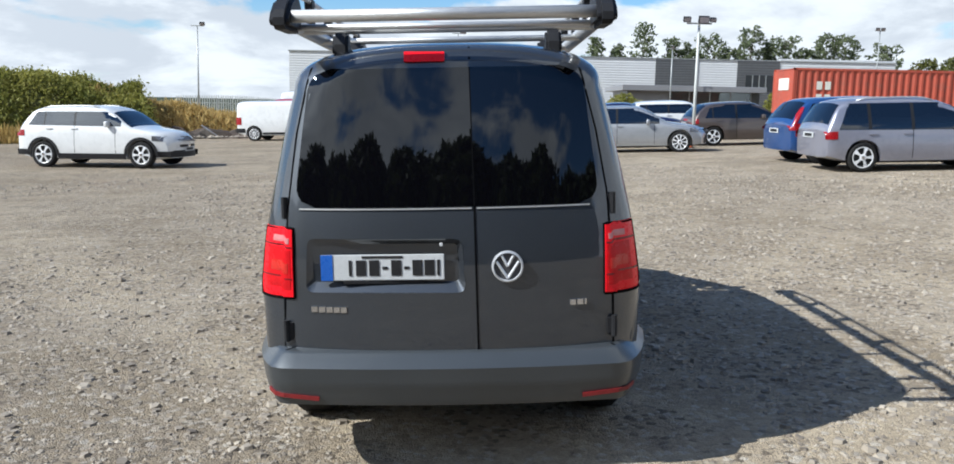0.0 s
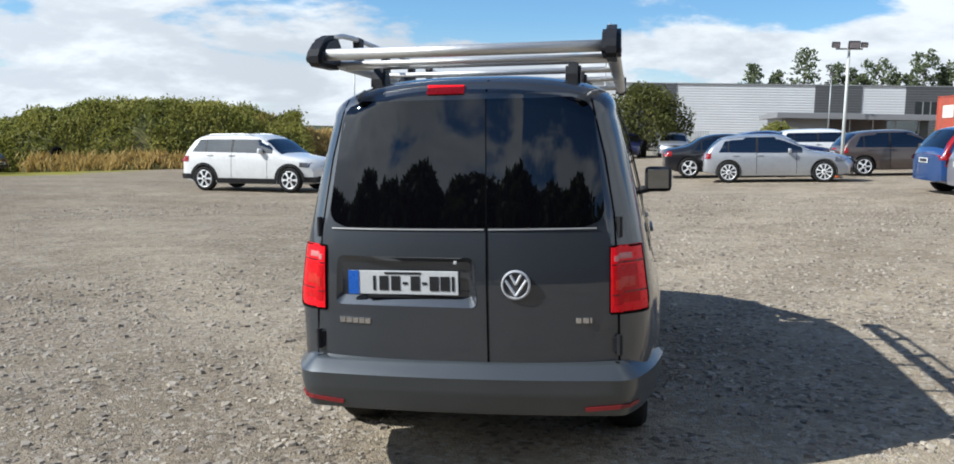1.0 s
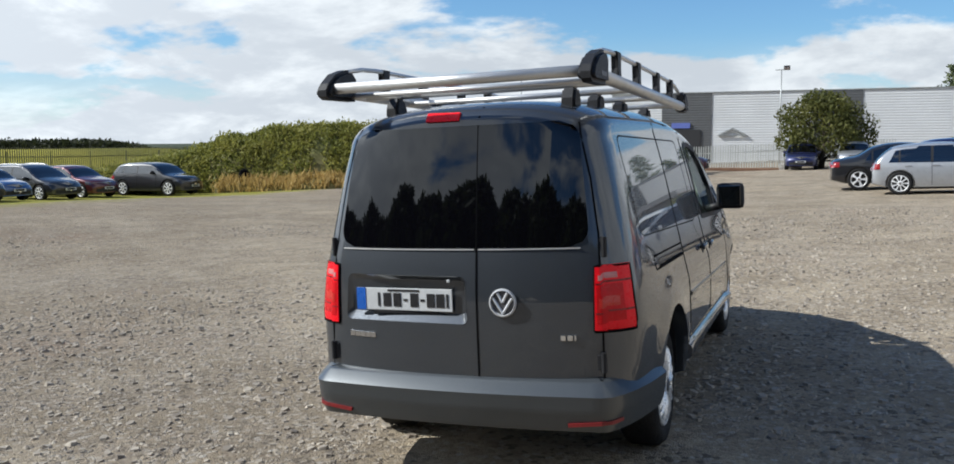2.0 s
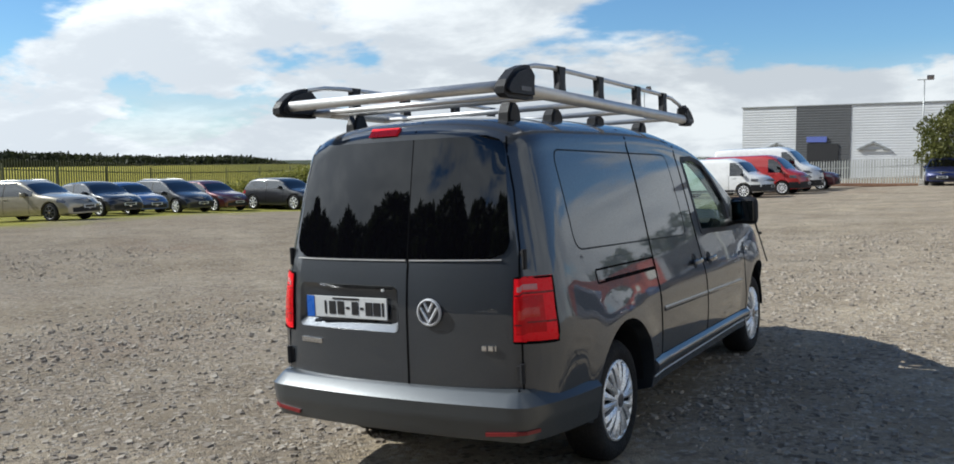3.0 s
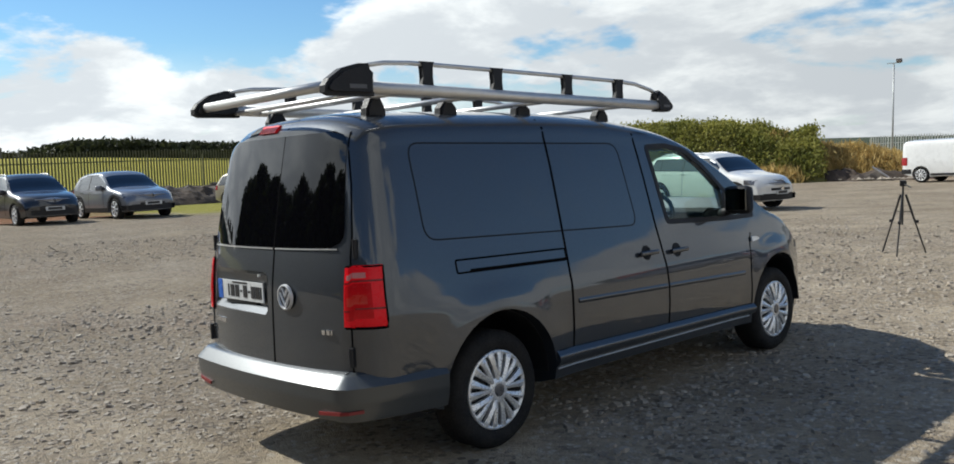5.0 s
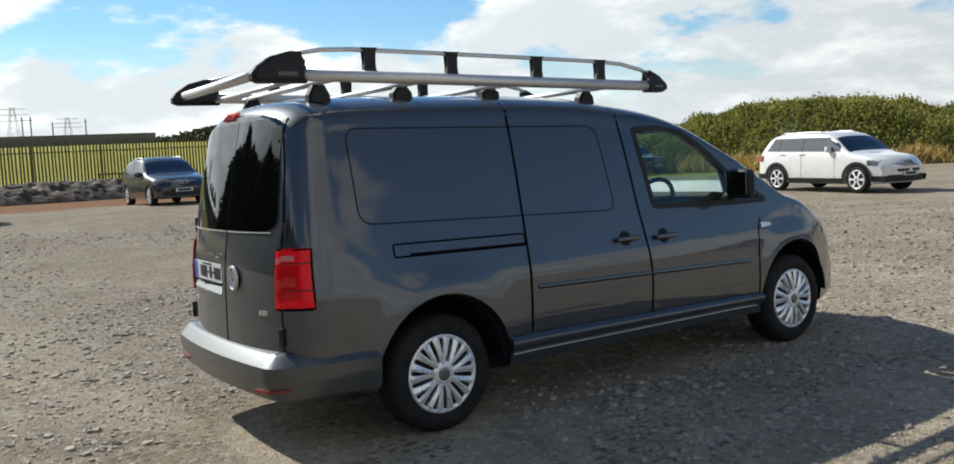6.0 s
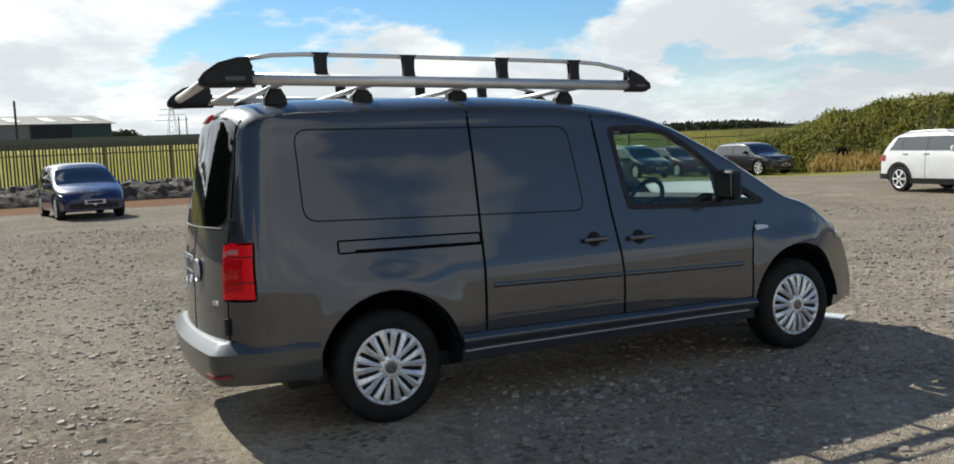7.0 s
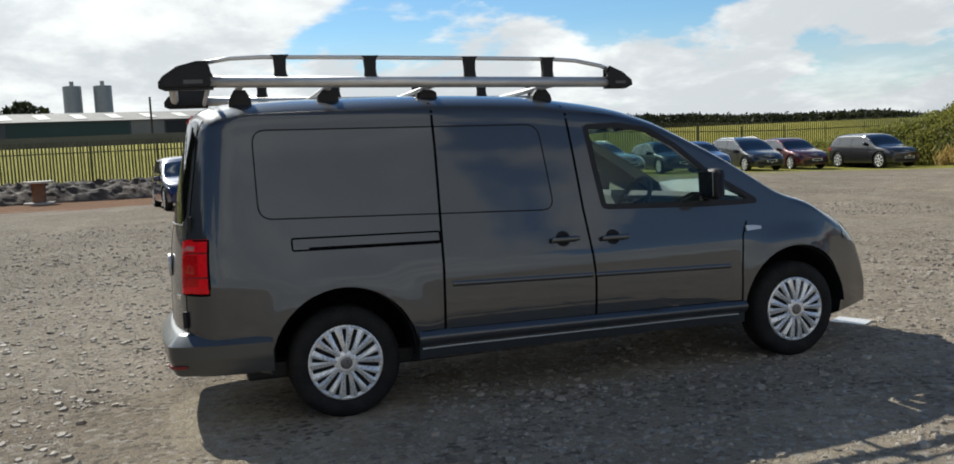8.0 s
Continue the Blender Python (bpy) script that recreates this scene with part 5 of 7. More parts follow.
# a tall belt of trees closes the yard behind the camera
south = make_tree("conifer", 18.0, 6.2, 0.5, pose(-30, -40, -1), "tall dark conifer in a belt of trees", 70, PINE_LEAF, "round", 150, 90, 0.3)
for i in range(1, 17):
    o = copy_thing(south, pose(-30 + 3.7 * i, -40 - 2.5 * (i % 2), -0.8 - 0.6 * ((i * 7) % 4), 0, 0, 67 * i))
for i, (x, y) in enumerate(((-62, -30), (-56, -33), (-50, -35), (-44, -38), (-38, -40), (-68, -27))):
    copy_thing(south, pose(x, y, -2.5 - 1.2 * (i % 3), 0, 0, 53 * i))
for i, (x, y, h) in enumerate(((-112, 5.6, 2.9), (-112, 8.8, 2.7), (-112, -22, 7.2), (-113, -17.5, 6.6), (-112, -6.8, 4.2), (-114, -3.8, 4.0), (-112, -27, 7.4))):
    make_tree("tree", h, 3.6, 0.4, pose(x, y, 0.5, 0, 0, 31 * i), "dark tree on the west skyline", 90 + i, FAR_HEDGE, "round", 34, 40, 0.25)


# ---------------------------------------------------------------- the grey van
REAR_HUB, FRONT_HUB, HUB_Z = 0.985, 3.991, 0.315


def van_bulge(y, z):
    """Flared lips round the wheel arches and a soft crease along the flank."""
    out = 0.0
    for hub in (REAR_HUB, FRONT_HUB):
        d = math.hypot(y - hub - 0.01, z - HUB_Z)
        out = max(out, 0.014 * smooth01((0.60 - d) / 0.16) if z > 0.2 else 0.0)
    return out - 0.04 * (1 - smooth01(y / 0.9)) * smooth01((1.15 - z) / 0.6)


VAN = Shell(4.88,
            [(0, 0.732), (0.02, 0.788), (0.05, 0.825), (0.1, 0.851), (0.2, 0.865), (0.35, 0.87), (0.7, 0.872), (3.4, 0.872), (4.0, 0.862), (4.4, 0.83), (4.7, 0.76), (4.88, 0.67)],
            [(0, 0.93), (0.25, 0.955), (0.4, 0.985), (0.6, 1.0), (0.78, 0.995), (0.9, 0.968), (1.09, 0.92), (1.3, 0.868), (1.5, 0.815), (1.66, 0.766), (1.75, 0.73), (1.85, 0.70)],
            [(0, 1.74), (0.04, 1.785), (0.12, 1.81), (0.35, 1.828), (0.9, 1.84), (1.6, 1.842), (2.2, 1.822), (2.5, 1.788), (2.8, 1.735), (3.05, 1.655), (3.25, 1.552), (3.5, 1.41), (3.75, 1.25),
             (3.9, 1.155), (3.98, 1.12), (4.2, 1.065), (4.45, 0.98), (4.65, 0.90), (4.78, 0.80), (4.85, 0.66), (4.88, 0.55)],
            [(0, 0.40), (0.3, 0.34), (0.6, 0.27), (3.5, 0.25), (4.5, 0.22), (4.88, 0.26)],
            [(0, 0.16), (0.2, 0.18), (2.4, 0.18), (3.0, 0.14), (3.9, 0.09), (4.4, 0.13), (4.88, 0.14)],
            lean=[(0.3, 0.064), (0.6, 0.070), (0.9, 0.082), (1.05, 0.10), (1.2, 0.128), (1.5, 0.19), (1.76, 0.25), (1.85, 0.27)], bow_rear=0.155, bow_front=0.34, bulge=van_bulge, bow_power=2.5)


def van_back(x, z, out=0.0):
    """A point on the van's tail, on round the corner where x is wide."""
    s, ax = (1 if x >= 0 else -1), abs(x)
    if ax <= VAN.side_x(0.0, z):
        v = VAN.bend(ax, 0.0, z)
        n = Vector((0.59 * ax ** 1.5, -1, 0.1)).normalized()
    else:
        lo, hi = 0.0, 0.5
        for _ in range(30):
            mid = (lo + hi) / 2
            lo, hi = (mid, hi) if VAN.side_x(mid, z) < ax else (lo, mid)
        v = VAN.bend(ax, lo, z)
        e = VAN.bend(VAN.side_x(lo + 0.01, z), lo + 0.01, z) - v
        n = Vector((e.y, -e.x, 0.08)).normalized()
    v = v + n * out
    v.x *= s
    n.x *= s
    return v, n


def back_line(bm, pts, width, step=0.05, lift=0.002):
    dense = []
    for (x0, z0), (x1, z1) in zip(pts, pts[1:]):
        k = max(1, int(math.hypot(x1 - x0, z1 - z0) / step))
        dense += [(x0 + (x1 - x0) * i / k, z0 + (z1 - z0) * i / k) for i in range(k)]
    dense.append(pts[-1])
    pn = [van_back(x, z) for x, z in dense]
    return ribbon(bm, [p for p, _ in pn], [n for _, n in pn], width, lift)


def side_normal(y, z):
    a, b, c = VAN.side(y, z), VAN.side(y + 0.02, z), VAN.side(y, z + 0.02)
    n = (b - a).cross(c - a).normalized()
    return n if n.x > 0 else -n


def side_line(bm, pts, width, step=0.05, lift=0.002, right=1):
    dense = []
    for (x0, z0), (x1, z1) in zip(pts, pts[1:]):
        k = max(1, int(math.hypot(x1 - x0, z1 - z0) / step))
        dense += [(x0 + (x1 - x0) * i / k, z0 + (z1 - z0) * i / k) for i in range(k)]
    dense.append(pts[-1])
    ps, ns = [], []
    for y, z in dense:
        p, n = VAN.side(y, z), side_normal(y, z)
        p.x *= right
        n.x *= right
        ps.append(p)
        ns.append(n)
    return ribbon(bm, ps, ns, width, lift)


def rounded(pts, r, steps=5):
    """A closed outline with its corners rounded off, first point repeated at the end."""
    out = []
    k = len(pts)
    for i in range(k):
        p, a, b = Vector(pts[i]), Vector(pts[i - 1]), Vector(pts[(i + 1) % k])
        u, v = (a - p).normalized() * r, (b - p).normalized() * r
        for s in range(steps + 1):
            t = s / steps
            out.append(tuple((p + u) * (1 - t) ** 2 + p * 2 * t * (1 - t) + (p + v) * t * t))
    return out + [out[0]]


van = thing("grey_van", LEVEL.copy(), "dark grey metallic panel van with roof rack on gravel", "van")


TRAY = [(-0.60, 0.792), (-0.59, 1.016), (0.057, 1.014), (0.07, 0.792)]


def van_body():
    st = spread([0, 0.005, 0.02, 0.05, 0.1, 0.2, 0.35, 0.5], 0.05) + spread([0.5, 4.4], 0.06)[1:] + spread([4.4, 4.7, 4.8, 4.85, 4.87, 4.88], 0.05)[1:]
    body = VAN.mesh("body", VAN_PAINT, van, st, 26, 12)
    arches = bmesh.new()
    for hub in (REAR_HUB + 0.005, FRONT_HUB - 0.01):
        for s in (1, -1):
            n = len(arches.verts)
            lathe(arches, [(s * 0.56, 0.415), (s * 1.2, 0.415)], 44)
            arches.verts.ensure_lookup_table()
            bmesh.ops.translate(arches, vec=(0, hub, HUB_Z + 0.02), verts=arches.verts[n:])
    cab = bmesh.new()
    slab(cab, [(2.36, 0.55), (2.36, 1.09), (2.36, 1.4), (2.36, 1.66), (2.75, 1.64), (3.0, 1.56), (3.25, 1.44), (3.5, 1.29), (3.75, 1.11), (3.85, 0.98), (3.85, 0.55)], -1, 1, "x")
    for v in cab.verts:
        v.co.x *= 0.872 * VAN.tumble(v.co.z) - 0.05
    win = bmesh.new()
    slab(win, [(2.56, 1.575), (2.79, 1.575), (3.0, 1.535), (3.17, 1.43), (3.345, 1.28), (3.365, 1.065), (2.64, 1.095)], -1, 1, "x")
    quarter = bmesh.new()
    slab(quarter, [(3.43, 1.065), (3.43, 1.19), (3.68, 1.065)], -1, 1, "x")
    tool = patch("screen_cut", lambda i, j, o: VAN.roof(3.84 - 0.80 * j, (i * 2 - 1) * 0.84, 0.1 + o), 8, 6, VAN_PAINT, None, thick=0.3)
    screen = bmesh.new()
    screen.from_mesh(tool.data)
    old = tool.data
    bpy.data.objects.remove(tool)
    bpy.data.meshes.remove(old)
    recess = bmesh.new()
    slab(recess, rounded(TRAY, 0.035)[:-1], -0.3, 0.16, "y")
    cut(body, arches, cab, win, quarter, screen, recess)
    body.data.polygons.foreach_set("use_smooth", [True] * len(body.data.polygons))
    body.data.set_sharp_from_angle(angle=radians(35))
    return body


van_body()


def van_tail():
    # door gaps
    for pts in ([(0.119, 0.53), (0.111, 1.14), (0.097, 1.80)],
                [(-0.705, 0.53), (-0.69, 0.9), (-0.672, 1.15), (-0.635, 1.45), (-0.575, 1.72), (-0.53, 1.775)],
                [(0.69, 0.53), (0.685, 0.9), (0.665, 1.2), (0.625, 1.45), (0.565, 1.70), (0.52, 1.77)]):
        bm = bmesh.new()
        back_line(bm, pts, 0.009)
        part("door_gap", bm, SEAM, van)
    # windows of the two doors
    def pane(x0, x1, tx0, tx1, name):
        def at(i, j, o):
            z = 1.145 + (1.712 - 1.145) * j
            r = 0.09
            a, b = x0 + (tx0 - x0) * j, x1 + (tx1 - x1) * j
            e = max(0.0, 1 - min(j, 1 - j) * 0.567 / r)
            pull = r * (1 - math.sqrt(max(0.0, 1 - e * e)))
            if abs(a) > 0.3:
                a += pull
            if abs(b) > 0.3:
                b -= pull
            return van_back(a + (b - a) * i, z, 0.005 + o)[0]
        return patch(name, at, 14, 24, DARK_GLASS, van, "dark tinted rear window", thick=0.004)
    pane(-0.642, 0.1095, -0.575, 0.0965, "rear_window")
    pane(0.1115, 0.632, 0.0985, 0.567, "rear_window")
    bm = bmesh.new()
    back_line(bm, [(0.1105, 1.145), (0.0975, 1.712)], 0.005, lift=0.0056)
    part("window_seal", bm, SEAM, van)
    bm = bmesh.new()
    back_line(bm, [(-0.62, 1.137), (0.10, 1.137)], 0.006, lift=0.006)
    part("window_trim", bm, ALU, van)
    bm = bmesh.new()
    back_line(bm, [(0.12, 1.137), (0.59, 1.139)], 0.006, lift=0.006)
    part("window_trim", bm, ALU, van)
    # high brake light
    patch("brake_light", lambda i, j, o: van_back(-0.172 + 0.168 * i, 1.737 + 0.038 * j, 0.014 + o)[0], 8, 3, RED_LENS, van, "high red brake light", thick=0.03)
    # tail lamps wrap the corners
    for s in (1, -1):
        def wrap(i, j, o, z0, z1, f0, f1, out):
            z = z0 + (z1 - z0) * j
            f = f0 + (f1 - f0) * i
            x_in, y_out = 0.652, 0.082
            if f < 0.3:
                xx = x_in + (VAN.side_x(0.0, z) - x_in) * f / 0.3 if VAN.side_x(0.0, z) > x_in else x_in
                v, n = van_back(xx, z)
            else:
                yy = y_out * (f - 0.3) / 0.7
                v, n = van_back(VAN.side_x(yy, z), z)
            v = v + n * (out + o)
            v.x *= s
            return v
        lamp = patch("tail_light", lambda i, j, o: wrap(i, j, o, 0.770, 1.052, 0, 1, 0.012), 12, 14, RED_LENS, van, "red tail light wrapped round the corner", thick=0.02)
        patch("reversing_lens", lambda i, j, o: wrap(i, j, o, 0.992, 1.016, 0.12, 0.5, 0.0145), 6, 2, REVERSE_LENS, lamp, "clear reversing lens")
        patch("brake_lens", lambda i, j, o: wrap(i, j, o, 0.80, 0.965, 0.06, 0.60, 0.0142), 6, 4, DEEP_RED, lamp, "deep red inner lens")
        patch("indicator_lens", lambda i, j, o: wrap(i, j, o, 0.868, 0.91, 0.14, 0.5, 0.016), 6, 3, AMBER, lamp, "amber indicator lens")
        for z in (0.974, 0.842):
            patch("lens_divider", lambda i, j, o: wrap(i, j, o, z, z + 0.006, 0.03, 0.97, 0.0150), 10, 1, LENS_LINE, lamp)
        bm = bmesh.new()
        pts = [wrap(q, w, 0, 0.765, 1.057, 0, 1, 0.0) for q, w in [(k / 8, 0) for k in range(9)] + [(1, k / 8) for k in range(1, 9)] + [(1 - k / 8, 1) for k in range(1, 9)] + [(0, 1 - k / 8) for k in range(1, 9)]]
        tube(bm, pts, 0.007, 5)
        part("lamp_seal", bm, SEAM, lamp)
        for z in (1.13, 0.625):
            v, n = van_back(s * 0.688, z, 0.012)
            bm = bmesh.new()
            tube(bm, [v + Vector((0, 0, -0.045)), v + Vector((0, 0, 0.045))], 0.013, 8)
            box(bm, v + Vector((-0.012 - s * 0.02, 0.0, -0.035)), v + Vector((0.012 - s * 0.02, 0.018, 0.035)), 0.004)
            part("door_hinge", bm, BLACK, van)
    # number plate in its recess
    bm = boxes(((-0.532, 0.096, 0.842), (-0.018, 0.104, 0.950)), bevel=0.003)
    pl = part("number_plate", bm, PLATE_WHITE, van, "white number plate with blue end band")
    part("plate_band", boxes(((-0.532, 0.0935, 0.842), (-0.482, 0.0965, 0.950)), bevel=0.0005), PLATE_BLUE, pl)
    for x0, w in ((-0.415, 0.012), (-0.385, 0.042), (-0.33, 0.042), (-0.275, 0.022), (-0.238, 0.042), (-0.185, 0.022), (-0.15, 0.042), (-0.10, 0.042), (-0.048, 0.012)):
        tall = 0.011 if w == 0.022 else 0.065
        part("plate_bar", boxes(((x0, 0.0935, 0.894 - tall / 2), (x0 + w, 0.0965, 0.894 + tall / 2))), PLATE_INK, pl)
    part("plate_bar", boxes(((-0.36, 0.0935, 0.935), (-0.19, 0.0965, 0.944))), PLATE_INK, pl)
    pl.matrix_basis = pose(-0.018, 0.110, 0) @ pose(0, 0, 0, 0, 0, -1.8) @ pose(0.018, -0.1, 0)
    part("plate_holder", boxes(((-0.44, 0.118, 0.826), (-0.10, 0.13, 0.841)), bevel=0.002), BLACK, van)
    # sloping tray that holds the plate
    outer = rounded(TRAY, 0.035)[:-1]
    inner = rounded([(-0.572, 0.832), (-0.568, 0.992), (0.035, 0.99), (0.042, 0.832)], 0.02)[:-1]
    k = len(outer)
    verts = [van_back(x, z, 0.002)[0] for x, z in outer] + [Vector((x, 0.124 + 0.09 * x * x, z)) for x, z in inner] + [van_back(x * 0.995, z, -0.012)[0] + Vector((0, 0.05, 0)) for x, z in outer]
    faces = [(i, (i + 1) % k, k + (i + 1) % k, k + i) for i in range(k)] + [tuple(range(k, 2 * k))]
    faces += [(2 * k + i, 2 * k + (i + 1) % k, (i + 1) % k, i) for i in range(k)] + [tuple(range(2 * k, 3 * k))[::-1]]
    tray = mesh_object("plate_tray", verts, faces, VAN_PAINT, van)
    tray.data.polygons.foreach_set("use_smooth", [i < k for i in range(len(tray.data.polygons))])
    tray.data.set_sharp_from_angle(angle=radians(30))
    part("tailgate_button", boxes(((-0.035, 0.088, 0.985), (-0.022, 0.1, 0.998)), bevel=0.002), PLATE_WHITE, van)
    # round badge: chrome ring and plain bars on black
    v, n = van_back(0.243, 0.897, 0.004)
    bm = bmesh.new()
    lathe(bm, [(0.0, 0.066), (-0.012, 0.064), (-0.014, 0.058), (-0.006, 0.055), (0.0, 0.055)], 40, "y", closed=True)
    for x0, z0, x1, z1 in ((-0.024, 0.046, 0.0, 0.002), (0.024, 0.046, 0.0, 0.002), (-0.046, 0.022, 0.0, -0.048), (0.046, 0.022, 0.0, -0.048)):
        tube(bm, [(x0, -0.006, z0), (x1, -0.006, z1)], 0.0065, 6)
    bmesh.ops.translate(bm, vec=v, verts=bm.verts)
    bdg = part("badge", bm, BADGE_SILVER, van, "round chrome badge", soft=False)
    bm = bmesh.new()
    lathe(bm, [(0.0, 0.06), (-0.003, 0.058), (-0.003, 0.0)], 32, "y")
    bmesh.ops.translate(bm, vec=v, verts=bm.verts)
    part("badge_disc", bm, BADGE_DISC, bdg)
    # raised chrome script, as plain blocks
    for x0, w, z in ((-0.578, 0.026, 0.722), (-0.546, 0.028, 0.722), (-0.513, 0.026, 0.722), (-0.482, 0.026, 0.722), (-0.452, 0.026, 0.722),
                     (0.502, 0.024, 0.738), (0.532, 0.026, 0.738), (0.563, 0.009, 0.738)):
        v, n = van_back(x0 + w / 2, z, 0.002)
        part("script_block", boxes((v + Vector((-w / 2, -0.004, -0.013)), v + Vector((w / 2, 0.004, 0.013))), bevel=0.002), CHROME, van)


van_tail()


REFLECTOR = material("dull_red_reflector", (0.20, 0.012, 0.013), 0.45, 0.0, (0.13, 0.01, 0.01), 25.0, 0.6, 90.0)


def van_bumper():
    """Swept round the tail: a stepped section along a curved plan line."""
    plan = []
    for i in range(41):
        u = i / 20 - 1
        a = abs(u)
        s = 1 if u > 0 else -1
        if a < 0.72:
            x = 0.715 * a / 0.72
            plan.append((s * x, 0.012 + 0.05 * (x / 0.715) ** 2))
        else:
            f = (a - 0.72) / 0.28
            x = 0.715 + 0.092 * math.sin(min(1.0, f * 1.15) * math.pi / 2) + 0.07 * f ** 1.6
            y = 0.062 + 0.525 * f ** 1.5
            plan.append((s * x, y))
    sec = [(-0.12, 0.335), (-0.055, 0.315), (-0.018, 0.328), (-0.002, 0.372), (0.004, 0.405), (0.007, 0.412), (0.010, 0.440), (0.012, 0.470), (0.015, 0.492), (-0.034, 0.541), (-0.05, 0.552), (-0.12, 0.556)]
    verts, faces = [], []
    k = len(sec)
    for i, (x, y) in enumerate(plan):
        a, b = plan[max(0, i - 1)], plan[min(40, i + 1)]
        d = Vector((b[0] - a[0], b[1] - a[1], 0)).normalized()
        n = Vector((d.y, -d.x, 0))
        for o, z in sec:
            verts.append((x + n.x * o, y + n.y * o, z))
    for i in range(40):
        for j in range(k - 1):
            faces.append((i * k + j, i * k + j + 1, (i + 1) * k + j + 1, (i + 1) * k + j))
    faces.append(tuple(range(k)))
    faces.append(tuple(range(40 * k, 41 * k))[::-1])
    ob = mesh_object("rear_bumper", verts, faces, BUMPER, van, "grey stepped rear bumper", soft=True)
    bm = bmesh.new()
    bm.from_mesh(ob.data)
    bmesh.ops.recalc_face_normals(bm, faces=bm.faces)
    bm.to_mesh(ob.data)
    bm.free()
    ob.data.set_sharp_from_angle(angle=radians(32))
    # red reflectors low on the corners
    for s in (1, -1):
        idx = [i for i in range(41) if (0.545 < s * plan[i][0] < 0.775)]
        pts = [Vector((plan[i][0], plan[i][1], 0.358 + 0.022 * (abs(plan[i][0]) - 0.52) / 0.26)) for i in idx]
        ns = []
        for i in idx:
            a, b = plan[max(0, i - 1)], plan[min(40, i + 1)]
            d = Vector((b[0] - a[0], b[1] - a[1], 0)).normalized()
            ns.append(Vector((d.y, -d.x, 0)))
        bm = bmesh.new()
        ribbon(bm, pts, ns, 0.016, 0.006)
        part("reflector", bm, REFLECTOR, ob, "red reflector")
    return ob


van_bumper()


SILL = curve_of([(0, 0.0), (0.15, 0.02), (0.45, 0.030), (0.64, 0.029), (0.72, 0.024), (1.0, -0.004)])


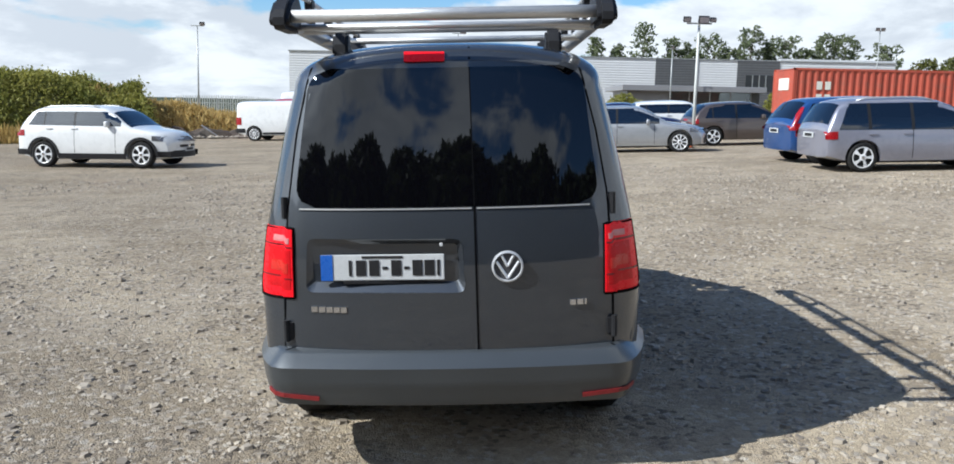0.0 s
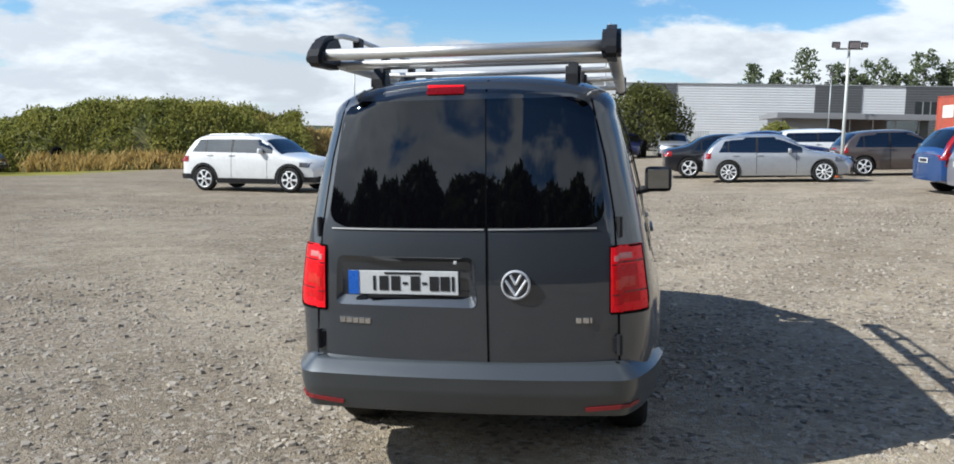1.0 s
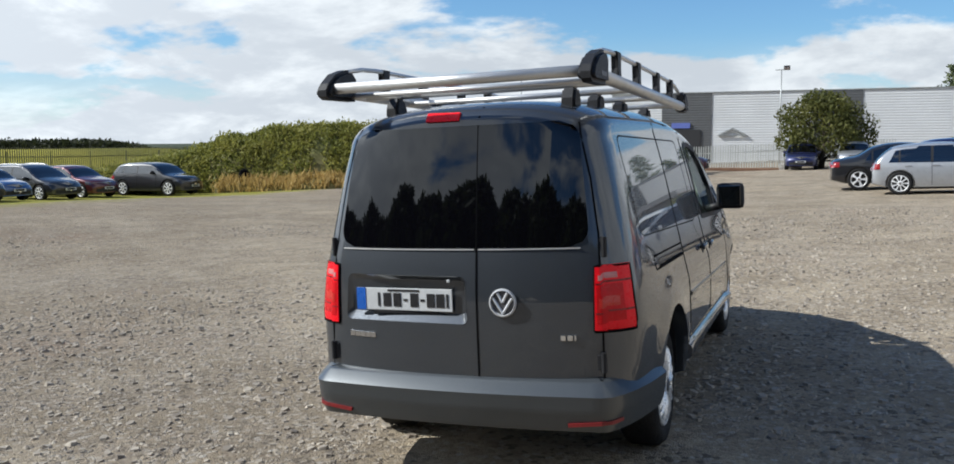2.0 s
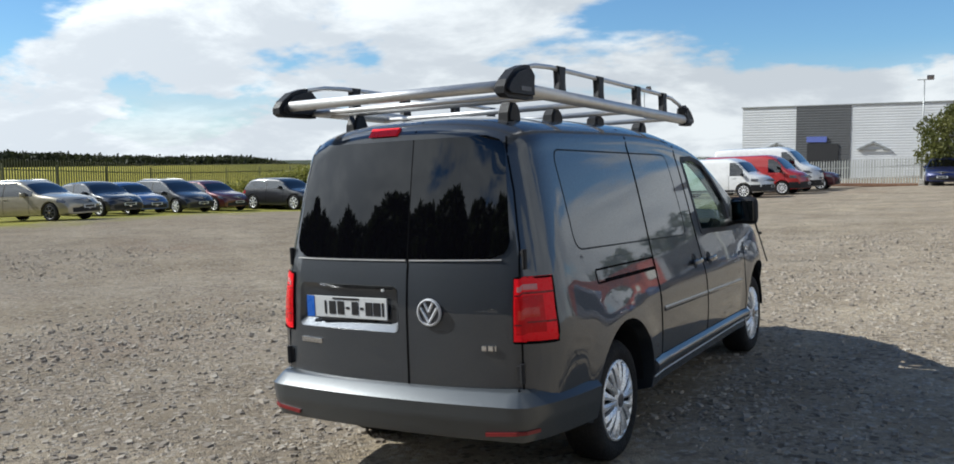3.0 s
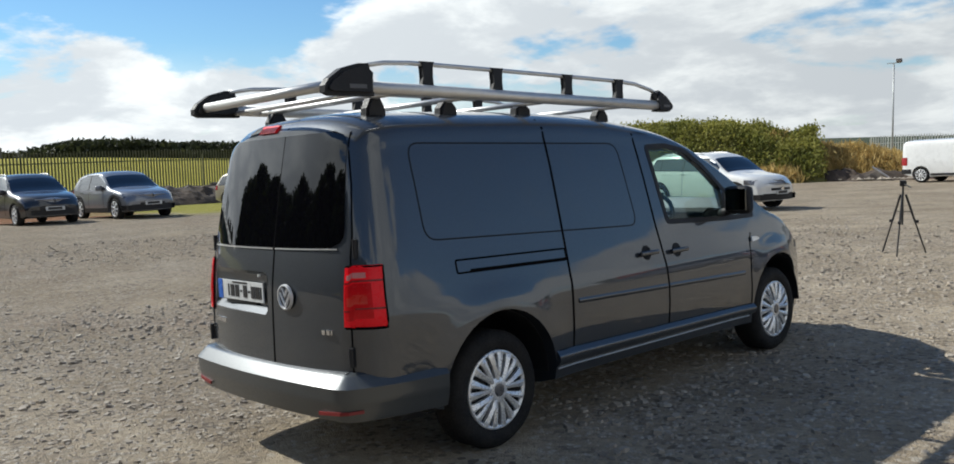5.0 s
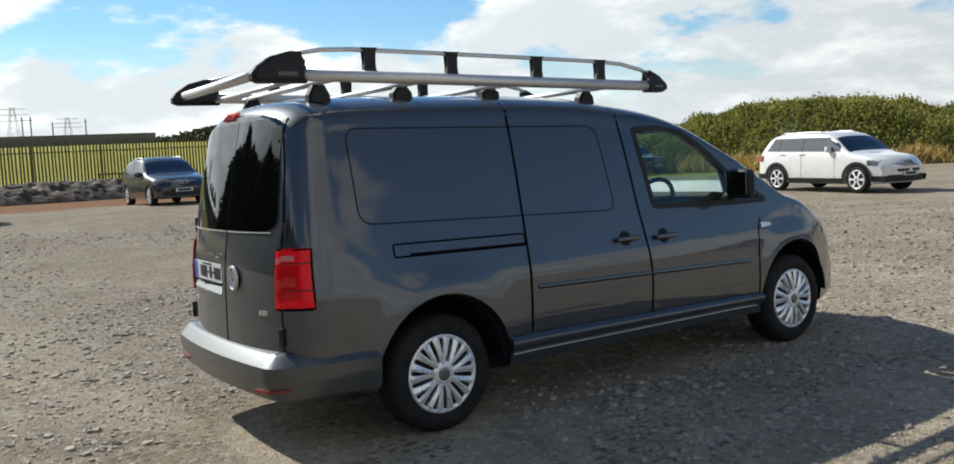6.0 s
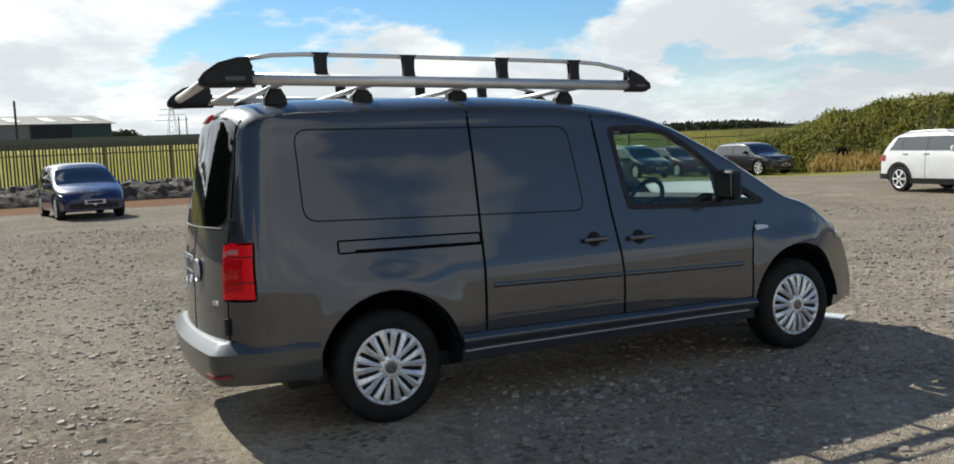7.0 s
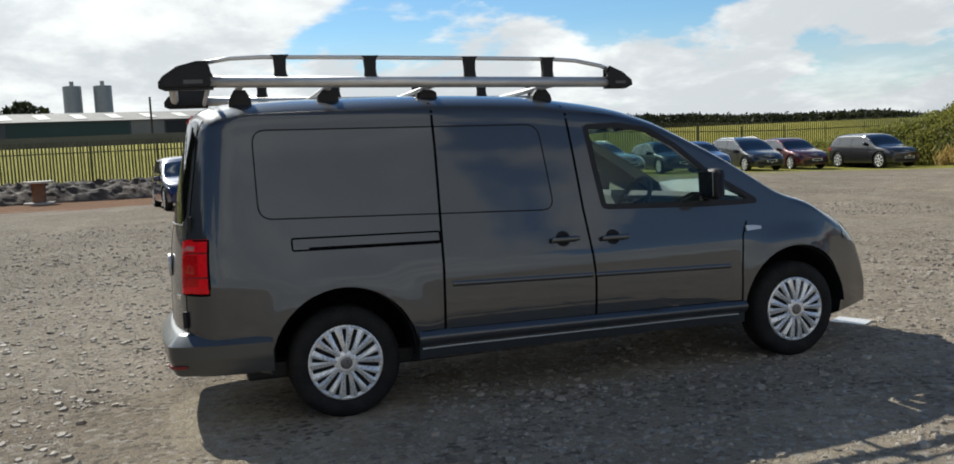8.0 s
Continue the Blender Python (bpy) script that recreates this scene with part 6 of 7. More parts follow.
def van_flank():
    for right in (1, -1):
        for pts, w in (([(1.605, 1.765), (1.60, 1.5), (1.586, 1.118), (1.57, 0.732), (1.56, 0.38)], 0.015),
                       ([(2.45, 1.72), (2.47, 1.4), (2.487, 1.093), (2.525, 0.68), (2.515, 0.38)], 0.014),
                       ([(3.62, 0.93), (3.575, 0.84), (3.553, 0.6), (3.545, 0.39)], 0.011),
                       ([(1.42, 0.452), (2.5, 0.435), (3.55, 0.42)], 0.010)):
            bm = bmesh.new()
            side_line(bm, pts, w, right=right)
            part("door_gap", bm, SEAM, van)
        # shade along the panel pressing's edge, drawn as a thin dark strip
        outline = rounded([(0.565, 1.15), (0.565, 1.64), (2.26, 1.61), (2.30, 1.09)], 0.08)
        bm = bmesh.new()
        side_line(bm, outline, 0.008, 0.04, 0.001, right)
        part("panel_pressing", bm, PRESSED_SHADE, van)
        bm = bmesh.new()
        side_line(bm, rounded([(0.73, 0.968), (0.73, 1.034), (1.57, 1.014), (1.57, 0.950)], 0.012), 0.010, 0.04, 0.0015, right)
        part("slide_rail_cover", bm, SEAM, van)
        bm = bmesh.new()
        side_line(bm, [(0.82, 0.974), (1.565, 0.957)], 0.014, 0.05, 0.002, right)
        part("slide_rail", bm, SEAM, van)
        # rubbing strip, split at the door gap
        for a, b in ((1.62, 2.505), (2.525, 3.47)):
            patch("rub_strip", lambda i, j, o: VAN.side(a + (b - a) * i, 0.708 - 0.0295 * ((a + (b - a) * i) - 1.62) - 0.014 + 0.03 * j, 0.008 + o - 0.006 * abs(2 * j - 1), right), 14, 4, VAN_PAINT, van, thick=0.014)
        # sill
        patch("sill", lambda i, j, o: VAN.side(1.40 + 2.17 * i, 0.358 + (0.102 - 0.02 * i) * j - 0.015 * i, SILL(j) + o, right), 20, 12, VAN_PAINT, van, thick=0.03)
        # added aluminium strip draws the sunlight caught on the sill's lower edge
        bm = bmesh.new()
        tube(bm, [VAN.side(1.42 + 2.1 * q / 12, 0.352 - 0.0155 * q / 12, 0.004, right) for q in range(13)], 0.0045, 6)
        part("sill_edge", bm, ALU, van, "added bright strip for the sunlit lower edge of the sill")
        # handles: flat dark disc for the shade in the cup and a bar over it
        for y, z in ((2.33, 0.913), (2.66, 0.90)):
            p, n = VAN.side(y, z), side_normal(y, z)
            bm = bmesh.new()
            lathe(bm, [(-0.004, 0.047), (0.002, 0.047), (0.0025, 0.043), (0.001, 0.0)], 24)
            bmesh.ops.transform(bm, matrix=Matrix.Translation(p) @ Vector((1, 0, 0)).rotation_difference(n).to_matrix().to_4x4(), verts=bm.verts)
            if right < 0:
                bmesh.ops.scale(bm, vec=(-1, 1, 1), verts=bm.verts)
            cup = part("handle_cup", bm, PRESSED_SHADE, van)
            bm = bmesh.new()
            box(bm, p + Vector((0.012, -0.085, -0.016)), p + Vector((0.034, 0.10, 0.014)), 0.009)
            if right < 0:
                bmesh.ops.scale(bm, vec=(-1, 1, 1), verts=bm.verts)
                bmesh.ops.reverse_faces(bm, faces=bm.faces)
            part("door_handle", bm, VAN_PAINT, van, soft=True)
        # side indicator
        patch("side_indicator", lambda i, j, o: VAN.side(3.60 + 0.12 * i, 0.868 + 0.034 * j * (1 - 0.5 * i * i) + 0.006 * i, 0.016 - 0.010 * i + o, right), 8, 3, LAMP_CLEAR, van, "clear side indicator", thick=0.014)
        # cab window: black surround, glass, mirror
        frame_pts = [(2.60, 1.335), (2.575, 1.582), (2.79, 1.585), (3.0, 1.547), (3.175, 1.44), (3.40, 1.245), (3.715, 1.055), (3.37, 1.056), (2.63, 1.086)]
        bm = bmesh.new()
        side_line(bm, rounded(frame_pts, 0.025, 4), 0.034, 0.03, 0.003, right)
        part("window_seal", bm, BLACK, van)
        bm = bmesh.new()
        side_line(bm, [(3.395, 1.05), (3.39, 1.24)], 0.06, 0.04, 0.004, right)
        part("quarter_pillar", bm, BLACK, van)

        def door_glass(i, j, o):
            z = 1.075 + 0.51 * j
            y0 = 2.655 - 0.10 * j
            y1 = min(3.37, 3.37 - max(0.0, (z - 1.27)) * 1.55)
            return VAN.side(y0 + (y1 - y0) * i, z, -0.012 + o, right)
        g = patch("door_glass", door_glass, 10, 8, CAB_GLASS, van, "clear green-tinted door glass", thick=0.004)
        g.visible_shadow = False
        g = patch("quarter_glass", lambda i, j, o: VAN.side(3.42 + 0.27 * i, 1.058 + (0.145 * (1 - i) + 0.004) * j, -0.012 + o, right), 6, 3, CAB_GLASS, van, thick=0.004)
        g.visible_shadow = False
        bm = bmesh.new()
        box(bm, (0.83, 3.27, 1.09), (1.035, 3.35, 1.285), 0.04)
        tube(bm, [(0.76, 3.36, 1.09), (0.80, 3.34, 1.10), (0.88, 3.32, 1.12)], 0.03, 8)
        if right < 0:
            bmesh.ops.scale(bm, vec=(-1, 1, 1), verts=bm.verts)
            bmesh.ops.reverse_faces(bm, faces=bm.faces)
        mir = part("wing_mirror", bm, BLACK, van, "black wing mirror", soft=True)
        bm = boxes(((0.85, 3.267, 1.115), (1.01, 3.274, 1.265)), bevel=0.003)
        if right < 0:
            bmesh.ops.scale(bm, vec=(-1, 1, 1), verts=bm.verts)
            bmesh.ops.reverse_faces(bm, faces=bm.faces)
        part("mirror_glass", bm, MIRROR, mir)
        # head lamp and front grille corner
        patch("headlight", lambda i, j, o: VAN.side(4.42 + 0.24 * i, 0.70 + (0.13 + 0.03 * i) * j + 0.05 * (1 - i), 0.006 + o, right), 8, 5, HEADLIGHT, van, "clear headlight", thick=0.012)
        for hub in (REAR_HUB + 0.005, FRONT_HUB - 0.01):
            def liner(i, j, o):
                a = math.pi * (0.0 + 1.0 * j)
                r = 0.411 - 0.0 + o
                return Vector((right * (0.575 + 0.235 * i), hub + r * math.cos(a), HUB_Z + 0.02 + r * math.sin(a)))
            patch("arch_liner", liner, 2, 24, BLACK, van, thick=0.006)
            bm = bmesh.new()
            slab(bm, [(hub + 0.409 * math.cos(math.pi * q / 24), HUB_Z + 0.02 + 0.409 * math.sin(math.pi * q / 24)) for q in range(25)], 0.565, 0.572, "x")
            if right < 0:
                bmesh.ops.scale(bm, vec=(-1, 1, 1), verts=bm.verts)
            part("arch_back", bm, SEAM, van)
    patch("windscreen", lambda i, j, o: VAN.roof(3.86 - 0.84 * j, (i * 2 - 1) * 0.88, -0.004 + o), 14, 10, CAB_GLASS, van, "curved windscreen", thick=0.005).visible_shadow = False

    def nose(x, z, o):
        v = VAN.bend(x, 4.88, z)
        v.y += o
        return v
    patch("front_grille", lambda i, j, o: nose((i * 2 - 1) * 0.5, 0.44 + 0.07 * j, 0.008 + o), 10, 2, BLACK, van)
    patch("lower_grille", lambda i, j, o: nose((i * 2 - 1) * 0.52, 0.30 + 0.09 * j, 0.008 + o), 10, 2, BLACK, van)


van_flank()
WHEEL_COVER = material("worn_silver_wheel_cover", (0.86, 0.86, 0.86), 0.30, 0.45, (0.68, 0.68, 0.67), 12.0, 0.5, 160.0, dirt=(0.5, 0.48, 0.45))
HUB_GREY = material("dark_hub_badge", (0.16, 0.16, 0.17), 0.3, 0.5)
for hub in (REAR_HUB, FRONT_HUB):
    for s in (1, -1):
        make_wheel(van, s * 0.815, hub, 0.3165, 0.195, 0.212, s, 18, WHEEL_COVER, HUB_Z, HUB_GREY)
part("underbody", boxes(((-0.66, 0.45, 0.235), (0.66, 4.4, 0.33)), ((-0.45, 0.2, 0.30), (0.45, 0.6, 0.40)), bevel=0.02), BLACK, van)
bm = bmesh.new()
tube(bm, [(-0.5, 0.26, 0.31), (-0.5, 0.6, 0.30)], 0.024, 10)
part("exhaust", bm, BLACK, van)


def van_cab():
    for x in (-0.36, 0.36):
        bm = bmesh.new()
        box(bm, (x - 0.24, 2.5, 0.62), (x + 0.24, 3.02, 0.80), 0.05)
        seat = part("seat", bm, SEAT, van, soft=True)
        bm = bmesh.new()
        box(bm, (x - 0.22, 2.56, 0.78), (x + 0.22, 2.70, 1.34), 0.05)
        part("backrest", bm, SEAT, seat, soft=True)
        bm = bmesh.new()
        box(bm, (x - 0.12, 2.53, 1.355), (x + 0.12, 2.62, 1.53), 0.035)
        part("headrest", bm, SEAT, seat, soft=True)
    bm = bmesh.new()
    slab(bm, [(3.20, 0.6), (3.20, 0.98), (3.24, 1.10), (3.32, 1.135), (3.5, 1.12), (3.82, 1.02), (3.82, 0.6)], -0.70, 0.70, "x", 0.02)
    part("dashboard", bm, CABIN, van)
    for s in (1, -1):
        bm = bmesh.new()
        box(bm, (s * 0.735 - 0.012, 2.5, 0.6), (s * 0.735 + 0.012, 3.42, 1.075), 0.01)
        part("door_card", bm, CABIN, van)
    bm = bmesh.new()
    for x in (0.18, 0.54):
        box(bm, (x - 0.07, 3.27, 1.00), (x + 0.07, 3.33, 1.11), 0.02)
    part("instrument_pod", bm, CABIN, van)
    bm = bmesh.new()
    pts = []
    for i in range(25):
        a = 2 * math.pi * i / 24
        c = Vector((0.36 + 0.185 * math.cos(a), 0, 0.185 * math.sin(a)))
        pts.append(Matrix.Rotation(radians(-28), 3, "X") @ Vector((c.x, 0, c.z)) + Vector((0, 3.06, 1.07)))
    tube(bm, pts, 0.016, 8)
    for a in (0.3, 2.84, 4.71):
        d = Matrix.Rotation(radians(-28), 3, "X") @ Vector((0.18 * math.cos(a), 0, 0.18 * math.sin(a)))
        o = Vector((0.36, 3.06, 1.07))
        tube(bm, [o, o + d], 0.014, 6)
    tube(bm, [Vector((0.36, 3.06, 1.07)), Vector((0.36, 3.30, 0.98))], 0.04, 8)
    part("steering_wheel", bm, CABIN, van, soft=True)


van_cab()


# ---------------------------------------------------------------- roof rack, bolted to the van
def roof_rack():
    rack = thing("roof_rack", LEVEL.copy(), "aluminium roof rack with black end caps on a van roof", "roof rack")

    def rail_z(y):
        return 1.945 - 0.0235 * (y - 0.3)
    for s in (1, -1):
        x = s * 0.655
        bm = bmesh.new()
        tube(bm, [(x, 0.30, rail_z(0.30) - 0.03), (x, 2.80, rail_z(2.80) - 0.03)], 0.034, 14, 0.95)
        part("side_rail", bm, ALU, rack, soft=True)
        top = [(0.33, 0.072), (0.48, 0.098), (0.65, 0.108), (1.2, 0.111), (1.9, 0.112), (2.36, 0.111), (2.55, 0.102), (2.72, 0.072), (2.80, 0.043)]
        bm = bmesh.new()
        tube(bm, [(x - s * 0.012, y, rail_z(y) + h) for y, h in top], 0.0125, 10)
        part("upper_rail", bm, ALU, rack, soft=True)
        for y in (0.75, 1.26, 1.86, 2.36):
            bm = bmesh.new()
            z0, z1 = rail_z(y) - 0.01, rail_z(y) + 0.121
            slab(bm, [(y - 0.042, z0), (y + 0.042, z0), (y + 0.026, z0 + 0.05), (y + 0.03, z1 - 0.02), (y + 0.05, z1), (y - 0.05, z1), (y - 0.03, z1 - 0.02), (y - 0.026, z0 + 0.05)], x - 0.018 - s * 0.008, x + 0.018 - s * 0.008, "x", 0.005)
            part("upright", bm, BLACK, rack)
        # rear and front end caps: tapered shells
        zc = rail_z(0.3) - 0.03
        bm = bmesh.new()
        slab(bm, [(0.10, zc - 0.03), (0.135, zc - 0.045), (0.385, zc - 0.045), (0.385, zc + 0.035), (0.355, zc + 0.055), (0.36, zc + 0.112), (0.30, zc + 0.110), (0.20, zc + 0.083), (0.125, zc + 0.033), (0.10, zc)], x - 0.04, x + 0.04, "x", 0.018)
        cap = part("rear_cap", bm, BLACK, rack, "black plastic end cap")
        part("cap_mark", boxes(((x + s * 0.041 - 0.001, 0.23, zc - 0.012), (x + s * 0.041 + 0.001, 0.33, zc + 0.008))), DARK_RIM_MARK, cap)
        zf = rail_z(2.8) - 0.03
        bm = bmesh.new()
        slab(bm, [(2.74, zf - 0.04), (2.88, zf - 0.042), (2.925, zf - 0.02), (2.92, zf + 0.01), (2.86, zf + 0.06), (2.77, zf + 0.10), (2.745, zf + 0.08), (2.76, zf + 0.035)], x - 0.037, x + 0.037, "x", 0.014)
        cap = part("front_cap", bm, BLACK, rack, "black plastic end cap")
        part("cap_mark", boxes(((x + s * 0.038 - 0.001, 2.80, zf - 0.012), (x + s * 0.038 + 0.001, 2.87, zf + 0.004))), DARK_RIM_MARK, cap)
        for y in (0.53, 1.03, 1.63, 2.38):
            zr = VAN.roof(y, 0.72).z
            bm = bmesh.new()
            slab(bm, [(y - 0.065, zr - 0.02), (y + 0.065, zr - 0.02), (y + 0.06, zr + 0.03), (y + 0.032, rail_z(y) - 0.06), (y - 0.032, rail_z(y) - 0.06), (y - 0.06, zr + 0.03)], s * 0.47 - 0.035, s * 0.47 + 0.035, "x", 0.012)
            part("foot", bm, BLACK, rack, "black mounting foot")
    for y in (0.53, 1.03, 1.63, 2.38):
        bm = bmesh.new()
        tube(bm, [(-0.65, y, rail_z(y) - 0.048), (0.65, y, rail_z(y) - 0.048)], 0.020, 10, 0.8)
        part("cross_bar", bm, ALU, rack, soft=True)
    bm = bmesh.new()
    tube(bm, [(-0.63, 0.17, rail_z(0.17) - 0.025), (0.63, 0.17, rail_z(0.17) - 0.025)], 0.026, 14)
    part("rear_roller", bm, ALU, rack, "thick aluminium loading roller", soft=True)
    bm = bmesh.new()
    tube(bm, [(-0.63, 0.36, rail_z(0.36) - 0.05), (0.63, 0.36, rail_z(0.36) - 0.05)], 0.014, 10)
    part("cross_bar", bm, ALU, rack, soft=True)
    return rack


DARK_RIM_MARK = material("moulded_mark", (0.09, 0.09, 0.095), 0.5)
roof_rack()


# ---------------------------------------------------------------- parked vehicles
PAINT_WHITE = paint("white_paint", (0.72, 0.72, 0.71), 0.0, 0.35)
PAINT_SILVER = paint("silver_paint", (0.46, 0.47, 0.49), 0.6)
PAINT_LILAC = paint("lilac_silver_paint", (0.34, 0.34, 0.40), 0.6)
PAINT_BLUE = paint("bright_blue_paint", (0.02, 0.075, 0.24), 0.4)
PAINT_STEEL = paint("steel_grey_paint", (0.20, 0.21, 0.235), 0.5)
PAINT_MID_BLUE = paint("mid_blue_paint", (0.035, 0.09, 0.24), 0.4)
PAINT_NAVY = paint("navy_paint", (0.008, 0.013, 0.075), 0.3)
PAINT_BROWN = paint("brown_paint", (0.11, 0.085, 0.075), 0.5)
PAINT_BLACK = paint("black_paint", (0.012, 0.012, 0.015), 0.3)
PAINT_CHARCOAL = paint("charcoal_paint", (0.016, 0.017, 0.022), 0.3)
PAINT_GOLD = paint("champagne_paint", (0.40, 0.36, 0.28), 0.6)
PAINT_RED = paint("red_paint", (0.40, 0.02, 0.02), 0.1)
PAINT_WINE = paint("wine_red_paint", (0.09, 0.012, 0.016), 0.4)
DARK_RIM = material("dark_rim", (0.10, 0.10, 0.105), 0.4, 0.6)


def park(name, kind, size, color, rear_wheel, label, turn=0.0, **more):
    """Parks a car nose east; rear_wheel: the place of its south rear wheel."""
    length, width, height = size
    x, y = rear_wheel
    c, s = math.cos(radians(turn)), math.sin(radians(turn))
    back, aside = 0.178 * length, 0.47 * width
    tx, ty = x - back * c - aside * s, y - back * s + aside * c
    m = pose(tx, ty, 0, 0, 0, -90 + turn)
    z0 = ground(tx, ty)
    nx, ny = tx + length * c, ty + length * s
    z1 = ground(nx, ny)
    m = pose(tx, ty, z0, 0, 0, -90 + turn) @ pose(0, 0, 0, math.degrees(math.atan2(z1 - z0, length)), 0, 0)
    return make_car(name, kind, length, width, height, color, m, label, group="parked cars", **more)


park("parked_suv", "suv", (4.49, 1.84, 1.64), PAINT_WHITE, (-11.5, 20.3), "white family sport utility car with black trim", -8, trim=True, rails=True, wheel_r=0.35, spokes=6)
park("parked_hatchback", "hatch", (4.24, 1.75, 1.42), PAINT_SILVER, (3.45, 23.3), "silver compact hatchback on the gravel", -6, wheel_r=0.32, spokes=9)
park("parked_saloon", "saloon", (4.7, 1.84, 1.44), PAINT_BLACK, (2.5, 26.3), "black saloon behind a silver hatchback", 0, wheel_r=0.34, spokes=5)
park("parked_saloon", "saloon", (4.6, 1.8, 1.5), PAINT_NAVY, (4.2, 29.8), "dark blue saloon behind a black car", 0)
park("parked_hatchback", "hatch", (4.26, 1.79, 1.48), PAINT_BROWN, (8.0, 26.7), "brown hatchback beside a lamp post", 4, wheel_r=0.32, spokes=5)
park("parked_suv", "suv", (4.4, 1.8, 1.55), PAINT_WHITE, (6.6, 31.5), "white car behind a brown hatchback", 0, spokes=5)
park("parked_hatchback", "hatch", (4.0, 1.72, 1.5), PAINT_BLUE, (5.3, 35.0), "bright blue hatchback far across the yard", 0)
park("parked_people_carrier", "mpv", (4.5, 1.78, 1.55), PAINT_LILAC, (8.05, 15.0), "lilac silver people carrier with roof rails", 2, rails=True, wheel_r=0.315, spokes=5)
park("parked_suv", "suv", (4.5, 1.84, 1.58), PAINT_BLUE, (8.15, 17.5), "bright blue sport utility car beside a people carrier", 4, wheel_r=0.34, spokes=5, tall_lamps=True)
park("parked_suv", "suv", (4.5, 1.82, 1.6), PAINT_BLACK, (-30.4, 30.5), "black off-road car by the hedge", -1, trim=False, wheel_r=0.37, spokes=7)
park("parked_estate", "estate", (4.35, 1.66, 1.39), PAINT_GOLD, (-26.35, 14.0), "champagne estate car on the grass strip", 11, rails=True, wheel_r=0.30, rims=DARK_RIM)
park("parked_hatchback", "hatch", (4.16, 1.74, 1.5), PAINT_STEEL, (-25.6, 8.4), "silver small crossover on the grass edge", 2, trim=True, wheel_r=0.33)
park("parked_hatchback", "hatch", (4.06, 1.73, 1.52), PAINT_CHARCOAL, (-25.8, 5.7), "dark grey hatchback before the rubble bank", 1, rails=True, wheel_r=0.31)
park("parked_people_carrier", "mpv", (4.2, 1.74, 1.52), PAINT_NAVY, (-23.4, -0.8), "navy blue car facing the yard", 8, wheel_r=0.33)
park("parked_hatchback", "hatch", (3.9, 1.66, 1.33), PAINT_BLACK, (-28.9, 18.6), "black hatchback on the grass strip", -4)
park("parked_hatchback", "hatch", (3.9, 1.66, 1.33), PAINT_MID_BLUE, (-30.4, 21.1), "mid blue hatchback on the grass strip", -4, spokes=5)
park("parked_people_carrier", "mpv", (4.3, 1.74, 1.52), PAINT_CHARCOAL, (-31.5, 24.3), "dark people carrier in a row of cars", -4, rails=True)
park("parked_hatchback", "hatch", (4.3, 1.76, 1.48), PAINT_WINE, (-32.5, 27.5), "wine red hatchback at the end of the row", -4)
park("parked_van", "van", (4.9, 1.95, 1.83), PAINT_WHITE, (-10.2, 37.6), "white panel van parked in a row", -6, category="van", wheel_r=0.33, spokes=10)
park("parked_van", "van", (5.0, 1.95, 1.95), PAINT_RED, (-9.3, 41.0), "red panel van between two white vans", -4, category="van", wheel_r=0.33, spokes=10)
park("parked_van", "van", (5.4, 2.05, 2.36), PAINT_WHITE, (-9.55, 44.4), "tall white panel van in a row of vans", -4, category="van", wheel_r=0.34, spokes=10)
park("parked_hatchback", "hatch", (4.2, 1.78, 1.6), PAINT_WINE, (-8.1, 47.2), "dark red hatchback at the end of the vans", 0)
for x, col, lab in ((0.2, PAINT_NAVY, "dark car under the round tree facing the yard"), (2.9, PAINT_SILVER, "grey car under the round tree facing the yard")):
    make_car("parked_hatchback", "hatch", 4.2, 1.76, 1.48, col, pose(x, 52.5, ground(x, 50), 0, 0, 180), lab, group="parked cars")


# ---------------------------------------------------------------- small things of the yard
def tripod(x, y):
    z = ground(x, y)
    root = thing("camera_tripod", pose(x, y, z, 0, 0, 20), "black folding camera tripod standing on the gravel", "tripod")
    bm = bmesh.new()
    tube(bm, [(0, 0, 0.42), (0, 0, 0.98)], 0.013, 8)
    part("centre_column", bm, BLACK, root)
    for i in range(3):
        a = 2 * math.pi * i / 3 + 0.35
        d = Vector((math.cos(a), math.sin(a), 0))
        bm = bmesh.new()
        tube(bm, [d * 0.04 + Vector((0, 0, 0.84)), d * 0.17 + Vector((0, 0, 0.46))], 0.015, 8)
        tube(bm, [d * 0.17 + Vector((0, 0, 0.46)), d * 0.33], 0.011, 8)
        box(bm, d * 0.2 + Vector((-0.02, -0.02, 0.44)), d * 0.2 + Vector((0.02, 0.02, 0.48)), 0.004)
        part("leg", bm, BLACK, root)
        bm = bmesh.new()
        tube(bm, [(0, 0, 0.6), d * 0.14 + Vector((0, 0, 0.6))], 0.006, 6)
        part("brace", bm, BLACK, root)
    part("head", boxes(((-0.045, -0.04, 0.96), (0.045, 0.04, 1.04)), bevel=0.01), BLACK, root)
    bm = bmesh.new()
    tube(bm, [(0, 0, 1.0), (0.1, -0.16, 0.95)], 0.009, 6)
    part("pan_handle", bm, BLACK, root)
    return root


tripod(-0.80, 10.7)


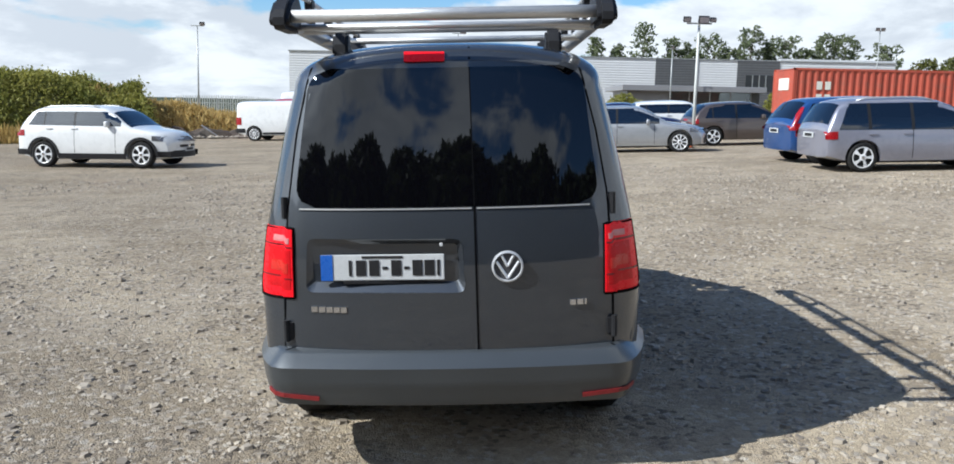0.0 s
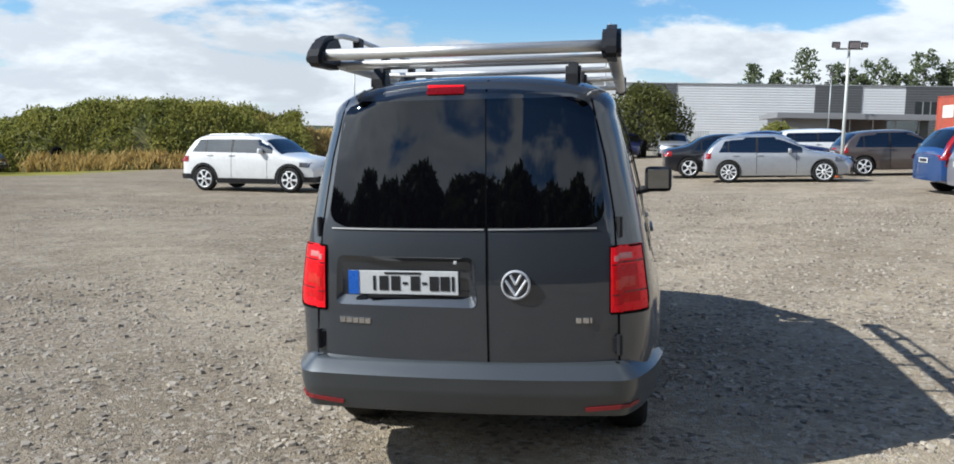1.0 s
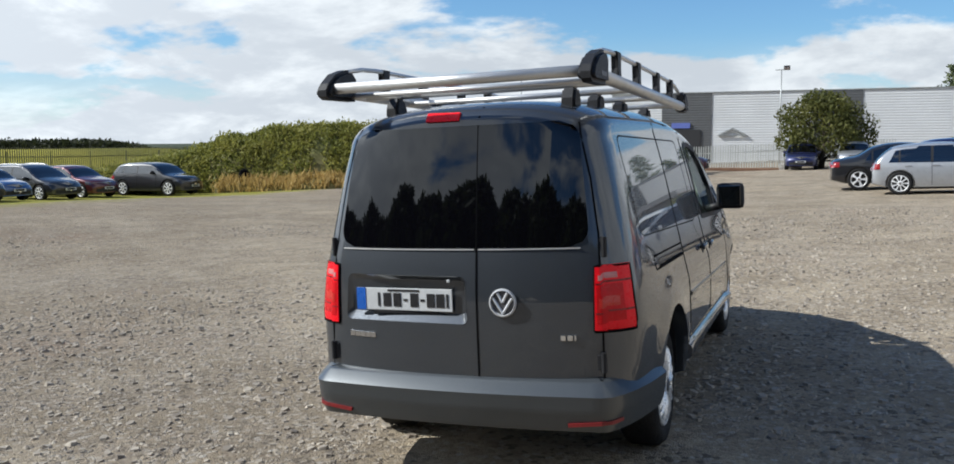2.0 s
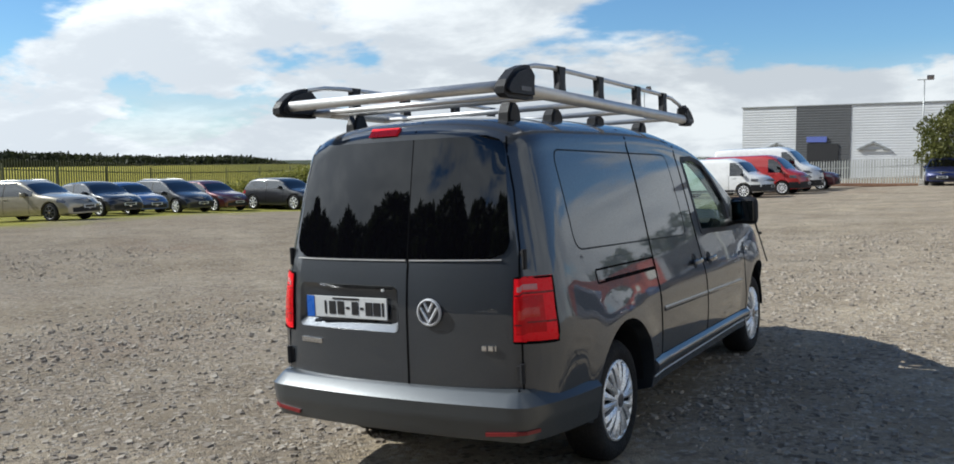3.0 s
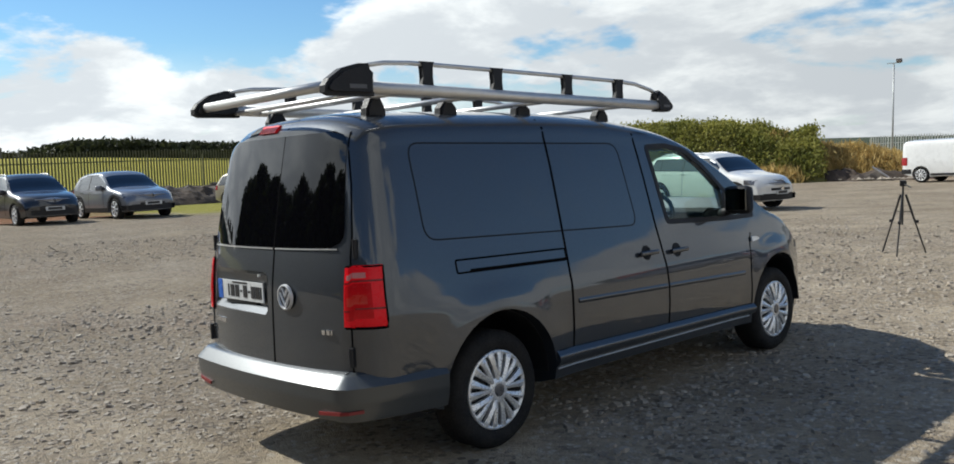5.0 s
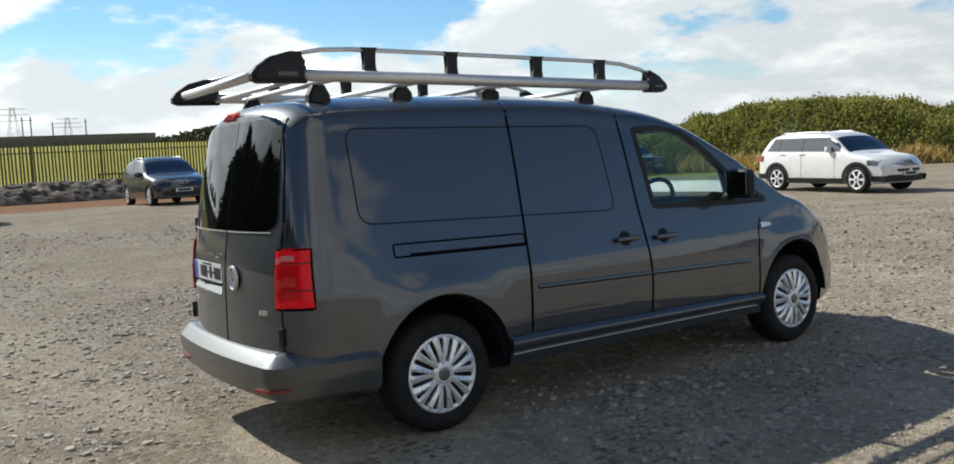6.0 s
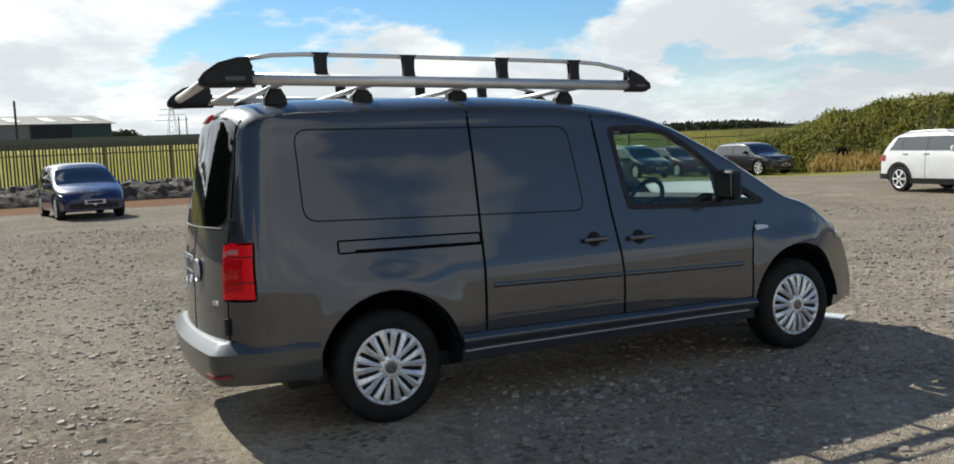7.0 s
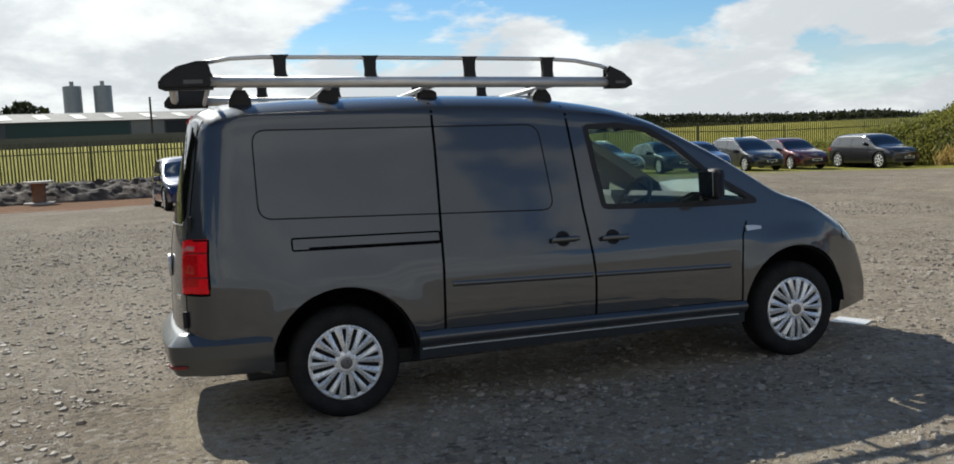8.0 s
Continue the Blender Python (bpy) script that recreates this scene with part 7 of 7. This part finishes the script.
def cable_drum(x, y):
    root = thing("cable_drum", pose(x, y, ground(x, y)), "wooden cable drum standing on its flange", "cable drum")
    for z in (0.0, 0.80):
        bm = bmesh.new()
        lathe(bm, [(z, 0.55), (z + 0.07, 0.55), (z + 0.07, 0.0)], 28, "z")
        part("flange", bm, PALE_WOOD, root)
    bm = bmesh.new()
    lathe(bm, [(0.05, 0.25), (0.82, 0.25)], 20, "z")
    part("barrel", bm, RUST, root)


cable_drum(-31.6, -5.2)


def cone(x, y):
    root = thing("traffic_cone", pose(x, y, ground(x, y)), "orange plastic traffic cone by the lamp post", "traffic cone")
    bm = bmesh.new()
    lathe(bm, [(0.03, 0.15), (0.1, 0.13), (0.72, 0.035), (0.75, 0.0)], 20, "z")
    part("cone", bm, ORANGE, root, soft=False)
    part("foot", boxes(((-0.2, -0.2, 0), (0.2, 0.2, 0.035)), bevel=0.01), BLACK, root)


cone(6.9, 25.6)
silo(-150, -16.2, 0.98)
silo(-150, -11.7, 0.98)
pylon(-190, 24, 9.4, 1)
pylon(-230, 41, 8.4, 2)
for x, y, h in ((-150, 20, 6.3), (-150, 21.2, 6.3), (-150, 24.3, 5.4), (-150, 29.2, 5.8), (-110, 2.7, 5.0), (-80, -2.5, 5.8)):
    mast(x, y, h)


def pipe_pile():
    root = thing("timber_pile", pose(-2.6, 50, ground(-2.6, 50)), "low pile of rusty beams and pallets before the fence", "timber pile")
    for i in range(5):
        bm = bmesh.new()
        box(bm, (-3.0 + 0.3 * i, -0.1 + 0.22 * i, 0.0), (1.2 + 0.2 * i, 0.08 + 0.22 * i, 0.16), 0.01)
        part("beam", bm, RUST, root)
    for i in range(3):
        part("pallet", boxes(((1.6, 0.0, 0.15 * i), (2.8, 1.0, 0.15 * i + 0.11)), bevel=0.01), PALE_WOOD, root)


pipe_pile()


def dead_bush(x, y):
    root = thing("dark_stump", pose(x, y, ground(x, y)), "dark burnt stump at the foot of the hedge", "stump")
    bm = bmesh.new()
    lathe(bm, [(0, 0.42), (0.3, 0.36), (0.8, 0.33), (1.1, 0.24), (1.2, 0.0)], 12, "z")
    for v in bm.verts:
        v.co += Vector((noise.noise(v.co * 2.1), noise.noise(v.co * 2.3 + Vector((4, 0, 0))), 0)) * 0.16
    part("trunk", bm, SEAM, root)


dead_bush(-26.3, 34.6)


def broken_board(x, y, turn):
    root = thing("broken_board", pose(x, y, ground(x, y) + 0.35, 12, 35, turn), "pale broken board lying on the rubble heap", "board")
    part("board", boxes(((-0.5, -0.12, 0.0), (0.5, 0.12, 0.04)), bevel=0.01), PALE_WOOD, root)


broken_board(-13.4, 41.4, 20)
broken_board(-16.6, 41.0, 75)


def field_bench(x, y):
    root = thing("field_bench", pose(x, y, ground(x, y)), "low rusty rail frame beyond the fence", "bench")
    for z in (0.45, 0.75):
        part("rail", boxes(((-0.04, -0.9, z), (0.04, 0.9, z + 0.06))), RUST, root)
    for dy in (-0.85, 0.0, 0.85):
        part("leg", boxes(((-0.04, dy - 0.04, 0.0), (0.04, dy + 0.04, 0.8))), RUST, root)


field_bench(-37.8, 8.2)
paper = tagged(mesh_object("paper_sheet", *(lambda b: ([v.co.copy() for v in b.verts], [[v.index for v in f.verts] for f in b.faces]))(
    (lambda b: (box(b, (-0.13, -0.1, 0.0), (0.13, 0.1, 0.012)), b.verts.index_update(), b)[2])(bmesh.new())), PLATE_WHITE), "small pale sheet lying on the gravel", "paper")
paper.matrix_basis = pose(0.1, 5.05, ground(0.1, 5.05) + 0.004, 0, 0, 30)
